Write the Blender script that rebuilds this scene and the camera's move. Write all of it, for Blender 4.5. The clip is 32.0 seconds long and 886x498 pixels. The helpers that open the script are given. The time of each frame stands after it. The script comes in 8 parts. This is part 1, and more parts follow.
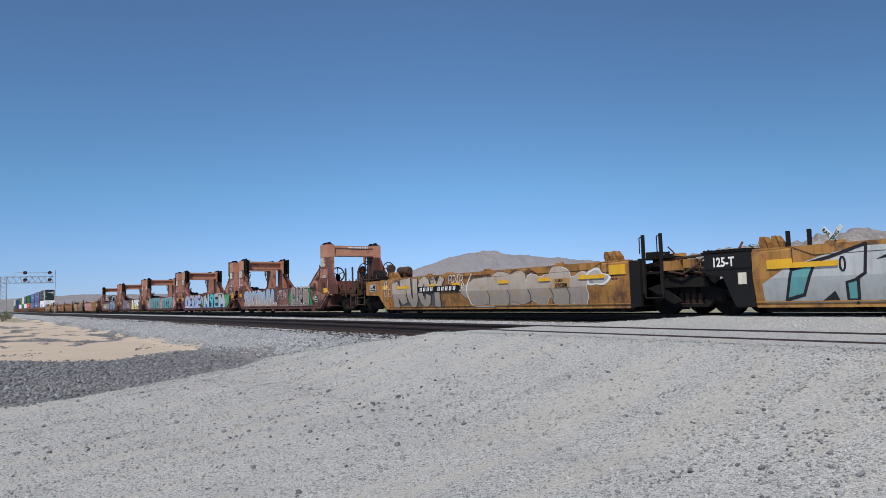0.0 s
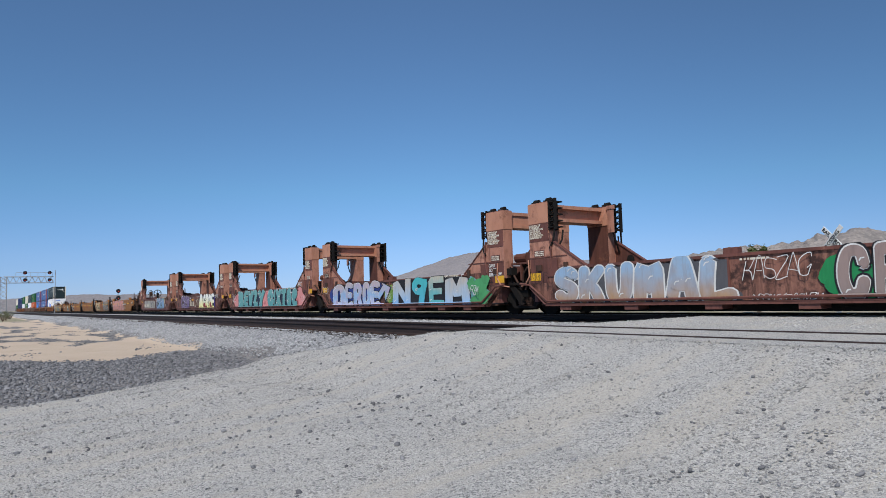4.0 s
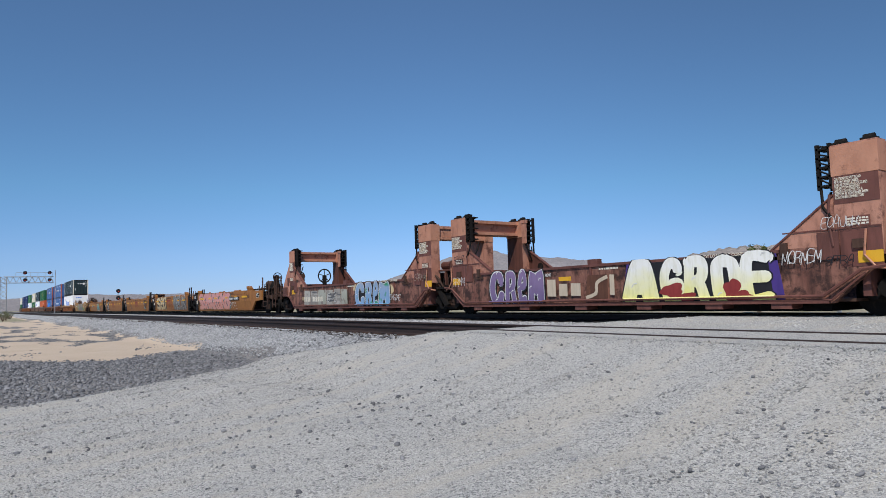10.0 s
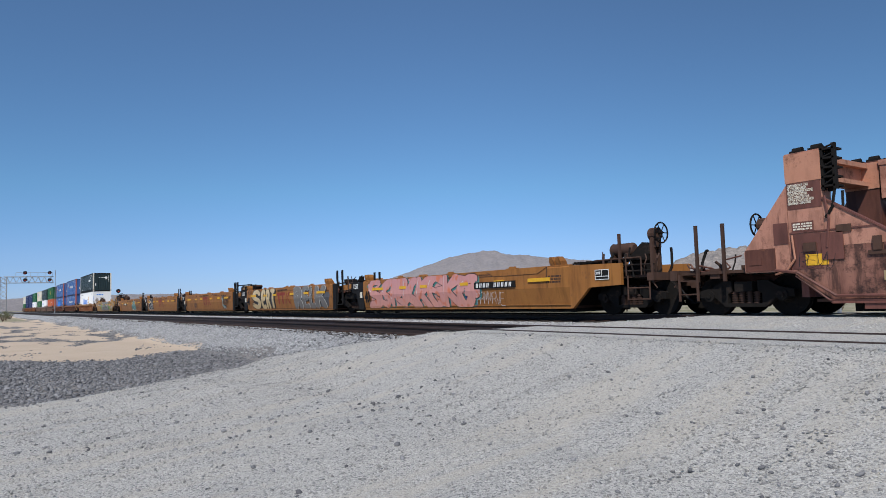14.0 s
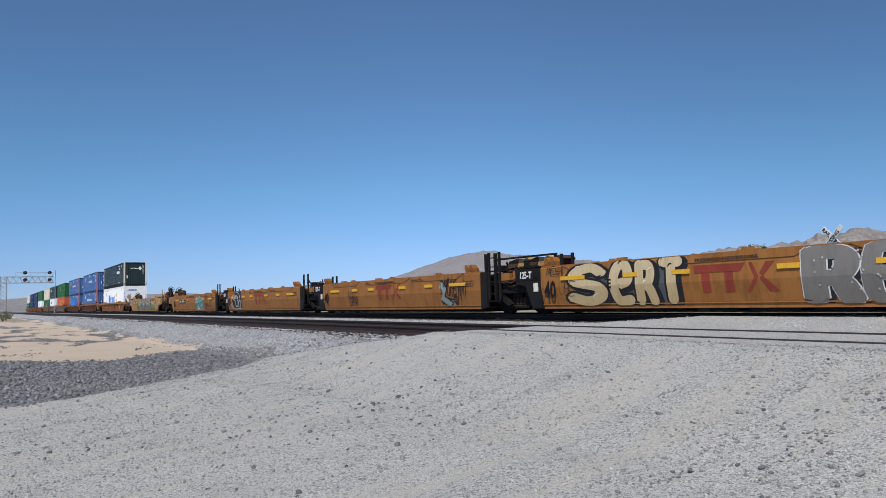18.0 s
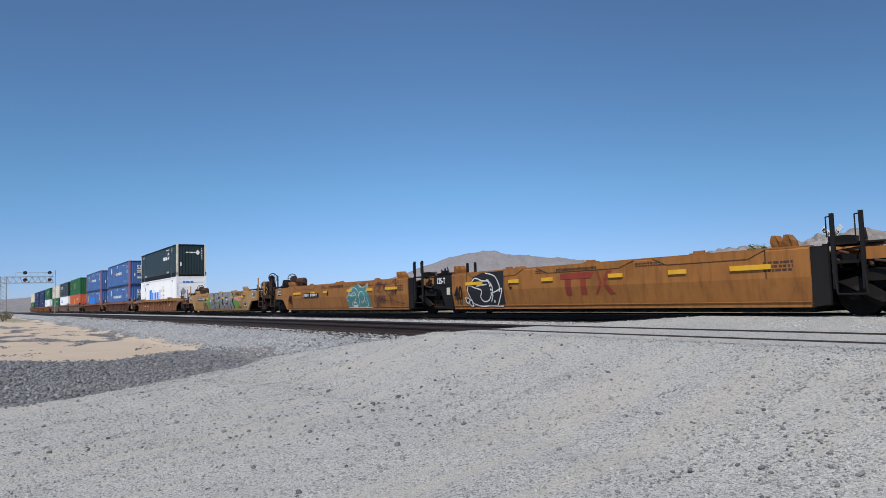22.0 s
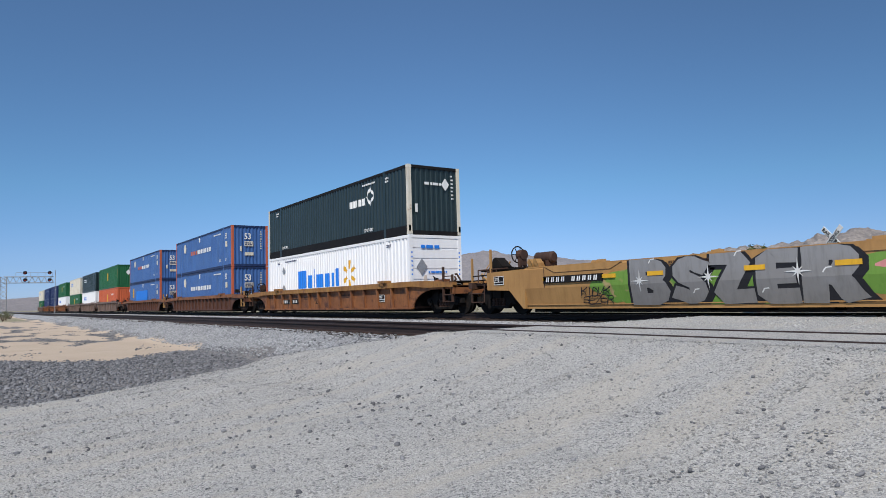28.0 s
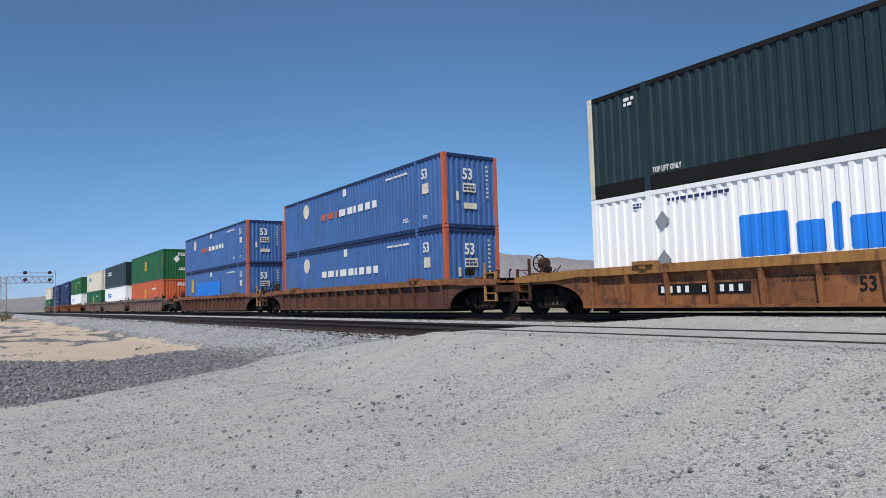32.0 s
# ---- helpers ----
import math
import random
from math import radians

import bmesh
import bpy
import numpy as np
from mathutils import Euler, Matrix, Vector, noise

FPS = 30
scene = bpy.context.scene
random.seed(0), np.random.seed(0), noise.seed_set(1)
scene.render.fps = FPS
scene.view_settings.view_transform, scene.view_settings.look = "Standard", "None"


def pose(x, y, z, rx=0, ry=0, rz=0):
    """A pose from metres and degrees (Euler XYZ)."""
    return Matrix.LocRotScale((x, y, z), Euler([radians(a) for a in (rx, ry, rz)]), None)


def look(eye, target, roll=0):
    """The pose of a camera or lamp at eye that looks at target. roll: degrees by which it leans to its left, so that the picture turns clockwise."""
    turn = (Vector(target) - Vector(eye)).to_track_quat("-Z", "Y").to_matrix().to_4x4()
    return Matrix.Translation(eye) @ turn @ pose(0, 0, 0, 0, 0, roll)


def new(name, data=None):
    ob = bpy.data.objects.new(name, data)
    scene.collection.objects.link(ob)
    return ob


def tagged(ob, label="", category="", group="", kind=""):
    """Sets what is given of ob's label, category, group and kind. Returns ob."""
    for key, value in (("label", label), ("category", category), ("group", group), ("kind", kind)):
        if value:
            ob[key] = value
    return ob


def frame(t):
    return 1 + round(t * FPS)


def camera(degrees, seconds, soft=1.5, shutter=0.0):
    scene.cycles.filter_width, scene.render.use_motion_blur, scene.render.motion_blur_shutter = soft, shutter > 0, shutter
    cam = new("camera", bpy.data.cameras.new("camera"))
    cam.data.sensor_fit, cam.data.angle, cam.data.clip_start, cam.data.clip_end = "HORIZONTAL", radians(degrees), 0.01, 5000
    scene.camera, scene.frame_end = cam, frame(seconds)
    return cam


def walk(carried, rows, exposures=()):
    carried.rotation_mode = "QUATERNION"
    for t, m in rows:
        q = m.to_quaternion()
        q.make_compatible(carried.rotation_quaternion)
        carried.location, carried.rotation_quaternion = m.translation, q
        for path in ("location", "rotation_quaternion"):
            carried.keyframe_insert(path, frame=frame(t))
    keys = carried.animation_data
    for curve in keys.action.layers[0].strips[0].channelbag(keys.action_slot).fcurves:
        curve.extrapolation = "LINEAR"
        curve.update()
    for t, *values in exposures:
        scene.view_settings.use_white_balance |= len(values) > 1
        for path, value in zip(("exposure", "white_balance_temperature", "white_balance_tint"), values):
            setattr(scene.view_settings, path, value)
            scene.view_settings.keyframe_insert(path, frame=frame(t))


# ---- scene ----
cam = camera(66.85, 32.0, soft=0.9)
EYE = Vector((0.0, 0.0, 0.58))
STAND = look(EYE, EYE + Vector((-0.82166, 0.56518, 0.07387)), -1.615)
walk(cam, [(0.0, STAND), (32.0, STAND)])

# ---- light ----
SUN = Vector((0.41, -0.49, 0.77)).normalized()
world = bpy.data.worlds.new("sky")
scene.world = world
world.use_nodes = True
wt = world.node_tree
sky = wt.nodes.new("ShaderNodeTexSky")
sky.sky_type, sky.sun_disc = "NISHITA", False
sky.sun_elevation = math.asin(SUN.z)
sky.sun_rotation = math.atan2(SUN.x, SUN.y)
sky.altitude, sky.air_density, sky.dust_density, sky.ozone_density = 1500, 1.0, 0.0, 3.2
tint = wt.nodes.new("ShaderNodeMix")
tint.data_type, tint.blend_type = "RGBA", "MULTIPLY"
tint.inputs[0].default_value = 1.0
# dry haze: bluer towards the horizon, deeper blue green overhead
up = wt.nodes.new("ShaderNodeTexCoord")
up_z = wt.nodes.new("ShaderNodeSeparateXYZ")
haze = wt.nodes.new("ShaderNodeValToRGB")
wt.links.new(up.outputs["Generated"], up_z.inputs[0])
wt.links.new(up_z.outputs["Z"], haze.inputs[0])
for el, (at, c) in zip((haze.color_ramp.elements[0], haze.color_ramp.elements[1], haze.color_ramp.elements.new(0.07), haze.color_ramp.elements.new(0.15)),
                       ((0.0, (0.40, 0.52, 0.90)), (0.36, (0.455, 0.95, 0.875)), (0.07, (0.52, 0.645, 0.90)), (0.16, (0.55, 0.77, 0.895)))):
    el.position, el.color = at, (*c, 1)
across = wt.nodes.new("ShaderNodeVectorMath")
across.operation, across.inputs[1].default_value = "DOT_PRODUCT", (0.565, 0.82, 0.1)
to_unit = wt.nodes.new("ShaderNodeMapRange")
for k, v in (("From Min", -0.65), ("From Max", 0.65)):
    to_unit.inputs[k].default_value = v
side_fade = wt.nodes.new("ShaderNodeValToRGB")
side_fade.color_ramp.interpolation = "EASE"
side_fade.color_ramp.elements.new(0.48)
for i, v in enumerate((0.9, 0.97, 0.79)):
    side_fade.color_ramp.elements[i].color = (v, v, v, 1)
faded = wt.nodes.new("ShaderNodeVectorMath")
faded.operation = "MULTIPLY"
wt.links.new(up.outputs["Generated"], across.inputs[0])
wt.links.new(across.outputs["Value"], to_unit.inputs["Value"])
wt.links.new(to_unit.outputs[0], side_fade.inputs[0])
wt.links.new(haze.outputs[0], faded.inputs[0])
wt.links.new(side_fade.outputs[0], faded.inputs[1])
wt.links.new(faded.outputs[0], tint.inputs[7])
wt.links.new(sky.outputs[0], tint.inputs[6])
wt.links.new(tint.outputs[2], wt.nodes["Background"].inputs[0])
wt.nodes["Background"].inputs[1].default_value = 0.126
lamp = bpy.data.lights.new("sun", "SUN")
lamp.energy, lamp.angle, lamp.color = 4.15, radians(0.53), (1.0, 0.95, 0.88)
sun = new("sun", lamp)
sun.matrix_world = look(SUN * 50, (0, 0, 0))
scene.view_settings.exposure = 0.0

# ---- plan ----
TRAIN_Y, NEAR_Y = 15.54, 8.42          # centre lines of the two tracks; rail tops lie at z = 0
WHEEL = 0.457
# how far the train has come, every two seconds
RUN = (-215.97, -201.71, -187.35, -173.45, -159.33, -145.24, -131.24, -117.28, -103.38,
       -89.67, -76.16, -62.68, -49.3, -36.1, -23.1, -10.0, 2.95)


def run_at(t):
    i = min(int(t / 2), 15)
    m = [(RUN[min(k + 1, 16)] - RUN[max(k - 1, 0)]) / (min(k + 1, 16) - max(k - 1, 0)) for k in (i, i + 1)]
    u = t / 2 - i
    return ((2 * u ** 3 - 3 * u ** 2 + 1) * RUN[i] + (u ** 3 - 2 * u ** 2 + u) * m[0]
            + (3 * u ** 2 - 2 * u ** 3) * RUN[i + 1] + (u ** 3 - u ** 2) * m[1])


# ---- materials ----
def nodes_of(name):
    m = bpy.data.materials.new(name)
    m.use_nodes = True
    nt = m.node_tree
    return m, nt, nt.nodes["Principled BSDF"]


def node(nt, kind, **inputs):
    n = nt.nodes.new("ShaderNode" + kind)
    for k, v in inputs.items():
        k = k.replace("_", " ")
        if isinstance(v, bpy.types.NodeSocket):
            nt.links.new(v, n.inputs[k])
        else:
            n.inputs[k].default_value = v
    return n


def math_node(nt, op, a, b=0.0, c=0.0, clamp=False):
    n = nt.nodes.new("ShaderNodeMath")
    n.operation, n.use_clamp = op, clamp
    for i, v in enumerate((a, b, c)):
        if isinstance(v, bpy.types.NodeSocket):
            nt.links.new(v, n.inputs[i])
        else:
            n.inputs[i].default_value = v
    return n.outputs[0]


def mix(nt, fac, a, b, blend="MIX"):
    n = nt.nodes.new("ShaderNodeMix")
    n.data_type, n.blend_type = "RGBA", blend
    for i, v in ((0, fac), (6, a), (7, b)):
        if isinstance(v, bpy.types.NodeSocket):
            nt.links.new(v, n.inputs[i])
        else:
            n.inputs[i].default_value = (*v, 1) if i else v
    return n.outputs[2]


def coords(nt, stretch=(1, 1, 1), shift=True):
    """Object space, moved by a chance of its own for each object."""
    tc = nt.nodes.new("ShaderNodeTexCoord")
    mp = nt.nodes.new("ShaderNodeMapping")
    mp.inputs["Scale"].default_value = stretch
    nt.links.new(tc.outputs["Object"], mp.inputs["Vector"])
    if shift:
        oi = nt.nodes.new("ShaderNodeObjectInfo")
        sc = math_node(nt, "MULTIPLY", oi.outputs["Random"], 60.0)
        nt.links.new(sc, mp.inputs["Location"])
    return mp.outputs[0]


def noisy(nt, vec, scale, detail=5.0, rough=0.6):
    n = node(nt, "TexNoise", Vector=vec, Scale=scale, Detail=detail, Roughness=rough)
    return n.outputs["Fac"]


def step(nt, value, at, hard):
    """0 below at, 1 above it, over a width of 1 / hard."""
    return math_node(nt, "MULTIPLY_ADD", math_node(nt, "SUBTRACT", value, at), hard, 0.5, clamp=True)


def paint(name, c1, c2, rough=0.6, scale=0.8, dirt=0.35, rust=None, rust_at=0.66, metal=0.0, bump=0.15, spec=0.3, streak=(2.5, 2.5, 0.35)):
    """Weathered paint or steel: two tones, streaks of dirt that run down, spots of rust, fine relief."""
    m, nt, bsdf = nodes_of(name)
    v = coords(nt)
    col = mix(nt, step(nt, noisy(nt, v, scale), 0.5, 3.0), c1, c2)
    st = noisy(nt, coords(nt, streak), 2.2, 6.0, 0.65)
    col = mix(nt, math_node(nt, "MULTIPLY", step(nt, st, 0.56, 5.0), dirt), col, tuple(c * 0.35 for c in c2))
    fine = noisy(nt, v, 38.0, 4.0, 0.7)
    col = mix(nt, math_node(nt, "MULTIPLY", step(nt, fine, 0.58, 6.0), dirt * 0.4), col, tuple(c * 0.6 for c in c1))
    if rust:
        col = mix(nt, step(nt, noisy(nt, v, 2.1, 8.0, 0.72), rust_at, 9.0), col, rust)
        run = noisy(nt, coords(nt, (1.6, 1.6, 0.22)), 3.4, 7.0, 0.7)
        col = mix(nt, math_node(nt, "MULTIPLY", step(nt, run, rust_at + 0.03, 9.0), 0.7), col, tuple(k * 0.8 for k in rust))
    nt.links.new(col, bsdf.inputs["Base Color"])
    r = math_node(nt, "MULTIPLY_ADD", fine, 0.3, rough - 0.15, clamp=True)
    nt.links.new(r, bsdf.inputs["Roughness"])
    bsdf.inputs["Metallic"].default_value = metal
    bsdf.inputs["Specular IOR Level"].default_value = spec
    b = node(nt, "Bump", Strength=bump, Distance=0.01, Height=fine)
    nt.links.new(b.outputs[0], bsdf.inputs["Normal"])
    return m


def spray(name, low, high, z0=0.25, z1=1.4, spot=None, mid=None):
    """Sprayed paint that fades from one colour at the foot to another at the top."""
    m, nt, bsdf = nodes_of(name)
    tc = nt.nodes.new("ShaderNodeTexCoord")
    sep = node(nt, "SeparateXYZ", Vector=tc.outputs["Object"])
    wob = noisy(nt, coords(nt), 1.5, 3.0)
    h = math_node(nt, "MULTIPLY_ADD", math_node(nt, "SUBTRACT", sep.outputs["Z"], z0), 1 / (z1 - z0),
                  math_node(nt, "MULTIPLY_ADD", wob, 1.2, -0.6), clamp=True)
    col = mix(nt, h, low, high)
    if mid:
        col = mix(nt, math_node(nt, "MULTIPLY", h, 2.0, clamp=True), low, mid)
        col = mix(nt, math_node(nt, "MULTIPLY_ADD", h, 2.0, -1.0, clamp=True), col, high)
    if spot:
        col = mix(nt, step(nt, noisy(nt, coords(nt), 3.2, 1.0, 0.3), 0.63, 12.0), col, spot)
    dirt = step(nt, noisy(nt, coords(nt, (3, 3, 0.5)), 3.0, 6.0, 0.7), 0.6, 4.0)
    col = mix(nt, math_node(nt, "MULTIPLY", dirt, 0.35), col, tuple(c * 0.45 for c in low))
    nt.links.new(col, bsdf.inputs["Base Color"])
    bsdf.inputs["Roughness"].default_value = 0.55
    bsdf.inputs["Specular IOR Level"].default_value = 0.3
    return m


YELLOW = paint("yellow_paint", (0.35, 0.148, 0.037), (0.28, 0.112, 0.03), rust=(0.13, 0.055, 0.026), rust_at=0.67, dirt=0.45)
YELLOW_OLD = paint("worn_yellow_paint", (0.42, 0.215, 0.06), (0.32, 0.15, 0.046), rust=(0.13, 0.065, 0.037), rust_at=0.575, dirt=0.55)
CHORD = paint("worn_yellow_chord", (0.36, 0.185, 0.055), (0.29, 0.135, 0.045), rust=(0.12, 0.05, 0.03), rust_at=0.6, dirt=0.5)
TAN = paint("tan_paint", (0.43, 0.243, 0.09), (0.37, 0.2, 0.073), dirt=0.25, rust=(0.2, 0.1, 0.04), rust_at=0.74)
BRIGHT = paint("bright_yellow", (0.75, 0.42, 0.03), (0.66, 0.36, 0.03), dirt=0.2)
OCHRE = paint("brown_yellow_paint", (0.31, 0.125, 0.045), (0.19, 0.075, 0.034), rust=(0.085, 0.037, 0.025), rust_at=0.57, dirt=0.35, streak=(1.6, 1.6, 0.7))
MAROON = paint("maroon_paint", (0.14, 0.06, 0.036), (0.09, 0.04, 0.027), rust=(0.24, 0.11, 0.06), rust_at=0.66, dirt=0.5)
OXIDE = paint("faded_oxide_red", (0.36, 0.175, 0.125), (0.17, 0.07, 0.052), rust=(0.05, 0.025, 0.02), rust_at=0.53, dirt=0.6, scale=0.9)
OXIDE_DARK = paint("dark_oxide_red", (0.18, 0.07, 0.055), (0.12, 0.05, 0.04), rust=(0.3, 0.15, 0.1), rust_at=0.68, dirt=0.5)
PORTAL = paint("faded_portal_red", (0.48, 0.24, 0.168), (0.4, 0.18, 0.125), rust=(0.14, 0.06, 0.045), rust_at=0.595, dirt=0.5, scale=0.9, streak=(1.7, 1.7, 0.8))
SALMON = paint("salmon_oxide", (0.52, 0.26, 0.17), (0.43, 0.195, 0.125), rust=(0.18, 0.08, 0.05), rust_at=0.62, dirt=0.25, streak=(1.7, 1.7, 0.8))
GREYBROWN = paint("grey_brown_paint", (0.22, 0.15, 0.115), (0.15, 0.1, 0.085), rust=(0.3, 0.2, 0.14), rust_at=0.6, dirt=0.5)
DARKBROWN = paint("dark_brown_steel", (0.135, 0.052, 0.036), (0.085, 0.035, 0.026), rust=(0.2, 0.085, 0.05), rust_at=0.64, dirt=0.5)
SOOT = paint("soot_black_steel", (0.017, 0.015, 0.014), (0.011, 0.01, 0.0095), rough=0.8, spec=0.1, rust=(0.045, 0.03, 0.024), rust_at=0.62, dirt=0.2)
BLACKPAINT = paint("black_paint", (0.012, 0.012, 0.0135), (0.018, 0.017, 0.017), rough=0.65, dirt=0.2, spec=0.12)
RUSTY = paint("rusty_steel", (0.085, 0.044, 0.03), (0.05, 0.028, 0.021), rough=0.75, dirt=0.4)
WHITE = paint("white_paint", (0.8, 0.8, 0.78), (0.74, 0.74, 0.72), dirt=0.12, rough=0.45)
CREAM = paint("stained_cream_paint", (0.74, 0.7, 0.6), (0.66, 0.6, 0.48), dirt=0.35, rust=(0.3, 0.15, 0.06), rust_at=0.66)
BONE_TAN = paint("tan_label", (0.4, 0.3, 0.17), (0.34, 0.25, 0.14), dirt=0.3)
BOXWHITE = paint("white_container", (0.87, 0.87, 0.87), (0.84, 0.84, 0.84), dirt=0.06, rough=0.45)
BLUE = paint("blue_container", (0.06, 0.148, 0.375), (0.05, 0.122, 0.315), dirt=0.3, rough=0.42, spec=0.45)
# dark blue rails, with the shadow between stacked boxes put into the colour
BLUE_RAIL = paint("dark_blue_rail", (0.018, 0.04, 0.12), (0.015, 0.03, 0.09), dirt=0.4, rough=0.55)
NAVY = paint("navy_container", (0.02, 0.035, 0.11), (0.025, 0.04, 0.12), dirt=0.2, rough=0.5)
DARKBOX = paint("black_green_container", (0.014, 0.027, 0.029), (0.018, 0.033, 0.034), dirt=0.25, rough=0.36, spec=0.55)
GREEN = paint("green_container", (0.02, 0.13, 0.05), (0.018, 0.105, 0.042), dirt=0.2, rough=0.5)
ORANGEBOX = paint("orange_container", (0.58, 0.13, 0.05), (0.5, 0.11, 0.045), dirt=0.25, rough=0.5)
POST = paint("orange_red_post", (0.55, 0.14, 0.07), (0.5, 0.12, 0.06), dirt=0.3, rough=0.5)
SIGNBLUE = paint("bright_blue_paint", (0.02, 0.22, 0.75), (0.02, 0.2, 0.7), dirt=0.1)
DULLRED = paint("dull_red_paint", (0.28, 0.045, 0.025), (0.22, 0.04, 0.025), dirt=0.25)
RAILSTEEL = paint("rail_steel", (0.042, 0.027, 0.024), (0.03, 0.021, 0.019), rough=0.65, dirt=0.3)
RAILTOP = paint("worn_rail_top", (0.3, 0.28, 0.26), (0.25, 0.23, 0.21), rough=0.35, metal=0.9, dirt=0.2)
TIEWOOD = paint("tie_wood", (0.07, 0.052, 0.04), (0.045, 0.036, 0.03), rough=0.85, dirt=0.4)
GALV = paint("galvanised_steel", (0.42, 0.43, 0.44), (0.34, 0.35, 0.36), rough=0.5, metal=0.5, dirt=0.2)
SIGNAL = paint("signal_black", (0.012, 0.012, 0.013), (0.016, 0.016, 0.016), rough=0.6)
LEAF = paint("leaf", (0.075, 0.095, 0.03), (0.11, 0.12, 0.045), rough=0.7, scale=6.0, dirt=0.3)
TWIG = paint("twig", (0.14, 0.1, 0.07), (0.1, 0.075, 0.05), rough=0.85)
REDLENS, _nt, _b = nodes_of("red_signal_lens")
_b.inputs["Base Color"].default_value = (0.4, 0.02, 0.02, 1)
_b.inputs["Emission Color"].default_value = (1, 0.05, 0.03, 1)
_b.inputs["Emission Strength"].default_value = 0.5


# ---- building helpers ----
def part(name, bm, material, parent=None, label="", smooth=False):
    """Links a bmesh as one mesh object, under a thing or a part."""
    me = bpy.data.meshes.new(name)
    bmesh.ops.recalc_face_normals(bm, faces=bm.faces)
    bm.to_mesh(me)
    bm.free()
    for m in material if isinstance(material, (list, tuple)) else (material,):
        me.materials.append(m)
    if smooth:
        me.shade_smooth()
        me.set_sharp_from_angle(angle=radians(40))
    ob = new(name, me)
    if parent:
        ob.parent = parent
    if label:
        tagged(ob, label)
    return ob


def thing(name, label, category, group="", at=None):
    ob = new(name)
    ob.empty_display_size = 0.3
    if at:
        ob.matrix_basis = at
    return tagged(ob, label, category, group)


def box(bm, x0, x1, y0, y1, z0, z1, slot=0):
    vs = [bm.verts.new((x, y, z)) for x in (x0, x1) for y in (y0, y1) for z in (z0, z1)]
    for q in ((0, 1, 3, 2), (4, 6, 7, 5), (0, 4, 5, 1), (2, 3, 7, 6), (0, 2, 6, 4), (1, 5, 7, 3)):
        bm.faces.new([vs[i] for i in q]).material_index = slot
    return bm


def prism(bm, poly, y0, y1, slot=0, axis="y"):
    """A polygon of (x, z), or of (y, z) for axis x, given thickness."""
    place = (lambda a, b, d: (a, d, b)) if axis == "y" else ((lambda a, b, d: (d, a, b)) if axis == "x" else (lambda a, b, d: (a, b, d)))
    lo = [bm.verts.new(place(a, b, y0)) for a, b in poly]
    hi = [bm.verts.new(place(a, b, y1)) for a, b in poly]
    n = len(poly)
    for f in (lo, hi[::-1], *([lo[i], lo[(i + 1) % n], hi[(i + 1) % n], hi[i]] for i in range(n))):
        bm.faces.new(f).material_index = slot
    return bm


def rod(bm, a, b, r, n=8, r2=None):
    a, b = Vector(a), Vector(b)
    d = (b - a).normalized()
    u = d.orthogonal().normalized()
    w = d.cross(u)
    r2 = r if r2 is None else r2
    rings = [[bm.verts.new(p + (u * math.cos(k) + w * math.sin(k)) * q) for k in (2 * math.pi * i / n for i in range(n))]
             for p, q in ((a, r), (b, r2))]
    for i in range(n):
        bm.faces.new((rings[0][i], rings[0][(i + 1) % n], rings[1][(i + 1) % n], rings[1][i]))
    bm.faces.new(rings[0][::-1])
    bm.faces.new(rings[1])
    return bm


def bar(bm, pts, r, n=6):
    for a, b in zip(pts, pts[1:]):
        rod(bm, a, b, r, n)
    return bm


def ring(bm, c, rad, r, axis="x", n=20, m=6):
    c = Vector(c)
    vs = []
    for i in range(n):
        a = 2 * math.pi * i / n
        e = Vector((0, math.cos(a), math.sin(a))) if axis == "x" else Vector((math.cos(a), 0, math.sin(a)))
        k = Vector((1, 0, 0)) if axis == "x" else Vector((0, 1, 0))
        vs.append([bm.verts.new(c + e * (rad + r * math.cos(b)) + k * r * math.sin(b)) for b in (2 * math.pi * j / m for j in range(m))])
    for i in range(n):
        for j in range(m):
            bm.faces.new((vs[i][j], vs[(i + 1) % n][j], vs[(i + 1) % n][(j + 1) % m], vs[i][(j + 1) % m]))
    return bm


def fresh():
    return bmesh.new()


def words(name, text, size, material, parent, x, z, y, facing="side", squeeze=1.0, label=""):
    """Lettering in the built-in font, on a side that faces the road or on an end."""
    cu = bpy.data.curves.new(name, "FONT")
    cu.body, cu.size, cu.align_x, cu.extrude, cu.resolution_u = text, size, "LEFT", 0.002, 2
    cu.offset = size * 0.025
    tmp = bpy.data.objects.new(name, cu)
    me = bpy.data.meshes.new_from_object(tmp)
    bpy.data.objects.remove(tmp)
    turn = pose(0, 0, 0, 90, 0, 0 if facing == "side" else 90)
    me.transform(Matrix.Translation((x, y, z)) @ turn @ Matrix.Diagonal((squeeze, 1, 1, 1)))
    me.materials.clear()
    me.materials.append(material)
    ob = new(name, me)
    ob.parent = parent
    if label:
        tagged(ob, label)
    return ob


def bars(bm, x0, x1, z0, z1, y, rows=2, seed=0, fill=0.8):
    """Unreadable lettering: rows of short plain bars."""
    rnd = random.Random(seed)
    h = (z1 - z0) / rows
    for r in range(rows):
        x = x0
        while x < x1 - 0.02:
            w = min(rnd.uniform(0.5, 1.6) * h, x1 - x)
            box(bm, x, x + w, y - 0.003, y, z0 + r * h + h * 0.15, z0 + r * h + h * fill)
            x += w + h * rnd.uniform(0.15, 0.5)
    return bm

# ---- ground ----
def ease(a, b, v):
    u = np.clip((v - a) / (b - a), 0, 1)
    return u * u * (3 - 2 * u)


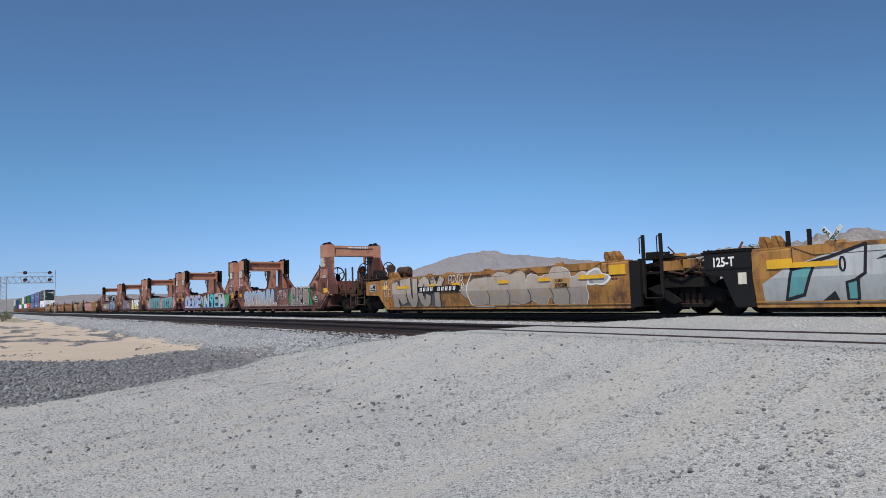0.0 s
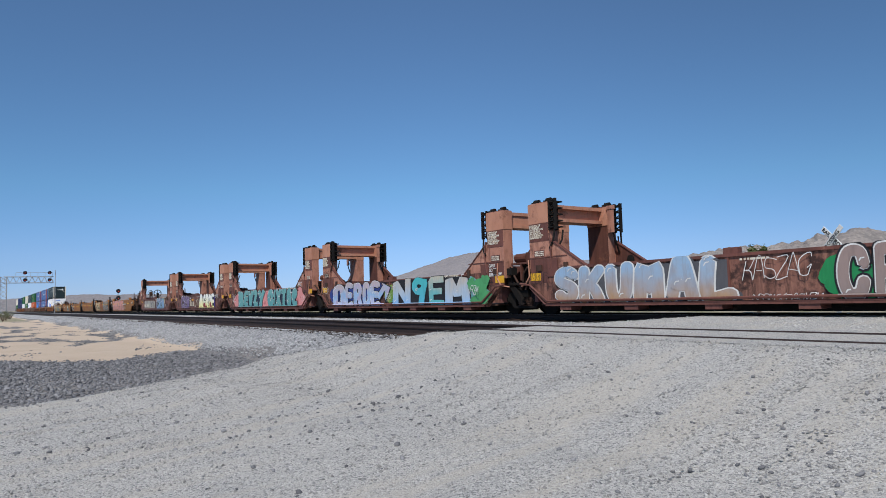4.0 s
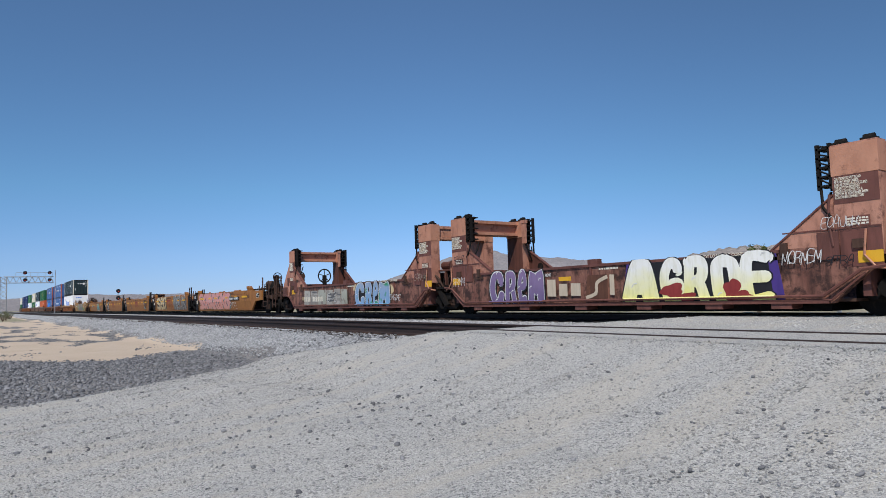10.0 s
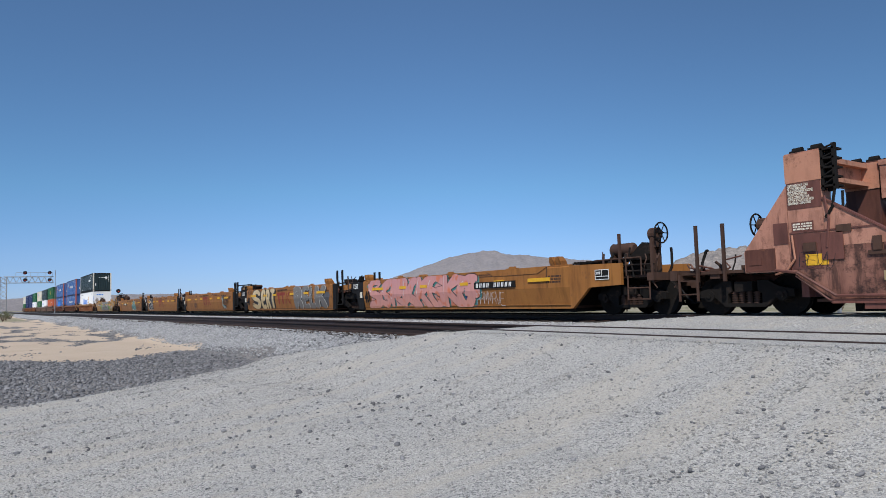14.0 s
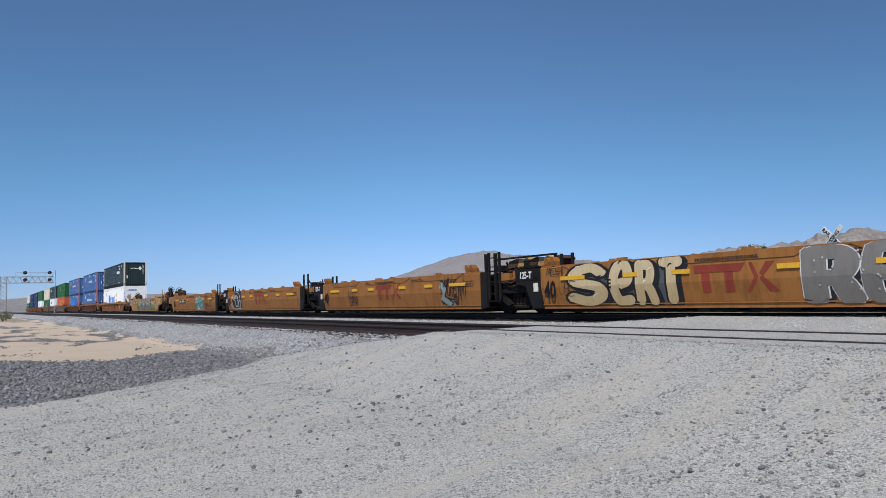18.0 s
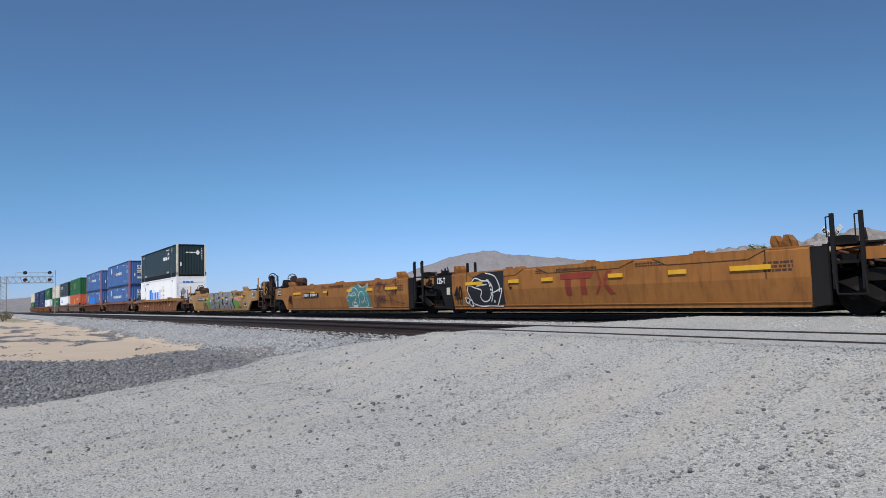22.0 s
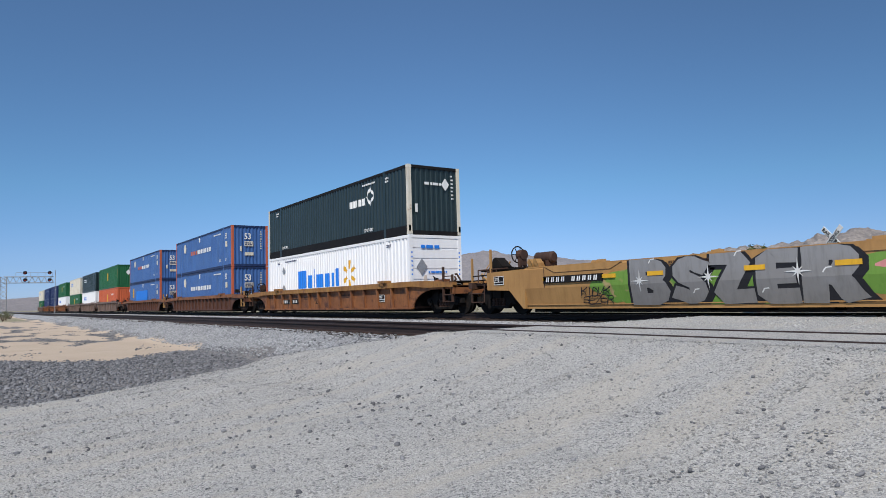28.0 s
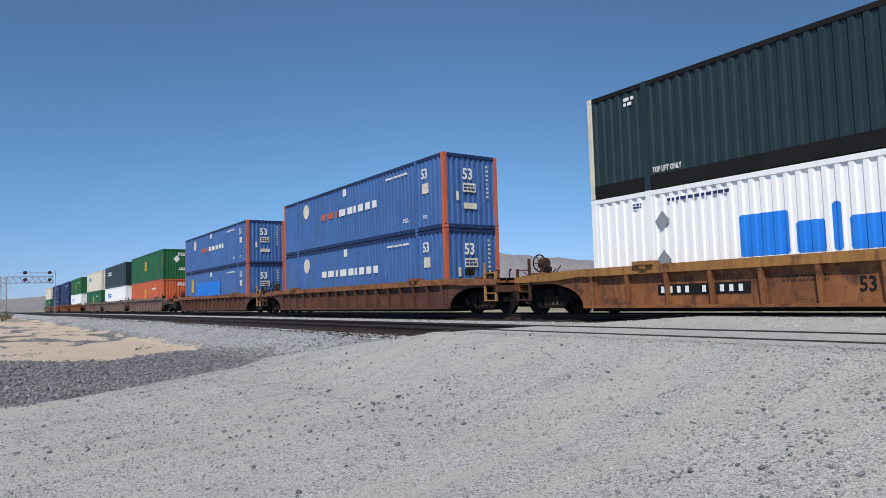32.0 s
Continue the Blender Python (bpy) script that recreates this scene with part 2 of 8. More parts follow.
def ripple(x, y, k, seed):
    """Cheap smooth noise, about -1 to 1."""
    r = np.random.RandomState(seed)
    v = 0
    for i in range(6):
        a, q, p = r.uniform(0, 6.28), r.uniform(0.6, 1.7) * k, r.uniform(0, 6.28)
        v = v + np.sin((x * math.cos(a) + y * math.sin(a)) * q + p + 1.3 * np.sin((x * math.sin(a) - y * math.cos(a)) * q * 0.7))
    return v / 3.2


def road_edge(y):
    return np.interp(y, (-40, 0, 2.5, 4.6, 6.0, 7.3, 9.0, 40), (-14, -12.4, -13.0, -13.0, -11.6, -10.4, -9.9, -9.6))


def on_road(x, y):
    e = road_edge(y) + 0.25 * ripple(x, y, 1.7, 3)
    return ease(-0.85, 0.25, x - e)


def ground_z(x, y):
    zr = np.interp(y, (-60, 0, 4, 6.9, 7.1, 7.3, 9.5, 9.75, 14.15, 14.4, 16.7, 16.95, 19, 27, 80),
                   (-1.0, -0.92, -0.62, -0.03, -0.008, -0.07, -0.07, -0.008, -0.004, -0.07, -0.07, -0.02, -0.18, -0.65, -0.9))
    zl = np.interp(y, (-60, 5.9, 7.1, 9.8, 13.8, 17.0, 18.8, 40), (-1.0, -0.9, -0.2, -0.21, -0.21, -0.21, -0.8, -0.95))
    w = on_road(x, y)
    z = zl + (zr - zl) * w
    calm = 1 - ease(6.5, 7.5, y) * (1 - ease(17.5, 19, y))
    z = z + calm * (0.03 * ripple(x, y, 0.9, 1) + 0.012 * ripple(x, y, 4.0, 2))
    rut = np.abs(np.mod((x + 0.08 * y + 0.12 * ripple(x, y, 0.6, 9)), 1.55) - 0.78)
    z = z - calm * w * 0.022 * (1 - ease(0.1, 0.24, rut))
    z = z + 0.1 * ripple(x, y, 0.11, 5) * ease(25, 45, y) + 0.1 * ripple(x, y, 0.15, 6) * ease(-2, -14, y)
    return z


def spread(lo, hi, fine, far, grow=1.17):
    """Even steps from lo to hi, then ever wider ones out to far on both sides."""
    v = list(np.arange(lo, hi + 1e-6, fine))
    for sign in (-1, 1):
        s, p = fine, (lo if sign < 0 else hi)
        while abs(p) < far:
            s *= grow
            p += sign * s
            v.append(p)
    return np.array(sorted(v))


def sheet(name, xs, ys, zf, material):
    X, Y = np.meshgrid(xs, ys)
    Z = zf(X, Y)
    me = bpy.data.meshes.new(name)
    n, k = len(xs), len(ys)
    idx = np.arange(n * k).reshape(k, n)
    faces = np.stack([idx[:-1, :-1], idx[:-1, 1:], idx[1:, 1:], idx[1:, :-1]], -1).reshape(-1, 4)
    me.from_pydata(np.stack([X, Y, Z], -1).reshape(-1, 3).tolist(), [], faces.tolist())
    me.shade_smooth()
    me.materials.append(material)
    return me, X.ravel(), Y.ravel()


def sand_mask(x, y):
    edge = np.interp(y, (-3, 0.5, 1.8, 3.1, 5.2, 5.9, 6.3), (-32, -24, -22.1, -21.4, -23.4, -23.0, -22.4))
    s = ease(0.7, -0.7, x - edge + 0.4 * ripple(x, y, 0.9, 11))
    s = s * (1 - ease(5.9, 6.6, y + 0.25 * ripple(x, y, 0.8, 12)))
    return s * (1 - 0.75 * ease(-0.2, 0.8, ripple(x * 0.22, y, 2.3, 13) + 0.3 * ripple(x, y, 0.25, 14) + 0.35 * ripple(x * 0.5, y, 4.5, 15)) * ease(-24, -33, x))


def ground_material():
    m, nt, bsdf = nodes_of("desert_ground")
    tc = nt.nodes.new("ShaderNodeTexCoord")
    v = tc.outputs["Object"]

    drawn = node(nt, "Mapping", Vector=v, Scale=(0.45, 2.4, 1.0))

    def mask(name, soft=0.7, hard=5.0, scale=5.0, v=v):
        a = nt.nodes.new("ShaderNodeAttribute")
        a.attribute_name = name
        w = math_node(nt, "MULTIPLY_ADD", math_node(nt, "SUBTRACT", noisy(nt, v, scale, 6.0, 0.7), 0.5), soft, a.outputs["Fac"])
        return step(nt, w, 0.5, hard)

    speck = noisy(nt, v, 85.0, 3.0, 0.75)
    grit = noisy(nt, v, 26.0, 6.0, 0.78)
    patch = noisy(nt, v, 0.55, 5.0, 0.6)
    vor = node(nt, "TexVoronoi", Vector=v, Scale=26.0)
    vor2 = node(nt, "TexVoronoi", Vector=v, Scale=16.0)
    pea = node(nt, "TexVoronoi", Vector=v, Scale=62.0)
    dust = node(nt, "TexVoronoi", Vector=v, Scale=110.0)
    sep = node(nt, "SeparateColor", Color=vor.outputs["Color"])
    sep2 = node(nt, "SeparateColor", Color=vor2.outputs["Color"])
    pea_c = node(nt, "SeparateColor", Color=pea.outputs["Color"])
    dust_c = node(nt, "SeparateColor", Color=dust.outputs["Color"])
    # gravel of the road: grains of two sizes, pale tyre trails, grey drifts
    road = mix(nt, step(nt, patch, 0.5, 2.5), (0.42, 0.418, 0.402), (0.445, 0.431, 0.4))
    turned = node(nt, "Mapping", Vector=v, Rotation=(0, 0, radians(-4)))
    ruts = node(nt, "Mapping", Vector=turned.outputs[0], Scale=(1.7, 0.14, 1.0))
    trail = step(nt, noisy(nt, ruts.outputs[0], 1.15, 5.0, 0.6), 0.55, 9.0)
    road = mix(nt, math_node(nt, "MULTIPLY", trail, 0.85), road, (0.488, 0.458, 0.405))
    loose = math_node(nt, "MULTIPLY_ADD", trail, -0.5, 1.0)
    road = mix(nt, math_node(nt, "MULTIPLY", loose, math_node(nt, "MULTIPLY", step(nt, grit, 0.56, 6.0), 0.5)), road, (0.25, 0.252, 0.26))
    road = mix(nt, math_node(nt, "MULTIPLY", loose, math_node(nt, "MULTIPLY", step(nt, dust_c.outputs[0], 0.74, 12.0), 0.45)), road, (0.2, 0.2, 0.205))
    road = mix(nt, math_node(nt, "MULTIPLY", loose, math_node(nt, "MULTIPLY", step(nt, dust_c.outputs[1], 0.68, 12.0), 0.55)), road, (0.62, 0.61, 0.58))
    road = mix(nt, math_node(nt, "MULTIPLY", loose, math_node(nt, "MULTIPLY", step(nt, pea_c.outputs[0], 0.83, 20.0), 0.7)), road, (0.15, 0.152, 0.16))
    road = mix(nt, math_node(nt, "MULTIPLY", loose, math_node(nt, "MULTIPLY", step(nt, pea_c.outputs[1], 0.82, 20.0), 0.55)), road, (0.62, 0.61, 0.585))
    # dark stones of the flat; the same colour paints the shade under the train
    stone_and_shade = mix(nt, sep2.outputs[0], (0.1, 0.1, 0.105), (0.24, 0.24, 0.245))
    stone_and_shade = mix(nt, math_node(nt, "MULTIPLY", step(nt, patch, 0.52, 4.0), 0.35), stone_and_shade, (0.3, 0.27, 0.24))
    ball = mix(nt, sep.outputs[0], (0.24, 0.245, 0.25), (0.46, 0.465, 0.47))
    ball = mix(nt, step(nt, vor.outputs["Distance"], 0.7, 5.0), ball, (0.12, 0.12, 0.125))
    sand = mix(nt, step(nt, patch, 0.48, 2.5), (0.58, 0.475, 0.37), (0.52, 0.42, 0.325))
    sand = mix(nt, math_node(nt, "MULTIPLY", step(nt, speck, 0.6, 5.0), 0.3), sand, (0.36, 0.28, 0.22))
    wild = mix(nt, step(nt, noisy(nt, v, 0.35, 7.0, 0.75), 0.5, 4.0), (0.40, 0.35, 0.27), (0.2, 0.2, 0.115))
    col = mix(nt, mask("stone_and_shade"), road, stone_and_shade)
    col = mix(nt, mask("sand", 1.1, 4.0, 1.1, drawn.outputs[0]), col, sand)
    col = mix(nt, mask("ballast", 0.5, 6.0), col, ball)
    col = mix(nt, mask("wild", 0.8, 4.0, 0.6), col, wild)
    nt.links.new(col, bsdf.inputs["Base Color"])
    bsdf.inputs["Roughness"].default_value = 0.95
    bsdf.inputs["Specular IOR Level"].default_value = 0.15
    hgt = math_node(nt, "MULTIPLY_ADD", grit, 0.7, math_node(nt, "MULTIPLY", speck, 0.5))
    hgt = math_node(nt, "MULTIPLY_ADD", pea_c.outputs[2], math_node(nt, "SUBTRACT", 0.55, pea.outputs["Distance"]), hgt)
    b = node(nt, "Bump", Strength=0.7, Distance=0.03, Height=hgt)
    nt.links.new(b.outputs[0], bsdf.inputs["Normal"])
    return m


GROUND = ground_material()
me, gx, gy = sheet("ground", spread(-40, 6, 0.22, 4600), spread(-5, 19.5, 0.2, 4600), ground_z, GROUND)
road_w = on_road(gx, gy)
left = 1 - road_w
# the band from y 13.3 to 18 paints in shade under the train
masks = dict(sand=sand_mask(gx, gy) * left, stone_and_shade=left * np.maximum(1 - ease(6.2, 6.7, gy), ease(13.3, 13.8, gy) * (1 - ease(17.2, 18.0, gy))),
             ballast=left * ease(5.9, 6.5, gy + 0.3 * ripple(gx, gy, 1.1, 21)) * (1 - ease(13.3, 13.8, gy)),
             wild=np.maximum(ease(19.2, 22, gy), ease(-12, -25, gy)) + (1 - ease(5, 6, gy)) * ease(-85, -130, gx))
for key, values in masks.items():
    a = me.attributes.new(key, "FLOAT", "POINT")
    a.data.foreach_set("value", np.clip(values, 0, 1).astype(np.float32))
tagged(new("ground", me), "pale gravel road, sand, dark stones beside tracks, painted shade under train", "ground", kind="structure")


# loose stones: small faceted lumps, many in one mesh
def lumps(name, x, y, size, material, label, sink=0.3, seed=0):
    r = np.random.RandomState(seed)
    base = bmesh.new()
    bmesh.ops.create_icosphere(base, subdivisions=1, radius=0.5)
    bv = np.array([v.co[:] for v in base.verts])
    bf = np.array([[v.index for v in f.verts] for f in base.faces])
    base.free()
    # a coarse form of 12 corners
    n = len(x)
    ang = r.uniform(0, 6.28, n)
    sc = np.stack([size * r.uniform(0.8, 1.5, n), size * r.uniform(0.6, 1.1, n), size * r.uniform(0.4, 0.8, n)], -1)
    v = bv[None] * (1 + r.uniform(-0.28, 0.28, (n, len(bv), 1))) * sc[:, None]
    c, s = np.cos(ang)[:, None], np.sin(ang)[:, None]
    vx, vy = v[..., 0] * c - v[..., 1] * s, v[..., 0] * s + v[..., 1] * c
    tilt = r.uniform(-0.5, 0.5, (n, 1))
    vz = v[..., 2] + vx * tilt
    z = ground_z(x, y) + sc[:, 2] * (0.5 - sink)
    pts = np.stack([vx + x[:, None], vy + y[:, None], vz + z[:, None]], -1).reshape(-1, 3)
    fc = (bf[None] + (np.arange(n) * len(bv))[:, None, None]).reshape(-1, 3)
    me = bpy.data.meshes.new(name)
    me.vertices.add(len(pts))
    me.vertices.foreach_set("co", pts.ravel())
    me.loops.add(fc.size)
    me.loops.foreach_set("vertex_index", fc.ravel())
    me.polygons.add(len(fc))
    me.polygons.foreach_set("loop_start", np.arange(0, fc.size, 3))
    me.update()
    me.validate()
    me.materials.append(material)
    return tagged(new(name, me), label, "stones", kind="stuff")


def stone_material(name, dark, light, tint=0.0):
    m, nt, bsdf = nodes_of(name)
    g = nt.nodes.new("ShaderNodeNewGeometry")
    col = mix(nt, g.outputs["Random Per Island"], dark, light)
    tc = nt.nodes.new("ShaderNodeTexCoord")
    col = mix(nt, math_node(nt, "MULTIPLY", noisy(nt, tc.outputs["Object"], 60.0), 0.5), col, tuple(c * 0.55 for c in light))
    nt.links.new(col, bsdf.inputs["Base Color"])
    bsdf.inputs["Roughness"].default_value = 0.9
    bsdf.inputs["Specular IOR Level"].default_value = 0.2
    return m


def scatter(n, x0, x1, y0, y1, keep, seed):
    r = np.random.RandomState(seed)
    x, y = r.uniform(x0, x1, n), r.uniform(y0, y1, n)
    k = r.uniform(0, 1, n) < keep(x, y)
    return x[k], y[k]


BALLAST = stone_material("ballast_stone", (0.2, 0.205, 0.21), (0.52, 0.52, 0.525))
DARKSTONE = stone_material("dark_stone", (0.06, 0.062, 0.07), (0.3, 0.3, 0.31))
ROADSTONE = stone_material("road_stone", (0.17, 0.168, 0.165), (0.52, 0.51, 0.49))
PALESTONE = stone_material("pale_stone", (0.38, 0.37, 0.35), (0.6, 0.59, 0.56))
r_ = np.random.RandomState(4)
x, y = scatter(26000, -34, -9.2, 6.0, 13.7, lambda x, y: (1 - on_road(x, y)) * np.where((y > 7.4) & (y < 9.45), 0.3, 1), 31)
lumps("ballast_stones", x, y, r_.uniform(0.035, 0.075, len(x)), BALLAST, "crushed grey ballast stones along the tracks", seed=1)
x, y = scatter(16000, -90, -34, 6.0, 13.7, lambda x, y: np.full(x.shape, 0.8), 36)
lumps("far_ballast_stones", x, y, r_.uniform(0.06, 0.12, len(x)), BALLAST, "crushed grey ballast stones farther along tracks", seed=6)
x, y = scatter(33000, -27, -8, -3, 7.25, lambda x, y: (1 - on_road(x, y)) * (1 - sand_mask(x, y)) * np.where(y > 6.2, np.clip((x + 17) / 4, 0, 1), 1), 32)
xa, ya = scatter(26000, -62, -27, -4, 6.2, lambda x, y: (1 - on_road(x, y)) * (1 - sand_mask(x, y)) ** 2, 37)
x, y = np.concatenate([x, xa]), np.concatenate([y, ya])
lumps("dark_stones", x, y, r_.uniform(0.03, 0.085, len(x)) * r_.uniform(0.6, 1.2, len(x)), DARKSTONE, "dark grey broken stones on the flat", seed=2)
x, y = scatter(90000, -13.5, 1.5, -1, 7.3, lambda x, y: on_road(x, y) * (0.35 + 0.65 * ease(-0.3, 0.6, ripple(x, y, 1.2, 41))), 33)
lumps("road_gravel", x, y, 0.008 + 0.022 * r_.uniform(0, 1, len(x)) ** 2.6, ROADSTONE, "fine grey gravel on the dirt road", seed=3)
x, y = scatter(5200, -13, 1, 0, 7.2, lambda x, y: on_road(x, y) * (0.25 + 0.75 * ease(0.1, 0.8, ripple(x, y, 0.8, 44))), 34)
lumps("road_pebbles", x, y, 0.012 + 0.045 * r_.uniform(0, 1, len(x)) ** 4, DARKSTONE, "loose dark pebbles lying on the gravel road", seed=4)
x, y = scatter(5500, -10, 3, 9.5, 14.2, lambda x, y: on_road(x, y), 35)
lumps("crossing_gravel", x, y, 0.01 + 0.028 * r_.uniform(0, 1, len(x)) ** 2, PALESTONE, "pale gravel heaped between the two tracks", seed=5)

# ---- tracks ----
RAIL = [(-0.075, -0.175), (0.075, -0.175), (0.075, -0.16), (0.012, -0.135), (0.012, -0.045), (0.037, -0.035),
        (0.037, -0.006), (0.03, 0.0), (-0.03, 0.0), (-0.037, -0.006), (-0.037, -0.035), (-0.012, -0.045), (-0.012, -0.135), (-0.075, -0.16)]


def track(name, y, label):
    t = tagged(thing(name, label, "railway track", at=pose(0, y, 0)), kind="structure")
    for s in (-0.755, 0.755):
        part("rail", prism(fresh(), [(a + s, b) for a, b in RAIL], -900, 300, axis="x"), RAILSTEEL, t)
        part("rail_head", box(fresh(), -900, 300, s - 0.026, s + 0.026, 0.0, 0.003), RAILTOP if y > 12 else RAILSTEEL, t, "worn rail top")
    tie = box(fresh(), -0.115, 0.115, -1.3, 1.3, -0.4, -0.178)
    first = part("tie", tie, TIEWOOD, t)
    first.location.x = -11.0
    for i in range(1, 110):
        o = new("tie", first.data)
        o.parent, o.location.x = t, -11.0 - 0.55 * i
    bm = fresh()
    for i in range(110, 420):
        box(bm, -11.115 - 0.55 * i, -10.885 - 0.55 * i, -1.3, 1.3, -0.4, -0.178)
    tagged(part("far_ties", bm, TIEWOOD, t), "dark wooden ties far along the track", kind="stuff")
    # spikes and plates on the near ties
    bm = fresh()
    for i in range(70):
        for s in (-0.755, 0.755):
            box(bm, -11.1 - 0.55 * i, -10.9 - 0.55 * i, s - 0.17, s + 0.17, -0.18, -0.165)
    tagged(part("tie_plate", bm, RUSTY, t), "rusty plates under the rails", kind="stuff")
    return t


track("track_near", NEAR_Y, "dark rusty rails on wooden ties in grey ballast")
track("track_far", TRAIN_Y, "rails under the train on wooden ties in ballast")
# a small painted plate on the near rail
plate = thing("rail_plate", "small white plate fixed to the rail web", "plate", at=pose(-10.3, NEAR_Y - 0.775, 0))
part("plate", box(fresh(), -0.09, 0.09, -0.006, 0.0, -0.125, -0.06), WHITE, plate)
bm = bars(fresh(), -0.075, 0.075, -0.115, -0.07, -0.006, 1, 3)
part("writing", bm, BLACKPAINT, plate)

PANEL = GROUND


def crossing(y):
    c = tagged(thing("crossing_1" if y < 12 else "crossing_2", "dust covered road crossing panels between the rails", "crossing", at=pose(0, y, 0)), kind="structure")
    for k in range(8):
        x0 = -10.2 + 2.8 * k + (0.25 if k == 0 else 0)
        for y0, y1 in ((-0.655, 0.655), (-1.35, -0.8), (0.8, 1.35)):
            bm = box(fresh(), x0, -10.2 + 2.8 * (k + 1) - 0.006, y0, y1, -0.3, -0.012)
            part("panel", bm, PANEL, c)
    return c


crossing(NEAR_Y)
crossing(TRAIN_Y)


# ---- distance ----
def ridge(name, bumps, r0, r1, a0, a1, rough, material, label, seed, fine_step=8):
    """A mountain range round the place: bumps are (direction, width, rise) in degrees and metres a metre."""
    na, nr = int((a1 - a0) * fine_step), 34
    verts = []
    off = Vector((seed * 37.0, seed * 11.0, 0))
    for j in range(nr):
        u = j / (nr - 1)
        r = r0 + (r1 - r0) * u
        for i in range(na):
            a = a0 + (a1 - a0) * i / (na - 1)
            rise = sum(h * math.exp(-0.5 * ((a - c) / w) ** 2) for c, w, h in bumps)
            x, y = -r * math.cos(radians(a)), r * math.sin(radians(a))
            n = noise.ridged_multi_fractal(Vector((x, y, 0)) / 620 + off, 1.0, 2.1, 7, 1.0, 2.0) - 0.9
            fine = noise.fractal(Vector((x, y, 0)) / 130 + off, 0.9, 2.0, 5)
            form = math.sin(min(u * 1.35, 1.0) * math.pi / 2) ** 1.6 if u < 0.8 else math.cos((u - 0.8) / 0.2 * math.pi / 2) ** 0.7 * 1.0
            z = rise * (r0 + (r1 - r0) * 0.76) * form * (1 + rough * (n * 0.5 * (1 - 0.7 * form) + fine * 0.25 * (1 - 0.6 * form)) + rough * 0.12 * fine)
            verts.append((x, y, z - 2.0))
    idx = np.arange(na * nr).reshape(nr, na)
    faces = np.stack([idx[:-1, :-1], idx[:-1, 1:], idx[1:, 1:], idx[1:, :-1]], -1).reshape(-1, 4).tolist()
    me = bpy.data.meshes.new(name)
    me.from_pydata(verts, [], faces)
    me.materials.append(material)
    me.shade_smooth()
    return tagged(new(name, me), label, "mountains", kind="structure")


def rock_material(name, c1, c2, c3):
    m, nt, bsdf = nodes_of(name)
    tc = nt.nodes.new("ShaderNodeTexCoord")
    v = tc.outputs["Object"]
    col = mix(nt, step(nt, noisy(nt, v, 0.006, 8.0, 0.7), 0.5, 4.0), c1, c2)
    col = mix(nt, math_node(nt, "MULTIPLY", step(nt, noisy(nt, v, 0.035, 6.0, 0.75), 0.55, 6.0), 0.7), col, c3)
    nt.links.new(col, bsdf.inputs["Base Color"])
    col = mix(nt, math_node(nt, "MULTIPLY", step(nt, noisy(nt, v, 0.09, 6.0, 0.85), 0.53, 9.0), 0.65), col, tuple(c * 0.72 for c in c2))
    nt.links.new(col, bsdf.inputs["Base Color"])
    relief = math_node(nt, "ADD", noisy(nt, v, 0.012, 9.0, 0.75), math_node(nt, "MULTIPLY", noisy(nt, v, 0.05, 6.0, 0.75), 0.35))
    b = node(nt, "Bump", Strength=0.45, Distance=55.0, Height=relief)
    nt.links.new(b.outputs[0], bsdf.inputs["Normal"])
    bsdf.inputs["Roughness"].default_value = 1.0
    bsdf.inputs["Specular IOR Level"].default_value = 0.0
    return m


# greyer and flatter than the near rock: distance haze mixed into the base colours
ROCK_HAZY = rock_material("hazy_far_rock", (0.3, 0.28, 0.287), (0.25, 0.24, 0.253), (0.335, 0.31, 0.306))
ROCK = rock_material("desert_rock", (0.34, 0.305, 0.285), (0.225, 0.21, 0.205), (0.43, 0.385, 0.35))
FARBUMPS = [(37.0, 5.2, 0.0635), (47.0, 4.0, 0.037), (49.6, 0.7, 0.006), (29.5, 2.0, 0.006)]
ridge("mountain_far", FARBUMPS, 2900, 4200, 20, 75, 0.28, ROCK_HAZY,
      "hazy grey brown desert mountains beyond the plain", 1)
ridge("mountain_near", [(56, 3.4, 0.048), (66, 5, 0.063), (61, 2, 0.006), (82, 5, 0.05)], 1900, 2900, 47, 92, 0.9, ROCK,
      "rugged brown desert mountains with rocky ridges", 2, 14)
ridge("mountain_low", [(3, 5, 0.011), (12, 6, 0.013), (-14, 7, 0.011), (24, 6, 0.012)], 3500, 4700, -40, 45, 0.5, ROCK_HAZY,
      "low distant bluish hills on the horizon", 3)


# ---- wayside things ----
def leaf_cloud(n, centres, spread_, size, seed):
    """Small leaves in clumps round the given centres."""
    r = np.random.RandomState(seed)
    c = np.array(centres)[r.randint(0, len(centres), n)]
    p = c + r.normal(0, 1, (n, 3)) * np.array(spread_) * r.uniform(0.3, 1.0, (n, 1))
    a = r.normal(0, 1, (n, 3))
    a /= np.linalg.norm(a, axis=1)[:, None]
    b = np.cross(a, r.normal(0, 1, (n, 3)))
    b /= np.linalg.norm(b, axis=1)[:, None]
    s = size * r.uniform(0.5, 1.4, (n, 1))
    pts = np.stack([p - a * s, p - b * s * 0.45, p + a * s, p + b * s * 0.45], 1).reshape(-1, 3)
    pts[:, 2] = np.maximum(pts[:, 2], 0.03)
    return pts, np.arange(4 * n).reshape(-1, 4)


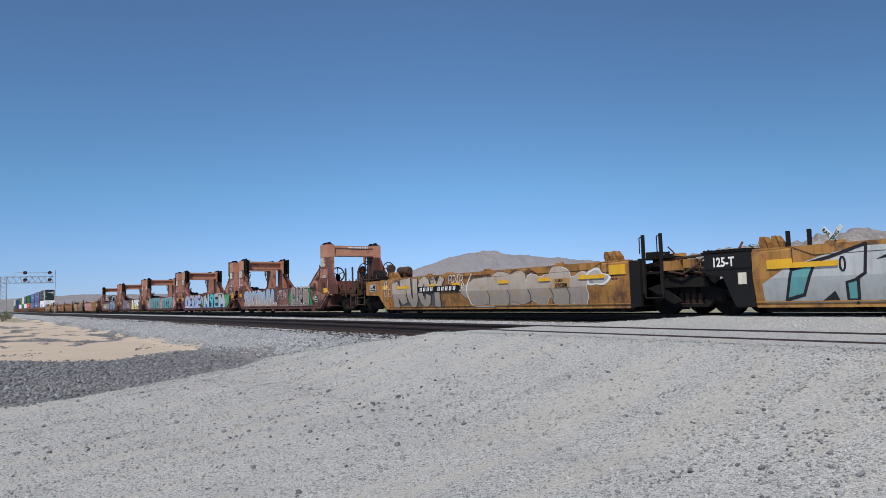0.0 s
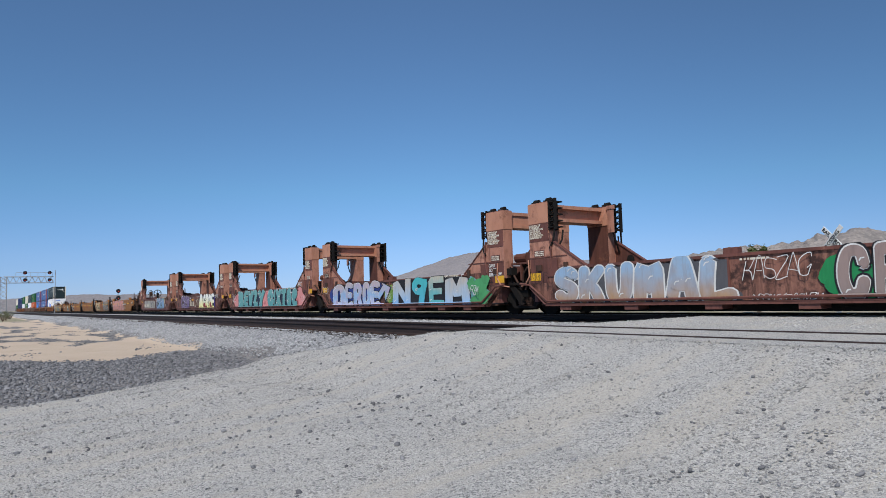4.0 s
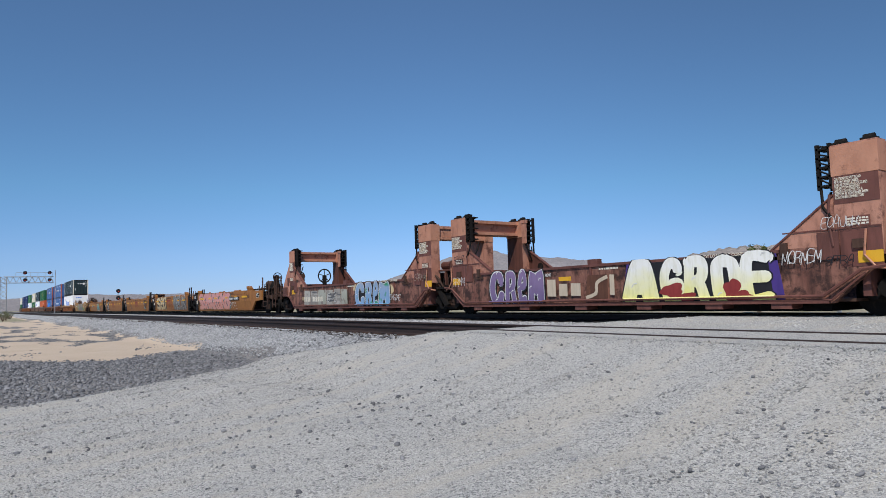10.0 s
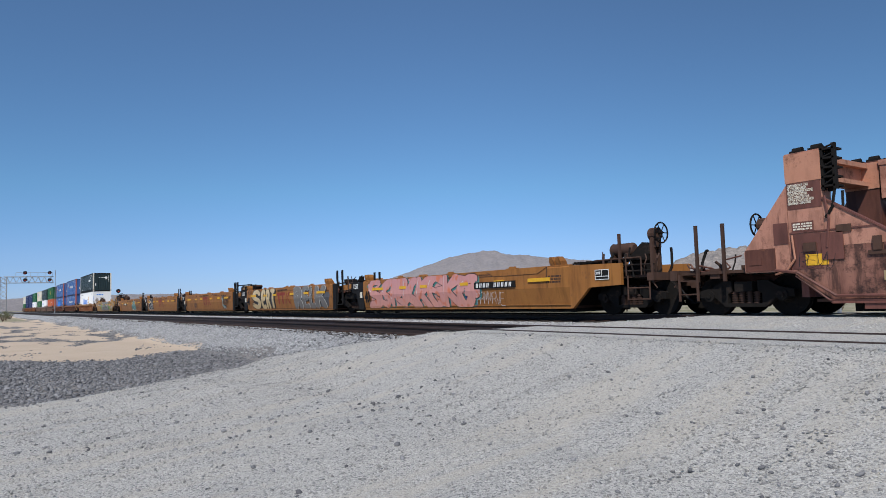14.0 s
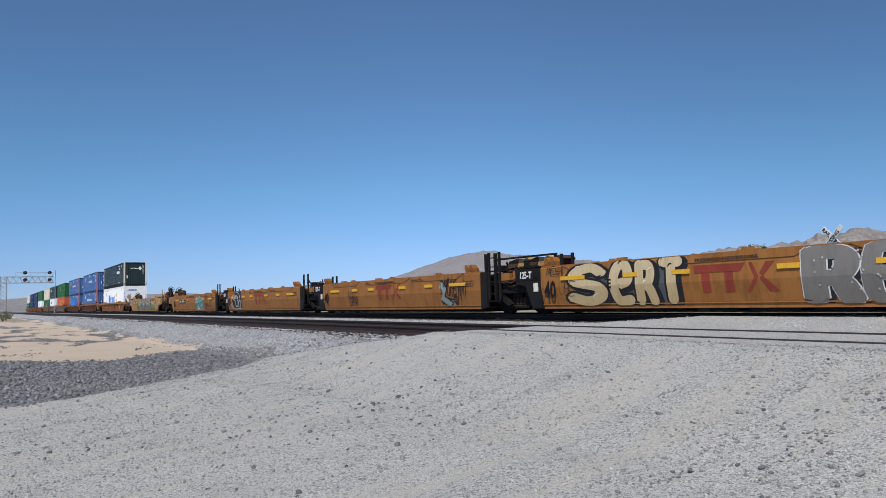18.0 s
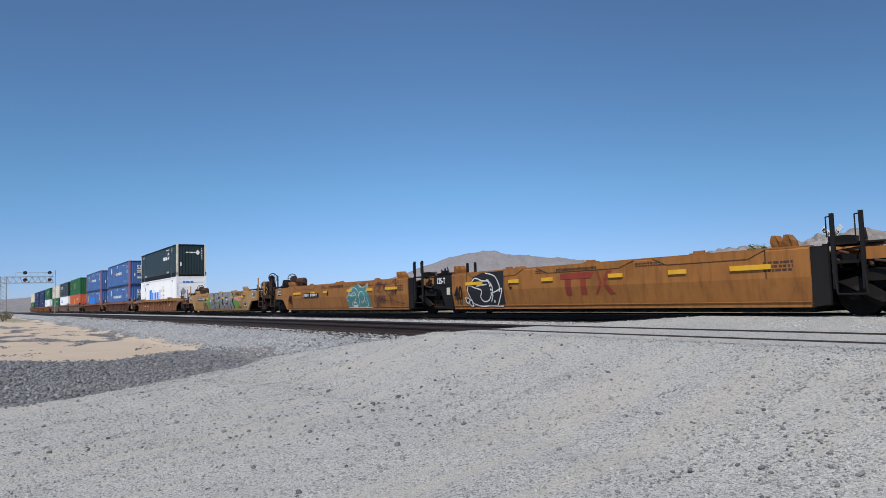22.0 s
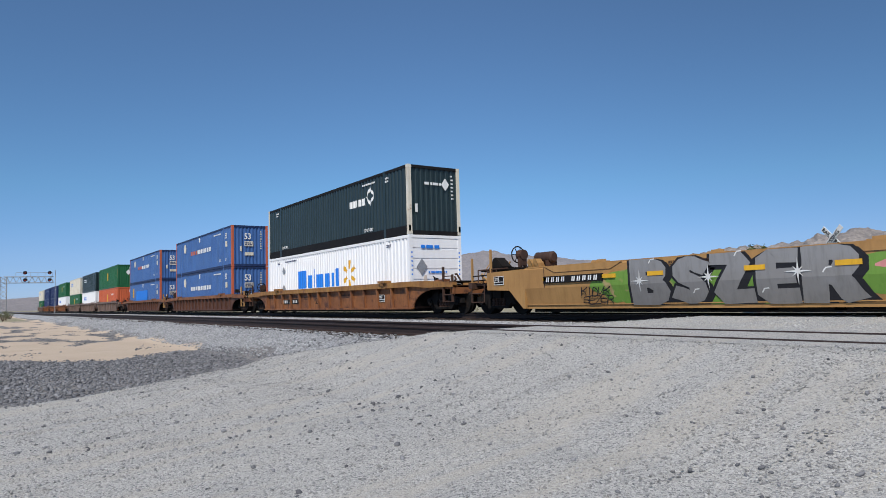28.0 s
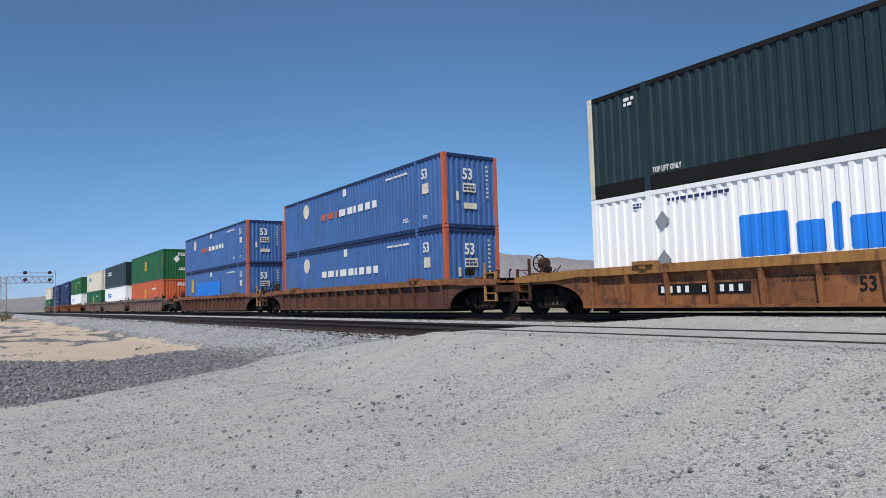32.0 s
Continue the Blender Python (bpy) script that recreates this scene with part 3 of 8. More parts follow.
def shrub(x, y, tall, seed, label="green desert shrub on dry sandy ground", n=900, wide=1.0):
    rnd = random.Random(seed)
    t = thing("shrub", label, "shrub", "desert shrubs", at=pose(x, y, float(ground_z(np.array([x]), np.array([y]))[0]) - 0.02))
    bm = fresh()
    tips = []
    for i in range(9):
        a = i * 0.7 + rnd.uniform(-0.3, 0.3)
        d = wide * tall * rnd.uniform(0.25, 0.55)
        mid = (math.cos(a) * d * 0.4, math.sin(a) * d * 0.4, tall * rnd.uniform(0.3, 0.45))
        tip = (math.cos(a) * d, math.sin(a) * d, tall * rnd.uniform(0.55, 0.9))
        rod(bm, (math.cos(a) * 0.03, math.sin(a) * 0.03, 0), mid, tall * 0.016, 5, tall * 0.011)
        rod(bm, mid, tip, tall * 0.011, 5, tall * 0.004)
        tips += [tip, tuple((p + q) / 2 for p, q in zip(mid, tip))]
    part("stems", bm, TWIG, t)
    pts, faces = leaf_cloud(n, tips, (wide * tall * 0.12, wide * tall * 0.12, tall * (0.1 if wide == 1 else 0.05)), tall * (0.028 if wide == 1 else 0.02), seed)
    me = bpy.data.meshes.new("crown")
    me.from_pydata(pts.tolist(), [], faces.tolist())
    me.materials.append(LEAF)
    new("crown", me).parent = t
    return t


shrub(-24.75, 42.0, 4.7, 5, "tall green desert shrub behind the tracks", 9000, 0.24)
rs = random.Random(12)
for i in range(46):
    yy = rs.uniform(24, 62)
    shrub(-yy * rs.uniform(0.35, 2.6), yy, rs.uniform(0.45, 1.0), 100 + i, n=260)
for i in range(16):
    xx = -rs.uniform(105, 165)
    shrub(xx, rs.uniform(0.0, 4.6), rs.uniform(1.0, 1.7), 300 + i, n=420)
for i in range(26):
    xx = -rs.uniform(95, 240)
    shrub(xx, rs.uniform(-12, 4.5), rs.uniform(0.5, 1.3), 200 + i, n=260)
# far scrub, one mesh
pts, faces = [], []
r_ = np.random.RandomState(8)
spots = np.stack([-r_.uniform(40, 900, 900), r_.uniform(-140, 600, 900)], -1)
spots = np.array([s for s in spots if s[1] > 45 or (s[1] < 3 and s[0] < -130)])
cent = np.concatenate([spots, ground_z(spots[:, 0], spots[:, 1])[:, None] + 0.5], 1)
pts, faces = leaf_cloud(26000, cent, (0.9, 0.9, 0.35), 0.3, 77)
pts[:, 2] -= 0.9
me = bpy.data.meshes.new("far_scrub")
me.from_pydata(pts.tolist(), [], faces.tolist())
me.materials.append(LEAF)
tagged(new("far_scrub", me), "low grey green scrub across the desert", "scrub", kind="stuff")


def crossbuck():
    t = thing("crossing_sign", "white crossbuck railroad crossing sign on a grey post", "sign", at=pose(-12.15, 25.87, -0.4) @ pose(0, 0, 0, 0, 0, -16))
    part("post", box(fresh(), -0.06, 0.06, -0.04, 0.04, -0.3, 2.9), GALV, t)
    for k, (ang, lines, y) in enumerate(((-45, (("RAIL", -0.56), ("ROAD", 0.1)), -0.045), (45, (("CROSSING", -0.56),), -0.085))):
        b = part("blade", box(fresh(), -0.6, 0.6, -0.012, 0.012, -0.1, 0.1), WHITE, t)
        b.matrix_basis = pose(0, y - 0.02, 2.78) @ pose(0, 0, 0, 0, -ang, 0)
        for word, x in lines:
            words("lettering", word, 0.21, BLACKPAINT, b, x, -0.075, -0.015, squeeze=0.95)
    part("bracket", box(fresh(), -0.05, 0.05, -0.1, -0.04, 2.68, 2.88), GALV, t)
    return t


crossbuck()


def signal_head(t, x, y, z, toward=1):
    """A round target with a hood and a lit red lens, facing down the line."""
    h = part("signal_head", rod(fresh(), (x, y, z), (x - 0.12, y, z), 0.42, 20), SIGNAL, t, "round black signal target")
    part("hood", rod(fresh(), (x, y, z + 0.02), (x + 0.35, y, z - 0.08), 0.15, 12), SIGNAL, h)
    part("lens", rod(fresh(), (x + 0.35, y, z - 0.12), (x + 0.37, y, z - 0.12), 0.085, 12), REDLENS, h, "lit red lens")
    part("box", box(fresh(), x - 0.5, x - 0.12, y - 0.2, y + 0.2, z - 0.28, z + 0.28), SIGNAL, h)
    return h


def signal_bridge():
    t = thing("signal_gantry", "galvanised cantilever signal gantry with red signals over tracks", "signal gantry", at=pose(-188.5, 0, -0.4))
    y0 = 4.1
    bm = fresh()
    for dx in (-0.6, 0.6):
        for dy in (-0.65, 0.65):
            rod(bm, (dx, y0 + dy, 0), (dx, y0 + dy, 9.0), 0.09, 6)
    part("mast", bm, GALV, t)
    bm = fresh()
    for i in range(9):
        z = i * 1.0
        for dx in (-0.6, 0.6):
            rod(bm, (dx, y0 - 0.65, z), (dx, y0 + 0.65, z + 1.0), 0.045, 5)
            rod(bm, (dx, y0 + 0.65, z), (dx, y0 - 0.65, z + 1.0), 0.045, 5)
        for dy in (-0.65, 0.65):
            rod(bm, (-0.6, y0 + dy, z), (0.6, y0 + dy, z + 1.0), 0.04, 5)
    part("mast_lattice", bm, GALV, t)
    bm = fresh()
    for dx in (-0.6, 0.6):
        for z in (7.55, 9.0):
            rod(bm, (dx, y0, z), (dx, 14.3, z), 0.085, 6)
    part("beam", bm, GALV, t)
    bm = fresh()
    n = 8
    for i in range(n):
        a, b = y0 + (14.3 - y0) * i / n, y0 + (14.3 - y0) * (i + 1) / n
        for dx in (-0.6, 0.6):
            rod(bm, (dx, a, 7.55), (dx, (a + b) / 2, 9.0), 0.045, 5)
            rod(bm, (dx, (a + b) / 2, 9.0), (dx, b, 7.55), 0.045, 5)
    tagged(part("beam_lattice", bm, GALV, t), kind="stuff")
    bm = fresh()
    rod(bm, (0.6, 6.5, 10.0), (0.6, 14.0, 10.0), 0.035, 5)
    for i in range(6):
        rod(bm, (0.6, 6.5 + 1.5 * i, 9.0), (0.6, 6.5 + 1.5 * i, 10.0), 0.03, 5)
    part("handrail", bm, GALV, t)
    for y in (8.35, 13.4):
        for z in (9.95, 8.2):
            signal_head(t, 0.95, y, z)
    bm = fresh()
    box(bm, -1.2, 1.2, y0 - 1.2, y0 + 1.2, -0.6, 0.15)
    part("footing", bm, GALV, t, "concrete footing")
    return t


signal_bridge()


def mast_signal(x, y, tall, label):
    t = thing("mast_signal", label, "railway signal", at=pose(x, y, -0.8))
    part("pole", rod(fresh(), (0, 0, 0), (0, 0, tall), 0.07, 8), GALV, t)
    for z in (tall - 0.1, tall - 1.5):
        signal_head(t, 0.3, 0, z)
    return t


mast_signal(-150.0, 22.8, 4.9, "slim mast signal with two black heads behind tracks")
pole = thing("radio_pole", "thin grey pole beside the tracks", "pole", at=pose(-151.0, 11.75, -0.4))
part("pole", rod(fresh(), (0, 0, 0), (0, 0, 8.7), 0.07, 8, 0.045), GALV, pole)


# ---- the train ----
MOVING, WHEELSETS = [], []


def ride(ob, x):
    """A thing of the train: x is its place along the train."""
    ob.matrix_basis = pose(x + RUN[0], TRAIN_Y, 0)
    MOVING.append((ob, x))
    return ob


def wheel_mesh():
    bm = fresh()
    rod(bm, (0, -0.85, 0), (0, 0.85, 0), 0.085, 10)
    for s in (-1, 1):
        rod(bm, (0, s * 0.69, 0), (0, s * 0.82, 0), WHEEL, 28)
        rod(bm, (0, s * 0.69, 0), (0, s * 0.715, 0), WHEEL + 0.025, 28)
        rod(bm, (0, s * 0.82, 0), (0, s * 0.86, 0), WHEEL * 0.42, 16, WHEEL * 0.3)
        for k in range(6):
            a = k * math.pi / 3
            box(bm, math.cos(a) * 0.28 - 0.035, math.cos(a) * 0.28 + 0.035, min(s * 0.81, s * 0.828), max(s * 0.81, s * 0.828),
                math.sin(a) * 0.28 - 0.035, math.sin(a) * 0.28 + 0.035)
    me = bpy.data.meshes.new("wheelset")
    bmesh.ops.recalc_face_normals(bm, faces=bm.faces)
    bm.to_mesh(me)
    bm.free()
    me.materials.append(SOOT)
    return me


WHEELS = wheel_mesh()


def truck_meshes():
    bm = fresh()
    for s in (-1, 1):
        lo, hi = min(s * 0.93, s * 1.1), max(s * 0.93, s * 1.1)
        prism(bm, [(-1.15, 0.42), (-0.75, 0.42), (-0.5, 0.2), (0.5, 0.2), (0.75, 0.42), (1.15, 0.42), (1.15, 0.58), (0.8, 0.66),
                   (0.55, 0.8), (0.32, 0.8), (0.32, 0.56), (0.42, 0.5), (0.42, 0.28), (-0.42, 0.28), (-0.42, 0.5), (-0.32, 0.56), (-0.32, 0.8), (-0.55, 0.8), (-0.8, 0.66), (-1.15, 0.58)], lo, hi)
        for x in (-0.89, 0.89):
            rod(bm, (x, lo - 0.04, WHEEL), (x, hi + 0.04, WHEEL), 0.13, 12)
            rod(bm, (x, s * 1.14, WHEEL), (x, s * 1.17, WHEEL), 0.06, 8)
    box(bm, -0.22, 0.22, -1.14, 1.14, 0.55, 0.78)
    box(bm, -0.62, -0.52, -0.8, 0.8, 0.4, 0.5)
    box(bm, 0.52, 0.62, -0.8, 0.8, 0.4, 0.5)
    sp = fresh()
    for s in (1,):
        for x in (-0.27, -0.09, 0.09, 0.27):
            rod(sp, (x, s * 1.03, 0.28), (x, s * 1.03, 0.55), 0.05, 8)
            for k in range(5):
                rod(sp, (x, s * 1.03, 0.285 + k * 0.054), (x, s * 1.03, 0.31 + k * 0.054), 0.082, 10)
    return bm, sp


_f, _s = truck_meshes()
TRUCK_FRAME = bpy.data.meshes.new("truck")
bmesh.ops.recalc_face_normals(_f, faces=_f.faces)
_f.to_mesh(TRUCK_FRAME)
TRUCK_FRAME.materials.append(SOOT)
TRUCK_SPRINGS = bpy.data.meshes.new("spring_nest")
_s.to_mesh(TRUCK_SPRINGS)
TRUCK_SPRINGS.materials.append(RUSTY)


def truck(car, x):
    t = new("truck", TRUCK_FRAME)
    t.parent, t.location.x = car, x
    for y in (0.0, -2.06):
        s = new("spring_nest", TRUCK_SPRINGS)
        s.parent, s.location.y = t, y
        tagged(s, kind="stuff")
    for dx in (-0.89, 0.89):
        w = new("wheelset", WHEELS)
        w.parent, w.location = t, (dx, 0, WHEEL)
    return t


def coupler(car, x, sgn, material):
    """Draft sill, coupler head, air hose and uncoupling lever at an end of a car; x is where the knuckles meet."""
    bm = box(fresh(), *sorted((x - sgn * 2.6, x - sgn * 0.75)), -0.22, 0.22, 0.62, 0.98)
    part("draft_sill", bm, material, car)
    bm = box(fresh(), *sorted((x - sgn * 0.75, x - sgn * 0.25)), -0.07, 0.07, 0.74, 0.9)
    prism(bm, [(x - sgn * 0.3, -0.17), (x - sgn * 0.05, -0.19), (x + sgn * 0.02, -0.02), (x - sgn * 0.04, 0.17), (x - sgn * 0.3, 0.15)], 0.68, 0.96, axis="z")
    part("coupler", bm, RUSTY, car)
    bm = bar(fresh(), [(x - sgn * 0.6, -0.3, 0.68), (x - sgn * 0.35, -0.32, 0.4), (x - sgn * 0.15, -0.3, 0.28), (x, -0.25, 0.35)], 0.03)
    part("air_hose", bm, BLACKPAINT, car)
    bm = bar(fresh(), [(x - sgn * 0.5, -0.15, 1.0), (x - sgn * 0.62, -0.9, 0.92), (x - sgn * 0.6, -1.4, 0.85), (x - sgn * 0.45, -1.42, 0.7)], 0.016)
    part("uncoupling_lever", bm, RUSTY, car)


def grab_ladder(car, x, y, z0, z1, wide, material, name="ladder", rungs=3):
    bm = fresh()
    for dx in (0, wide):
        box(bm, x + dx - 0.025, x + dx + 0.025, y - 0.02, y + 0.02, z0, z1)
    for k in range(rungs):
        z = z0 + (z1 - z0) * (k + 0.5) / rungs
        box(bm, x, x + wide, y - 0.014, y + 0.014, z - 0.014, z + 0.014)
    return part(name, bm, material, car)


def brake_gear(car, x, sgn, material, tall=2.15, tank=True, y=-0.78):
    """Hand-brake wheel on its stand, and the air tank, on an end platform."""
    bm = box(fresh(), x - 0.05, x + 0.05, y - 0.14, y - 0.06, 1.0, tall - 0.12)
    box(bm, x - 0.05, x + 0.05, y + 0.08, y + 0.16, 1.0, tall - 0.3)
    rod(bm, (x - 0.12, y, tall - 0.24), (x + 0.12, y, tall - 0.24), 0.17, 14)
    box(bm, x - 0.08, x + 0.1, y - 0.12, y + 0.12, tall - 0.6, tall - 0.3)
    bar(bm, [(x - 0.02, y, tall - 0.55), (x + 0.04, y - 0.02, 1.3), (x - 0.05, y + 0.02, 1.0)], 0.022)
    stand = part("brake_stand", bm, RUSTY, car)
    bm = ring(fresh(), (x + sgn * 0.2, y, tall - 0.22), 0.27, 0.022, "x")
    for k in range(6):
        a = k * math.pi / 3
        rod(bm, (x + sgn * 0.2, y, tall - 0.22), (x + sgn * 0.2, y + 0.27 * math.cos(a), tall - 0.22 + 0.27 * math.sin(a)), 0.014, 5)
    rod(bm, (x, y, tall - 0.22), (x + sgn * 0.24, y, tall - 0.22), 0.04, 8)
    part("brake_wheel", bm, SOOT, stand, "spoked hand-brake wheel")
    if tank:
        xt = x - sgn * 1.1
        bm = rod(fresh(), (xt - 0.34, -0.75, 1.79), (xt + 0.34, -0.75, 1.79), 0.19, 16)
        rod(bm, (xt - 0.4, -0.75, 1.79), (xt - 0.34, -0.75, 1.79), 0.13, 16, 0.2)
        rod(bm, (xt + 0.34, -0.75, 1.79), (xt + 0.4, -0.75, 1.79), 0.19, 16, 0.13)
        tk = part("air_tank", bm, RUSTY, car, "round air tank", smooth=True)
        bm = box(fresh(), xt - 0.3, xt - 0.2, -0.95, -0.55, 1.45, 1.7)
        box(bm, xt + 0.2, xt + 0.3, -0.95, -0.55, 1.45, 1.7)
        part("tank_saddle", bm, RUSTY, tk)


def data_placard(car, x0, x1, z0, z1, y):
    """A black inspection panel with white frame lines."""
    p = part("data_placard", box(fresh(), x0, x1, y, y + 0.02, z0, z1), BLACKPAINT, car, "black data placard with white lines")
    w, zm, xm = 0.018, z0 + (z1 - z0) * 0.3, (x0 + x1) / 2
    for a, b, c, d in ((x0, x1, z0, z0 + w), (x0, x1, z1 - w, z1), (x0, x0 + w, z0 + w, z1 - w), (x1 - w, x1, z0 + w, z1 - w), (x0 + w, x1 - w, zm, zm + w), (xm - w / 2, xm + w / 2, zm + w, z1 - w)):
        part("frame_line", box(fresh(), a, b, y - 0.004, y, c, d), WHITE, p)
    tagged(part("small_print", bars(fresh(), x0 + 0.05, xm - 0.05, zm + 0.06, z1 - 0.05, y - 0.001, 2, 3), WHITE, p), kind="stuff")


def guide(bm, x, y, tall=1.0):
    """A folded plate on the side's top edge that guides a container down."""
    s = 1 if y > 0 else -1
    if tall < 1:
        box(bm, x, x + 0.5, *sorted((y - s * 0.05, y + s * 0.06)), 1.44, 1.5)
        box(bm, x + 0.1, x + 0.4, *sorted((y - s * 0.02, y + s * 0.04)), 1.5, 1.55)
        return
    for dx in (0.0, 0.27):
        pts = [(x + dx, 1.43), (x + dx + 0.18, 1.43), (x + dx + 0.19, 1.6), (x + dx + 0.13, 1.73), (x + dx + 0.04, 1.73), (x + dx - 0.005, 1.6)]
        lo = [bm.verts.new((px, y + s * (0.05 + 0.1 * min(1, (pz - 1.43) / 0.2)), pz)) for px, pz in pts]
        hi = [bm.verts.new((px, y - s * (0.22 - 0.5 * (pz - 1.43)), pz)) for px, pz in pts]
        bm.faces.new(lo)
        bm.faces.new(hi[::-1])
        for i in range(6):
            bm.faces.new((lo[i], lo[(i + 1) % 6], hi[(i + 1) % 6], hi[i]))
    box(bm, x - 0.04, x + 0.52, *sorted((y - s * 0.24, y + s * 0.08)), 1.44, 1.48)


def tangle(car, x0, x1, y0, y1, z0, z1, n, seed, mats=None):
    """Brake pipes, levers and valves that fill an end of a car."""
    rnd = random.Random(seed)
    for k in range(n):
        a = Vector((rnd.uniform(x0, x1), rnd.uniform(y0, y1), z0))
        pts = [a]
        lie = rnd.random() < 0.55
        for q in range(3):
            d = Vector((rnd.uniform(-0.45, 0.45) if lie else rnd.uniform(-0.12, 0.12), rnd.uniform(-0.15, 0.15), rnd.uniform(-0.05, 0.2) if lie else rnd.uniform(0.1, 0.35)))
            b = pts[-1] + d
            pts.append(Vector((min(x1, max(x0, b.x)), min(y1, max(y0, b.y)), min(z1, b.z))))
        bm = bar(fresh(), [tuple(p) for p in pts], rnd.choice((0.018, 0.024, 0.035)))
        if k % 3 == 0:
            p, r = pts[2], rnd.uniform(0.06, 0.13)
            box(bm, p.x - r, p.x + r, p.y - r, p.y + r, p.z - r, p.z + r * 0.8)
        part("valve" if k % 3 == 0 else "brake_pipe", bm, (mats or (SOOT, RUSTY, SOOT))[k % 3], car)


def yellow_well(x, label, left="joint", right="joint", material=None, long=6.4, mark=True, sign="125-T"):
    """One platform of a yellow well car: plate sides with a knuckle, a floor, ends that are joints or coupler platforms."""
    mat = material or YELLOW
    car = thing("well_car", label, "rail car", "well cars")
    L = long
    for s in (-1, 1):
        prof = [(s * 1.46, 1.45), (s * 1.5, 1.4), (s * 1.5, 0.82), (s * 1.385, 0.25), (s * 1.385, 0.19), (s * 1.32, 0.19), (s * 1.32, 0.27), (s * 1.4, 0.82), (s * 1.38, 1.45)]
        side = part("side", prism(fresh(), prof, -L, L, axis="x"), mat, car)
        bm = fresh()
        # folded top pockets and the sill angle
        for cx, w in ((-0.62 * L, 1.5), (0.0, 1.9), (0.62 * L, 1.5)):
            pts = [(cx - w, 1.452), (cx - w * 0.72, 1.27), (cx + w * 0.72, 1.27), (cx + w, 1.452)]
            prism(bm, pts, *sorted((s * 1.49, s * 1.506)))
        box(bm, -L, L, *sorted((s * 1.38, s * 1.42)), 0.3, 0.325)
        box(bm, -L, L, *sorted((s * 1.3, s * 1.47)), 1.45, 1.475)
        part("top_plate", bm, mat, side)
        for gx in (-L + 0.2, -0.55 * L, 0.05, 0.55 * L, L - 0.8):
            bm = fresh()
            guide(bm, gx, s * 1.4, 1.0 if abs(gx) > 0.8 * L else 0.5)
            part("container_guide", bm, mat, side)
    bm = box(fresh(), -L, L, -1.35, 1.35, 0.2, 0.27)
    for k in range(9):
        xx = -L + 2 * L * (k + 0.5) / 9
        box(bm, xx - 0.12, xx + 0.12, -1.2, 1.2, 0.12, 0.2)
    part("floor", bm, RUSTY, car)
    part("underframe", box(fresh(), -L + 0.1, L - 0.1, -1.2, 1.2, 0.085, 0.2), SOOT, car)
    for sgn, kind in ((-1, left), (1, right)):
        e = sgn * L
        part("end_wall", box(fresh(), *sorted((e - sgn * 0.08, e)), -1.38, 1.38, 0.27, 1.3), SOOT, car)
        if kind == "joint":
            for s in (-1, 1):
                bm = fresh()
                y0, y1 = sorted((s * 1.38, s * 1.47))
                if sgn < 0:
                    prism(bm, [(e, 1.44), (e - 1.2, 1.44), (e - 1.2, 0.98), (e - 0.75, 0.9), (e - 0.45, 0.2), (e, 0.2)], y0, y1)
                else:
                    prism(bm, [(e, 1.44), (e + 0.35, 1.44), (e + 0.35, 0.25), (e, 0.2)], y0, y1)
                part("end_plate", bm, BLACKPAINT, car, "black painted end plate")
            bm = box(fresh(), *sorted((e, e + sgn * 1.35)), -0.5, 0.5, 0.62, 1.05)
            box(bm, *sorted((e, e + sgn * 1.25)), -1.36, 1.36, 1.06, 1.12)
            part("articulation_arm", bm, SOOT, car)
            if sgn < 0:
                wx = e - 1.1
                sg = part("sign_panel", box(fresh(), e - 1.2, e - 0.02, -1.485, -1.472, 1.08, 1.42), BLACKPAINT, car)
                words("lettering", sign, 0.3, WHITE, sg, e - 1.0, 1.14, -1.488, squeeze=0.78)
                part("placard", box(fresh(), e - 0.36, e - 0.16, -1.485, -1.472, 0.72, 0.98), CREAM, car)
                bm = fresh()
                box(bm, e - 1.35, e - 0.2, -1.38, -0.7, 1.47, 1.5)
                for k in range(7):
                    box(bm, e - 1.3 + k * 0.16, e - 1.24 + k * 0.16, -1.36, -0.4, 1.49, 1.54)
                tagged(part("walkway", bm, SOOT, car, "black grating walkway"), kind="stuff")
                for px in (e + 0.75, e + 1.2):
                    part("side_post", box(fresh(), px - 0.035, px + 0.035, -1.36, -1.29, 1.4, 1.82), BLACKPAINT, car)
            else:
                for k, px in enumerate((e + 0.45, e + 1.0)):
                    bm = box(fresh(), px - 0.035, px + 0.035, -1.46, -1.39, 0.55, 2.08)
                    bar(bm, [(px - 0.12, -1.42, 1.6), (px - 0.12, -1.42, 2.02), (px - 0.02, -1.42, 2.02)], 0.014)
                    part("corner_post", bm, BLACKPAINT, car)
                bm = bar(fresh(), [(e + 0.42, -1.44, 0.95), (e + 0.5, -1.47, 0.45), (e + 1.05, -1.47, 0.45), (e + 1.0, -1.44, 0.95)], 0.02)
                part("step", bm, BLACKPAINT, car)
                bm = box(fresh(), e + 1.0, e + 1.45, -1.4, -1.1, 1.12, 1.36)
                box(bm, e + 1.6, e + 1.9, -1.38, -1.1, 1.16, 1.38)
                part("valve_box", bm, mat, car)
                bm = bar(fresh(), [(e + 0.3, -1.2, 1.3), (e + 1.4, -1.3, 1.42), (e + 2.3, -1.3, 1.46)], 0.03)
                bar(bm, [(e + 1.2, -1.42, 1.1), (e + 1.6, -1.44, 1.02), (e + 2.0, -1.44, 1.2), (e + 2.2, -1.42, 1.38)], 0.025)
                part("brake_pipe", bm, RUSTY, car)
                bm = box(fresh(), e + 0.2, e + 1.35, -1.36, -0.5, 1.44, 1.48)
                box(bm, e + 0.1, e + 0.5, -0.9, -0.4, 1.48, 1.66)
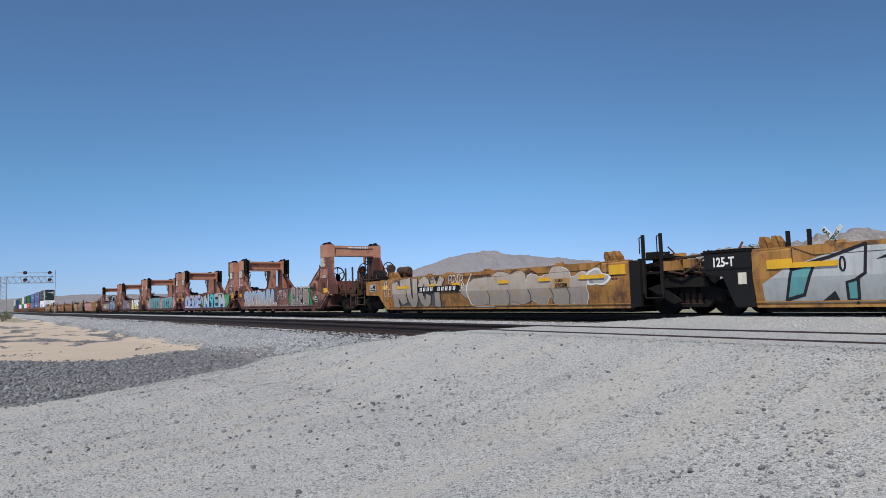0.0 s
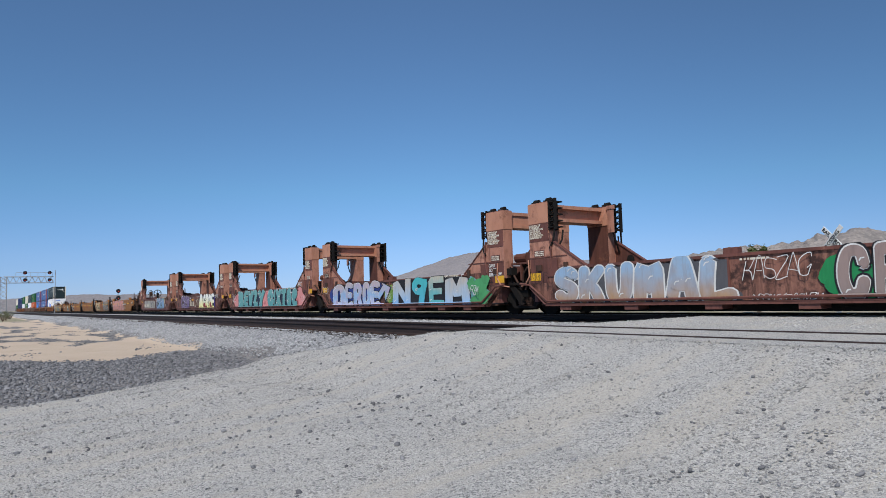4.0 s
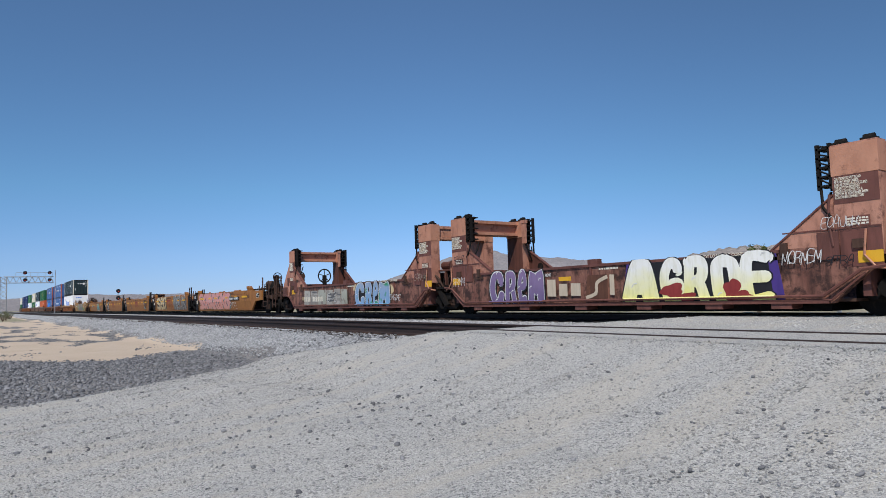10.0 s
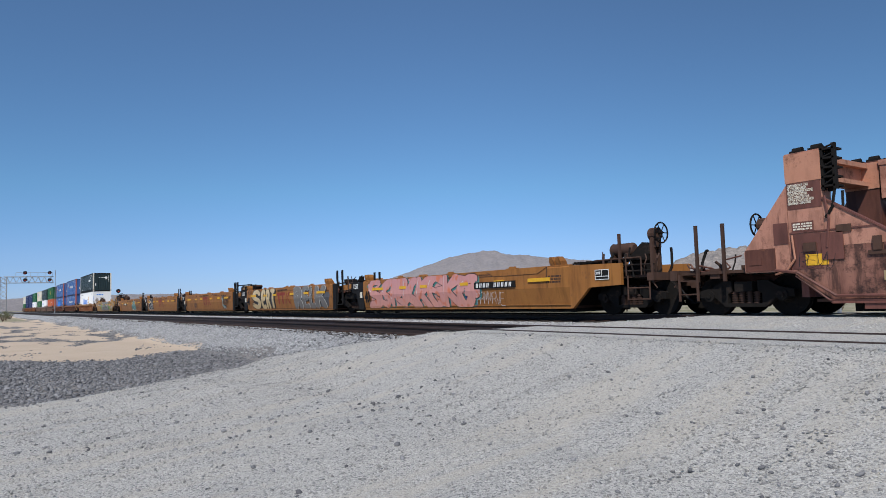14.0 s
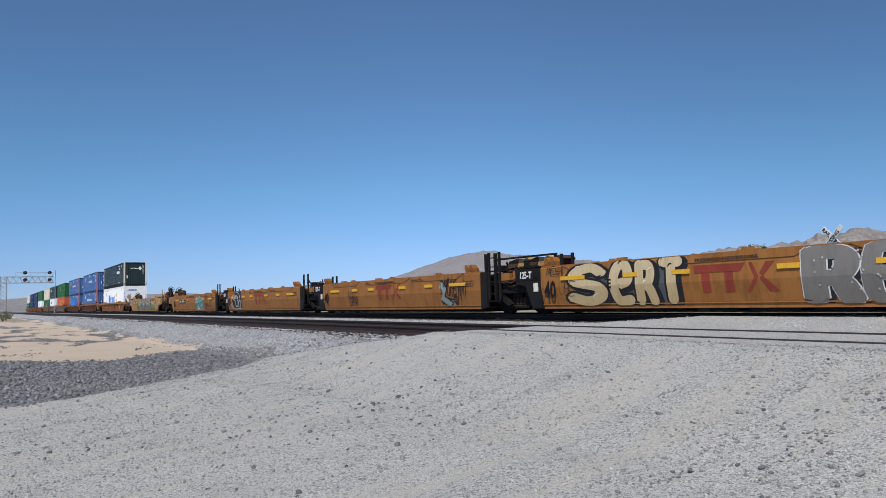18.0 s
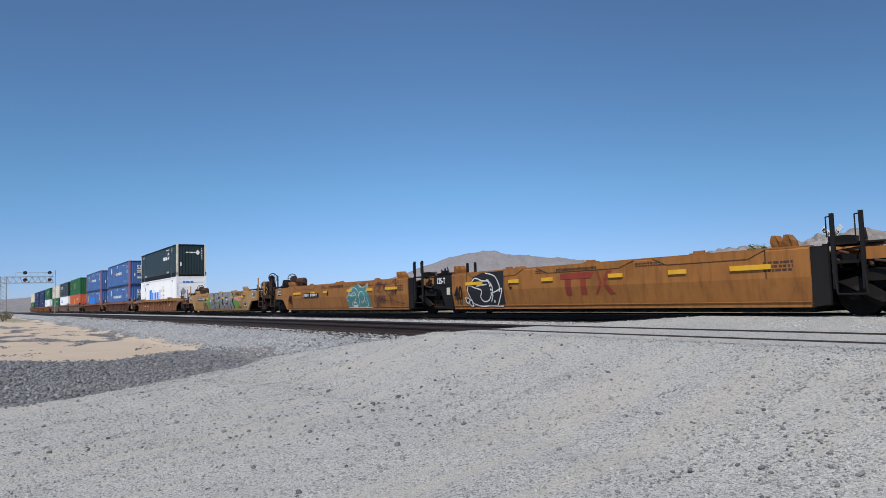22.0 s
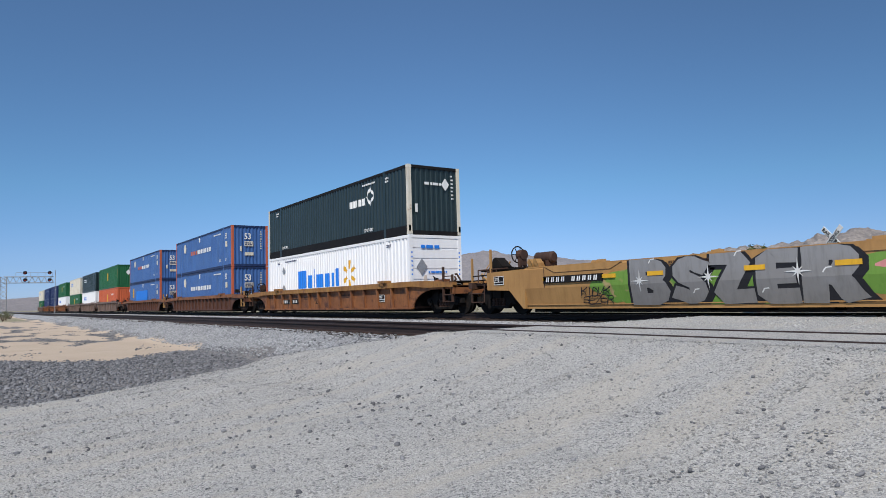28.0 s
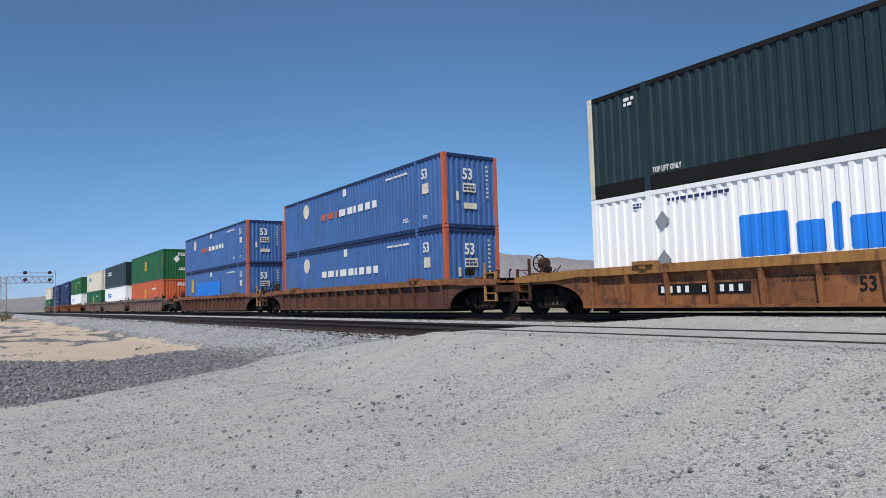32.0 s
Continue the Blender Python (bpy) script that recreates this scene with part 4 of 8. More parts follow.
                part("end_deck", bm, SOOT, car)
                truck(car, e + 1.53)
                tangle(car, e + 0.2, e + 2.7, -1.4, -0.4, 1.0, 1.75, 18, int(x), (SOOT, RUSTY, DARKBROWN))
                bm = prism(fresh(), [(e + 0.4, 0.7), (e + 0.8, 0.8), (e + 1.4, 0.35), (e + 1.2, 0.28)], -1.26, -1.16)
                prism(bm, [(e + 1.0, 0.95), (e + 2.1, 0.95), (e + 2.25, 0.7), (e + 0.9, 0.7)], -1.3, -1.15)
                part("truck_lever", bm, SOOT, car)
        else:
            # platform over the truck, with coupler
            tx = e + sgn * 1.85
            for s in (-1, 1):
                pts = [(e, 0.2), (e + sgn * 0.1, 0.2), (e + sgn * 0.75, 0.78), (e + sgn * 1.9, 0.82), (e + sgn * 1.9, 1.4), (e, 1.44)]
                part("end_side", prism(fresh(), pts, *sorted((s * 1.4, s * 1.5))), mat, car)
            bm = box(fresh(), *sorted((e, e + sgn * 2.9)), -1.3, 1.3, 1.0, 1.06)
            box(bm, *sorted((e + sgn * 2.75, e + sgn * 2.95)), -1.5, 1.5, 0.9, 1.1)
            part("end_platform", bm, RUSTY, car)
            bm = box(fresh(), *sorted((e, e + sgn * 2.4)), -1.36, -0.6, 1.46, 1.5)
            for k in range(10):
                xx = e + sgn * (0.1 + k * 0.24)
                box(bm, xx - 0.03, xx + 0.03, -1.38, -0.6, 1.49, 1.53)
            tagged(part("walkway", bm, SOOT, car, "black grating walkway"), kind="stuff")
            bm = fresh()
            for k, px in enumerate((e + sgn * 1.5, e + sgn * 2.0, e + sgn * 2.5)):
                bar(bm, [(px, -1.4, 1.05), (px, -1.4, 1.52)], 0.02)
            bar(bm, [(e + sgn * 0.9, -1.4, 1.52), (e + sgn * 2.5, -1.4, 1.52)], 0.02)
            part("platform_rail", bm, RUSTY, car)
            for px, tall in ((e + sgn * 1.8, 2.19), (e + sgn * 2.85, 1.95)):
                part("corner_post", box(fresh(), px - 0.035, px + 0.035, -1.42, -1.36, 0.85, tall), mat if mat is TAN else RUSTY, car)
            bm = bar(fresh(), [(e + sgn * 2.1, -1.46, 1.05), (e + sgn * 2.1, -1.48, 0.42), (e + sgn * 2.8, -1.48, 0.42), (e + sgn * 2.8, -1.46, 1.05)], 0.022)
            bar(bm, [(e + sgn * 2.1, -1.48, 0.72), (e + sgn * 2.8, -1.48, 0.72)], 0.018)
            part("step", bm, RUSTY, car)
            data_placard(car, *sorted((e + sgn * 1.0, e + sgn * 1.5)), 0.98, 1.26, -1.52)
            truck(car, tx)
            tangle(car, *sorted((e + sgn * 0.9, e + sgn * 2.9)), -1.4, -0.5, 1.0, 1.8, 20, int(x) + sgn, (RUSTY, mat, SOOT) if mat is TAN else None)
            bm = fresh()
            for z in (1.2, 1.36):
                bar(bm, [(e + sgn * 0.9, -1.38, z), (e + sgn * 2.9, -1.38, z - 0.04)], 0.022)
            part("pipe_run", bm, SOOT, car)
            coupler(car, e + sgn * 3.45, sgn, RUSTY)
            brake_gear(car, e + sgn * (2.5 if sgn > 0 else 0.9), sgn, mat, 2.38 if sgn > 0 else 2.2)
            if sgn < 0:
                part("tank_deck", box(fresh(), e - 0.1, e + 1.1, -1.36, -0.4, 1.42, 1.46), mat, car)
            bm = box(fresh(), *sorted((e + sgn * 1.8, e + sgn * 2.35)), -1.0, -0.35, 1.06, 1.62)
            prism(bm, [(e + sgn * 1.75, 1.62), (e + sgn * 2.4, 1.62), (e + sgn * 2.3, 1.9), (e + sgn * 2.15, 1.95)], -0.9, -0.5)
            part("brake_cylinder", bm, SOOT, car)
    # weld seams and stiffener lines on the near side
    for px in (-L + 0.9, L - 0.95):
        part("weld_seam", box(fresh(), px - 0.012, px + 0.012, -1.506, -1.49, 0.82, 1.44), RUSTY, car)
    # yellow reflective plates
    for px, half in ((-5.05, 0.47), (-2.95, 0.24), (-1.4, 0.24), (1.25, 0.24), (3.2, 0.25), (5.1, 0.48)):
        part("reflector", box(fresh(), px - half, px + half, -1.541, -1.5, 1.02, 1.13), BRIGHT, car, "bright yellow reflector")
    # stitched edge of the top pockets
    for cx, w in ((-0.62 * L, 1.5), (0.0, 1.9), (0.62 * L, 1.5)):
        bm = bar(fresh(), [(cx - w, -1.508, 1.448), (cx - w * 0.72, -1.508, 1.265), (cx + w * 0.72, -1.508, 1.265), (cx + w, -1.508, 1.448)], 0.007, 4)
        part("pocket_seam", bm, RUSTY, car)
    if mark:
        bm = bars(fresh(), -1.0, 0.6, 1.29, 1.37, -1.515, 2, 5)
        bars(bm, L * 0.3, L * 0.3 + 1.3, 1.25, 1.37, -1.5, 2, 6)
        bars(bm, -L * 0.3, -L * 0.3 + 1.2, 1.25, 1.37, -1.5, 2, 7)
        bars(bm, L - 1.0, L - 0.35, 0.95, 1.2, -1.5, 3, 8)
        tagged(part("small_print", bm, RUSTY, car), kind="stuff")
    return ride(car, x)


def mark_inside(bm, s, at):
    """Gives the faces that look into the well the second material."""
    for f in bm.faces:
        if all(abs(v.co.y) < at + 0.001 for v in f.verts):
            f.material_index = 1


# portal legs by end: well side, outer side, top and foot of the gusset
LEGS = {(-1, "joint"): (6.04, 6.9, 2.3, 4.6), (1, "joint"): (6.38, 7.24, 2.42, 5.05),
        (1, "end"): (6.06, 6.84, 2.36, 4.56), (-1, "end"): (6.3, 7.02, 2.4, 4.8)}


def oxide_unit(x, label, left="joint", right="joint"):
    """One platform of the oxide red well car with a tall portal at each end."""
    car = thing("portal_well_car", label, "rail car", "portal well cars")
    for s in (-1, 1):
        y0, y1 = sorted((s * 1.36, s * 1.5))
        wall = part("side", prism(fresh(), [(-6.25, 0.27), (6.25, 0.27), (7.0, 0.95), (7.0, 1.42), (-7.0, 1.42), (-7.0, 0.95)], y0, y1), OXIDE, car)
        bm = box(fresh(), -5.2, 5.2, *sorted((s * 1.33, s * 1.542)), 1.35, 1.42)
        box(bm, -6.2, 6.2, *sorted((s * 1.36, s * 1.58)), 0.27, 0.33)
        for xx in (-4.6, -2.6, -0.2, 2.2, 4.4):
            box(bm, xx - 0.04, xx + 0.04, *sorted((s * 1.5, s * 1.53)), 0.33, 1.35)
        part("side_rim", bm, OXIDE_DARK, wall)
        bm = bar(fresh(), [(-7.3, s * 1.6, 0.98), (-6.85, s * 1.6, 0.92), (-6.1, s * 1.6, 0.42), (6.1, s * 1.6, 0.42), (6.85, s * 1.6, 0.92), (7.3, s * 1.6, 0.98)], 0.034)
        bar(bm, [(-6.9, s * 1.57, 0.85), (-6.25, s * 1.57, 0.34), (6.25, s * 1.57, 0.34), (6.9, s * 1.57, 0.85)], 0.022)
        part("train_pipe", bm, OXIDE_DARK, wall)
        part("lug", box(fresh(), -0.28, 0.08, *sorted((s * 1.36, s * 1.54)), 1.42, 1.56), OXIDE_DARK, wall)
        for xx in (-5.4, -3.0, -0.6, 1.6, 3.6, 5.2):
            part("bracket", box(fresh(), xx - 0.22, xx + 0.22, *sorted((s * 1.1, s * 1.55)), 0.16, 0.27), OXIDE_DARK, wall)
    bm = box(fresh(), -6.6, 6.6, -1.36, 1.36, 0.3, 0.36)
    part("floor", bm, RUSTY, car)
    part("underframe", box(fresh(), -6.0, 6.0, -1.08, 1.08, 0.1, 0.3), SOOT, car)
    for sgn, kind in ((-1, left), (1, right)):
        for s in (-1, 1):
            y0, y1 = sorted((s * 1.12, s * 1.5))
            # the leg's well side and outer side, and the top and foot of its gusset
            slip = 0.3 if kind == "end" and sgn < 0 else 0.0
            near, out, gtop, gfoot = LEGS[sgn, kind]
            # inward faces are darker brown, except at joints on the leading end
            inside = DARKBROWN if sgn < 0 or kind != "joint" else PORTAL
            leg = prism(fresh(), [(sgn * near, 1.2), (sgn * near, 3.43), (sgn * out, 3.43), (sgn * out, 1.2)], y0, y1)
            mark_inside(leg, s, 1.13)
            portal = part("portal_leg", leg, (DARKBROWN if kind != "joint" and s > 0 else PORTAL, inside), car, "tall faded red portal leg")
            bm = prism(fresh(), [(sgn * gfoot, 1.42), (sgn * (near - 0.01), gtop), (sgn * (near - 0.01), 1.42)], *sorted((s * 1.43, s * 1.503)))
            mark_inside(bm, s, 1.44)
            part("gusset_plate", bm, (PORTAL, DARKBROWN if s > 0 and inside is DARKBROWN else PORTAL), portal, "sloping faded red gusset plate")
            hole = rod(fresh(), (sgn * (near - 0.62), s * 1.44, 1.66), (sgn * (near - 0.62), s * 1.42, 1.66), 0.15, 18)
            part("gusset_hole", hole, SOOT, portal, "dark round hole in the gusset")
            if kind != "joint":
                bm = prism(fresh(), [(sgn * (out + 0.01), 2.76), (sgn * (out + 1.03), 1.42), (sgn * (out + 1.03), 0.95), (sgn * (out + 0.01), 0.95)], *sorted((s * 1.43, s * 1.503)))
                part("end_gusset", bm, OXIDE_DARK if sgn > 0 else PORTAL, portal, "sloping red end gusset plate")
            # outer guide plate and its chain, on the well side of the leg
            if s > 0:
                bm = box(fresh(), *sorted((sgn * (near - 0.3), sgn * (near - 0.06))), 1.06, 1.1, 2.55, 3.3)
                box(bm, *sorted((sgn * (near - 0.32), sgn * (near - 0.04))), 1.04, 1.13, 3.3, 3.42)
                part("guide_plate", bm, PORTAL, portal, "container guide plate")
            part("guide_chain", bar(fresh(), [(sgn * (near - 0.22), s * 1.1, 2.55), (sgn * (near - 0.26), s * 1.2, 2.25), (sgn * (near - 0.2), s * 1.4, 1.9)], 0.028), SOOT, portal)
            part("leg_cap", box(fresh(), *sorted((sgn * (near - 0.012), sgn * (out + 0.012))), *sorted((s * 1.1, s * 1.512)), 2.8, 3.4), SALMON, portal)
            # the near leg of the leading end has lost its rack
            if not (kind == "end" and sgn > 0 and s < 0):
                bm = fresh()
                for k in range(5):
                    box(bm, *sorted((sgn * (near - 0.28), sgn * (near - 0.02))), *sorted((s * 1.14, s * 1.5)), 2.62 + 0.19 * k, 2.66 + 0.19 * k)
                    rod(bm, (sgn * (near - 0.05), s * 1.47, 2.66 + 0.19 * k), (sgn * (near - 0.25), s * 1.47, 2.79 + 0.17 * k), 0.02, 5)
                box(bm, *sorted((sgn * (near - 0.14), sgn * (near - 0.03))), *sorted((s * 1.2, s * 1.3)), 2.55, 3.45)
                for xx in (near - 0.27, near - 0.03):
                    box(bm, *sorted((sgn * (xx - 0.03), sgn * (xx + 0.03))), *sorted((s * 1.4, s * 1.5)), 2.56, 3.5)
                bar(bm, [(sgn * (near - 0.24), s * 1.46, 2.56), (sgn * (near - 0.2), s * 1.52, 2.2), (sgn * (near - 0.06), s * 1.53, 2.0)], 0.03)
                part("lock_rack", bm, SOOT, portal, "black toothed locking rack")
            for xx in (near + 0.13, out - 0.2):
                knob = box(fresh(), sgn * xx - 0.13, sgn * xx + 0.13, s * 1.3 - 0.12, s * 1.3 + 0.12, 3.43, 3.49)
                rod(knob, (sgn * xx - 0.1, s * 1.3, 3.5), (sgn * xx + 0.1, s * 1.3, 3.5), 0.07, 8)
                part("lock_knob", knob, SOOT, portal)
            part("gusset_flange", prism(fresh(), [(sgn * (gfoot - 0.04), 1.42), (sgn * near, gtop + 0.03), (sgn * near, gtop - 0.01), (sgn * (gfoot + 0.02), 1.42)], *sorted((s * 1.4, s * 1.53))), OXIDE_DARK, portal)
            bm = bar(fresh(), [(sgn * (near - 0.06), s * 1.53, 2.45), (sgn * (near - 0.12), s * 1.53, 1.95), (sgn * (near - 0.05), s * 1.53, 1.4)], 0.025)
            box(bm, *sorted((sgn * (near - 0.36), sgn * (near + 0.06))), *sorted((s * 1.5, s * 1.53)), 1.15, 1.7)
            part("lock_lever", bm, OXIDE_DARK, portal)
            # worn lower panel, hinges, cable and small boxes on the leg
            bm = box(fresh(), *sorted((sgn * (near + 0.07), sgn * (out - 0.02))), *sorted((s * 1.5, s * 1.506)), 0.98, 1.72)
            part("leg_panel", bm, OXIDE_DARK, portal, "dark worn panel")
            bm = box(fresh(), *sorted((sgn * 5.1, sgn * 5.5)), *sorted((s * 1.5, s * 1.54)), 1.2, 1.28)
            box(bm, *sorted((sgn * 5.25, sgn * 5.4)), *sorted((s * 1.5, s * 1.56)), 1.28, 1.55)
            part("hinge", bm, RUSTY, portal)
            part("inspection_box", box(fresh(), *sorted((sgn * (out - 0.55), sgn * (out - 0.3))), *sorted((s * 1.5, s * 1.55)), 1.34, 1.52), RUSTY, portal)
            part("weld_seam", box(fresh(), *sorted((sgn * 5.3, sgn * (out - 0.02))), *sorted((s * 1.5, s * 1.518)), 1.735, 1.765), OXIDE_DARK, portal)
            bm = bar(fresh(), [(sgn * 6.95, s * 1.53, 1.7), (sgn * 6.9, s * 1.55, 1.2), (sgn * 7.1, s * 1.55, 0.95), (sgn * 7.4, s * 1.45, 0.9)], 0.022)
            part("brake_cable", bm, SALMON, portal)
            if kind != "joint":
                bm = box(fresh(), *sorted((sgn * (out + 0.32), sgn * (out + 1.0))), *sorted((s * 1.503, s * 1.53)), 0.98, 1.46)
                box(bm, *sorted((sgn * (out + 0.62), sgn * (out + 0.9))), *sorted((s * 1.53, s * 1.545)), 1.12, 1.28)
                part("junction_box", bm, DARKBROWN, portal, "dark box on the end gusset")
                part("access_panel", box(fresh(), *sorted((sgn * (out + 0.02), sgn * (out + 0.33))), *sorted((s * 1.503, s * 1.515)), 1.53, 1.98), OXIDE_DARK, portal, "dark red access panel")
                part("tie_plate", box(fresh(), *sorted((sgn * (near - 0.52), sgn * (near - 0.24))), *sorted((s * 1.503, s * 1.53)), 1.68, 1.83), RUSTY, portal)
            part("warning_plate", box(fresh(), *sorted((sgn * (out - 0.47 - slip), sgn * (out - 0.02 - slip))), *sorted((s * 1.5, s * 1.514)), 1.05, 1.28), BRIGHT, portal, "yellow warning plate")
            if s < 0:
                nx = near + 0.04 if sgn > 0 else -out + 0.03
                for k, line in enumerate(("CAUTION DO NOT LOAD", "40' CONTAINER UNLESS", "ONE 40' CONTAINER OCCUPIES", "THE BOTTOM POSITION", "AND IS CONNECTED TO A", "BOTTOM 40' CONTAINER WITH", "CONTAINER CONNECTORS")):
                    words("notice", line, 0.078, CREAM, portal, nx, 2.71 - 0.062 * k, -1.512, squeeze=0.47 if kind == "end" else 0.54)
            part("wheel_notice", box(fresh(), *sorted((sgn * (near + 0.2), sgn * (near + 0.65))), *sorted((s * 1.5, s * 1.51)), 1.77, 1.97), OXIDE_DARK, portal)
            if s < 0:
                tagged(part("small_print", bars(fresh(), *sorted((sgn * (near + 0.23), sgn * (near + 0.62))), 1.79, 1.95, -1.511, 3, 12), CREAM, portal), kind="stuff")
            part("notice_field", box(fresh(), *sorted((sgn * (near + 0.01), sgn * (out - 0.01))), *sorted((s * 1.5, s * 1.508)), 2.24, 2.79), OXIDE_DARK, portal)
        bx0, bx1 = sorted((sgn * (near + 0.2), sgn * (out - 0.05)))
        bm = box(fresh(), bx0, bx1, -1.12, 1.12, 3.27, 3.38)
        box(bm, bx0, bx1, -1.12, 1.12, 2.86, 2.96)
        box(bm, *sorted((sgn * (near + 0.35), sgn * (out - 0.09))), -1.12, 1.12, 2.95, 3.28)
        part("portal_beam", bm, SALMON, car, "salmon red cross beam of portal")
        part("end_wall", box(fresh(), *sorted((sgn * 6.75, sgn * 6.9)), -1.36, 1.36, 0.4, 1.6), OXIDE_DARK, car)
        if kind == "joint":
            bm = box(fresh(), *sorted((sgn * 6.9, sgn * 7.7)), -0.5, 0.5, 0.65, 1.1)
            part("articulation_arm", bm, SOOT, car)
            bm = bar(fresh(), [(sgn * 7.0, -1.3, 1.35), (sgn * 7.2, -1.35, 1.5), (sgn * 7.45, -1.3, 1.3), (sgn * 7.6, -1.2, 0.95), (sgn * 7.75, -1.2, 0.85)], 0.035)
            bar(bm, [(sgn * 7.0, -1.1, 1.2), (sgn * 7.3, -1.2, 1.1), (sgn * 7.5, -1.2, 0.8)], 0.03)
            part("air_hose", bm, RUSTY, car)
            if sgn > 0:
                truck(car, 7.72)
                bm = box(fresh(), 7.2, 8.2, -0.7, 0.7, 1.1, 1.25)
                box(bm, 7.35, 7.75, -0.9, -0.3, 1.25, 1.75)
                rod(bm, (7.3, -0.2, 1.55), (8.1, -0.2, 1.55), 0.18, 10)
                part("brake_rigging", bm, SOOT, car)
                bm = box(fresh(), 7.1, 8.3, -1.2, -0.2, 1.62, 1.68)
                for px in (7.2, 7.7, 8.2):
                    box(bm, px - 0.03, px + 0.03, -1.2, -1.1, 1.1, 1.62)
                rod(bm, (7.2, -0.9, 1.84), (7.75, -0.9, 1.84), 0.15, 12)
                box(bm, 7.8, 8.15, -1.05, -0.7, 1.68, 2.0)
                ring(bm, (7.5, -0.5, 1.95), 0.2, 0.02, "y", 14)
                part("brake_valve_stand", bm, DARKBROWN, car, "rusty brake valves on a stand")
                part("shield", box(fresh(), 7.02, 8.42, 0.3, 0.34, 0.9, 1.6), DARKBROWN, car)
                tangle(car, 6.95, 8.5, -1.3, -0.3, 1.0, 2.1, 14, int(x))
                bm = box(fresh(), 7.2, 8.3, -1.3, -1.15, 0.95, 1.03)
                prism(bm, [(7.1, 0.98), (7.4, 0.98), (7.9, 0.35), (7.7, 0.3)], -1.26, -1.16)
                part("truck_lever", bm, SOOT, car)
        else:
            e = sgn * 7.0
            bm = box(fresh(), *sorted((e, e + sgn * 3.0)), -1.3, 1.3, 0.98, 1.05)
            box(bm, *sorted((e + sgn * 2.85, e + sgn * 3.05)), -1.5, 1.5, 0.86, 1.1)
            part("end_platform", bm, RUSTY, car)
            truck(car, e + sgn * 1.35)
            tangle(car, *sorted((e, e + sgn * 2.8)), -1.35, -0.4, 0.95, 1.6, 18, int(x), (RUSTY, DARKBROWN, SOOT))
            coupler(car, sgn * 10.45, sgn, OXIDE_DARK)
            for px, tall in ((e + sgn * 1.63, 2.14), (e + sgn * 2.34, 2.16)):
                part("corner_post", box(fresh(), px - 0.035, px + 0.035, -1.42, -1.36, 0.8, tall), RUSTY, car)
            brake_gear(car, e + sgn * 1.22, sgn, OXIDE, 2.34, tank=False, y=-0.3)
            grab_ladder(car, e + sgn * 2.3, -1.48, 0.35, 1.0, 0.5 * sgn, RUSTY, "step", 2)
            if sgn > 0:
                data_placard(car, 5.3, 5.72, 0.62, 0.96, -1.52)
            part("label_plate", box(fresh(), *sorted((sgn * 5.02, sgn * 5.26)), -1.512, -1.5, 0.7, 0.88), BONE_TAN, car, "small tan label plate")
            bm = bars(fresh(), -0.5, 0.6, 3.24, 3.36, 0, 1, 9)
            bmesh.ops.rotate(bm, verts=bm.verts, cent=(0, 0, 0), matrix=Matrix.Rotation(radians(90), 3, "Z"))
            bmesh.ops.translate(bm, verts=bm.verts, vec=(sgn * (out - 0.047), 0.2, 0))
            part("number", bm, WHITE, car)
    words("stencil", "DO NOT LOAD 20FT CONTAINERS", 0.105, CREAM, car, 3.15, 1.355, -1.546, squeeze=0.95)
    bm = bars(fresh(), 0.1, 0.8, 1.24, 1.32, -1.506, 1, 8)
    tagged(part("small_print", bm, CREAM, car), kind="stuff")
    # hand wheel inside the portal of an end unit, drain holes in the far leg
    for sgn, kind in ((-1, left), (1, right)):
        if kind != "joint":
            hub = (sgn * 5.3, -0.2, 2.0)
            bm = box(fresh(), sgn * 5.3 - 0.05, sgn * 5.3 + 0.05, -0.3, -0.1, 1.3, 2.0)
            ring(bm, hub, 0.36, 0.035, "x", 18)
            for k in range(5):
                q = radians(72 * k + 20)
                rod(bm, hub, (hub[0], hub[1] + 0.36 * math.cos(q), hub[2] + 0.36 * math.sin(q)), 0.022, 5)
            part("hand_wheel", bm, SOOT, car, "black hand brake wheel")
            part("hand_wheel_sill", box(fresh(), sgn * 5.3 - 0.12, sgn * 5.3 + 0.12, -1.37, 1.37, 1.2, 1.32), SOOT, car)
    return ride(car, x)


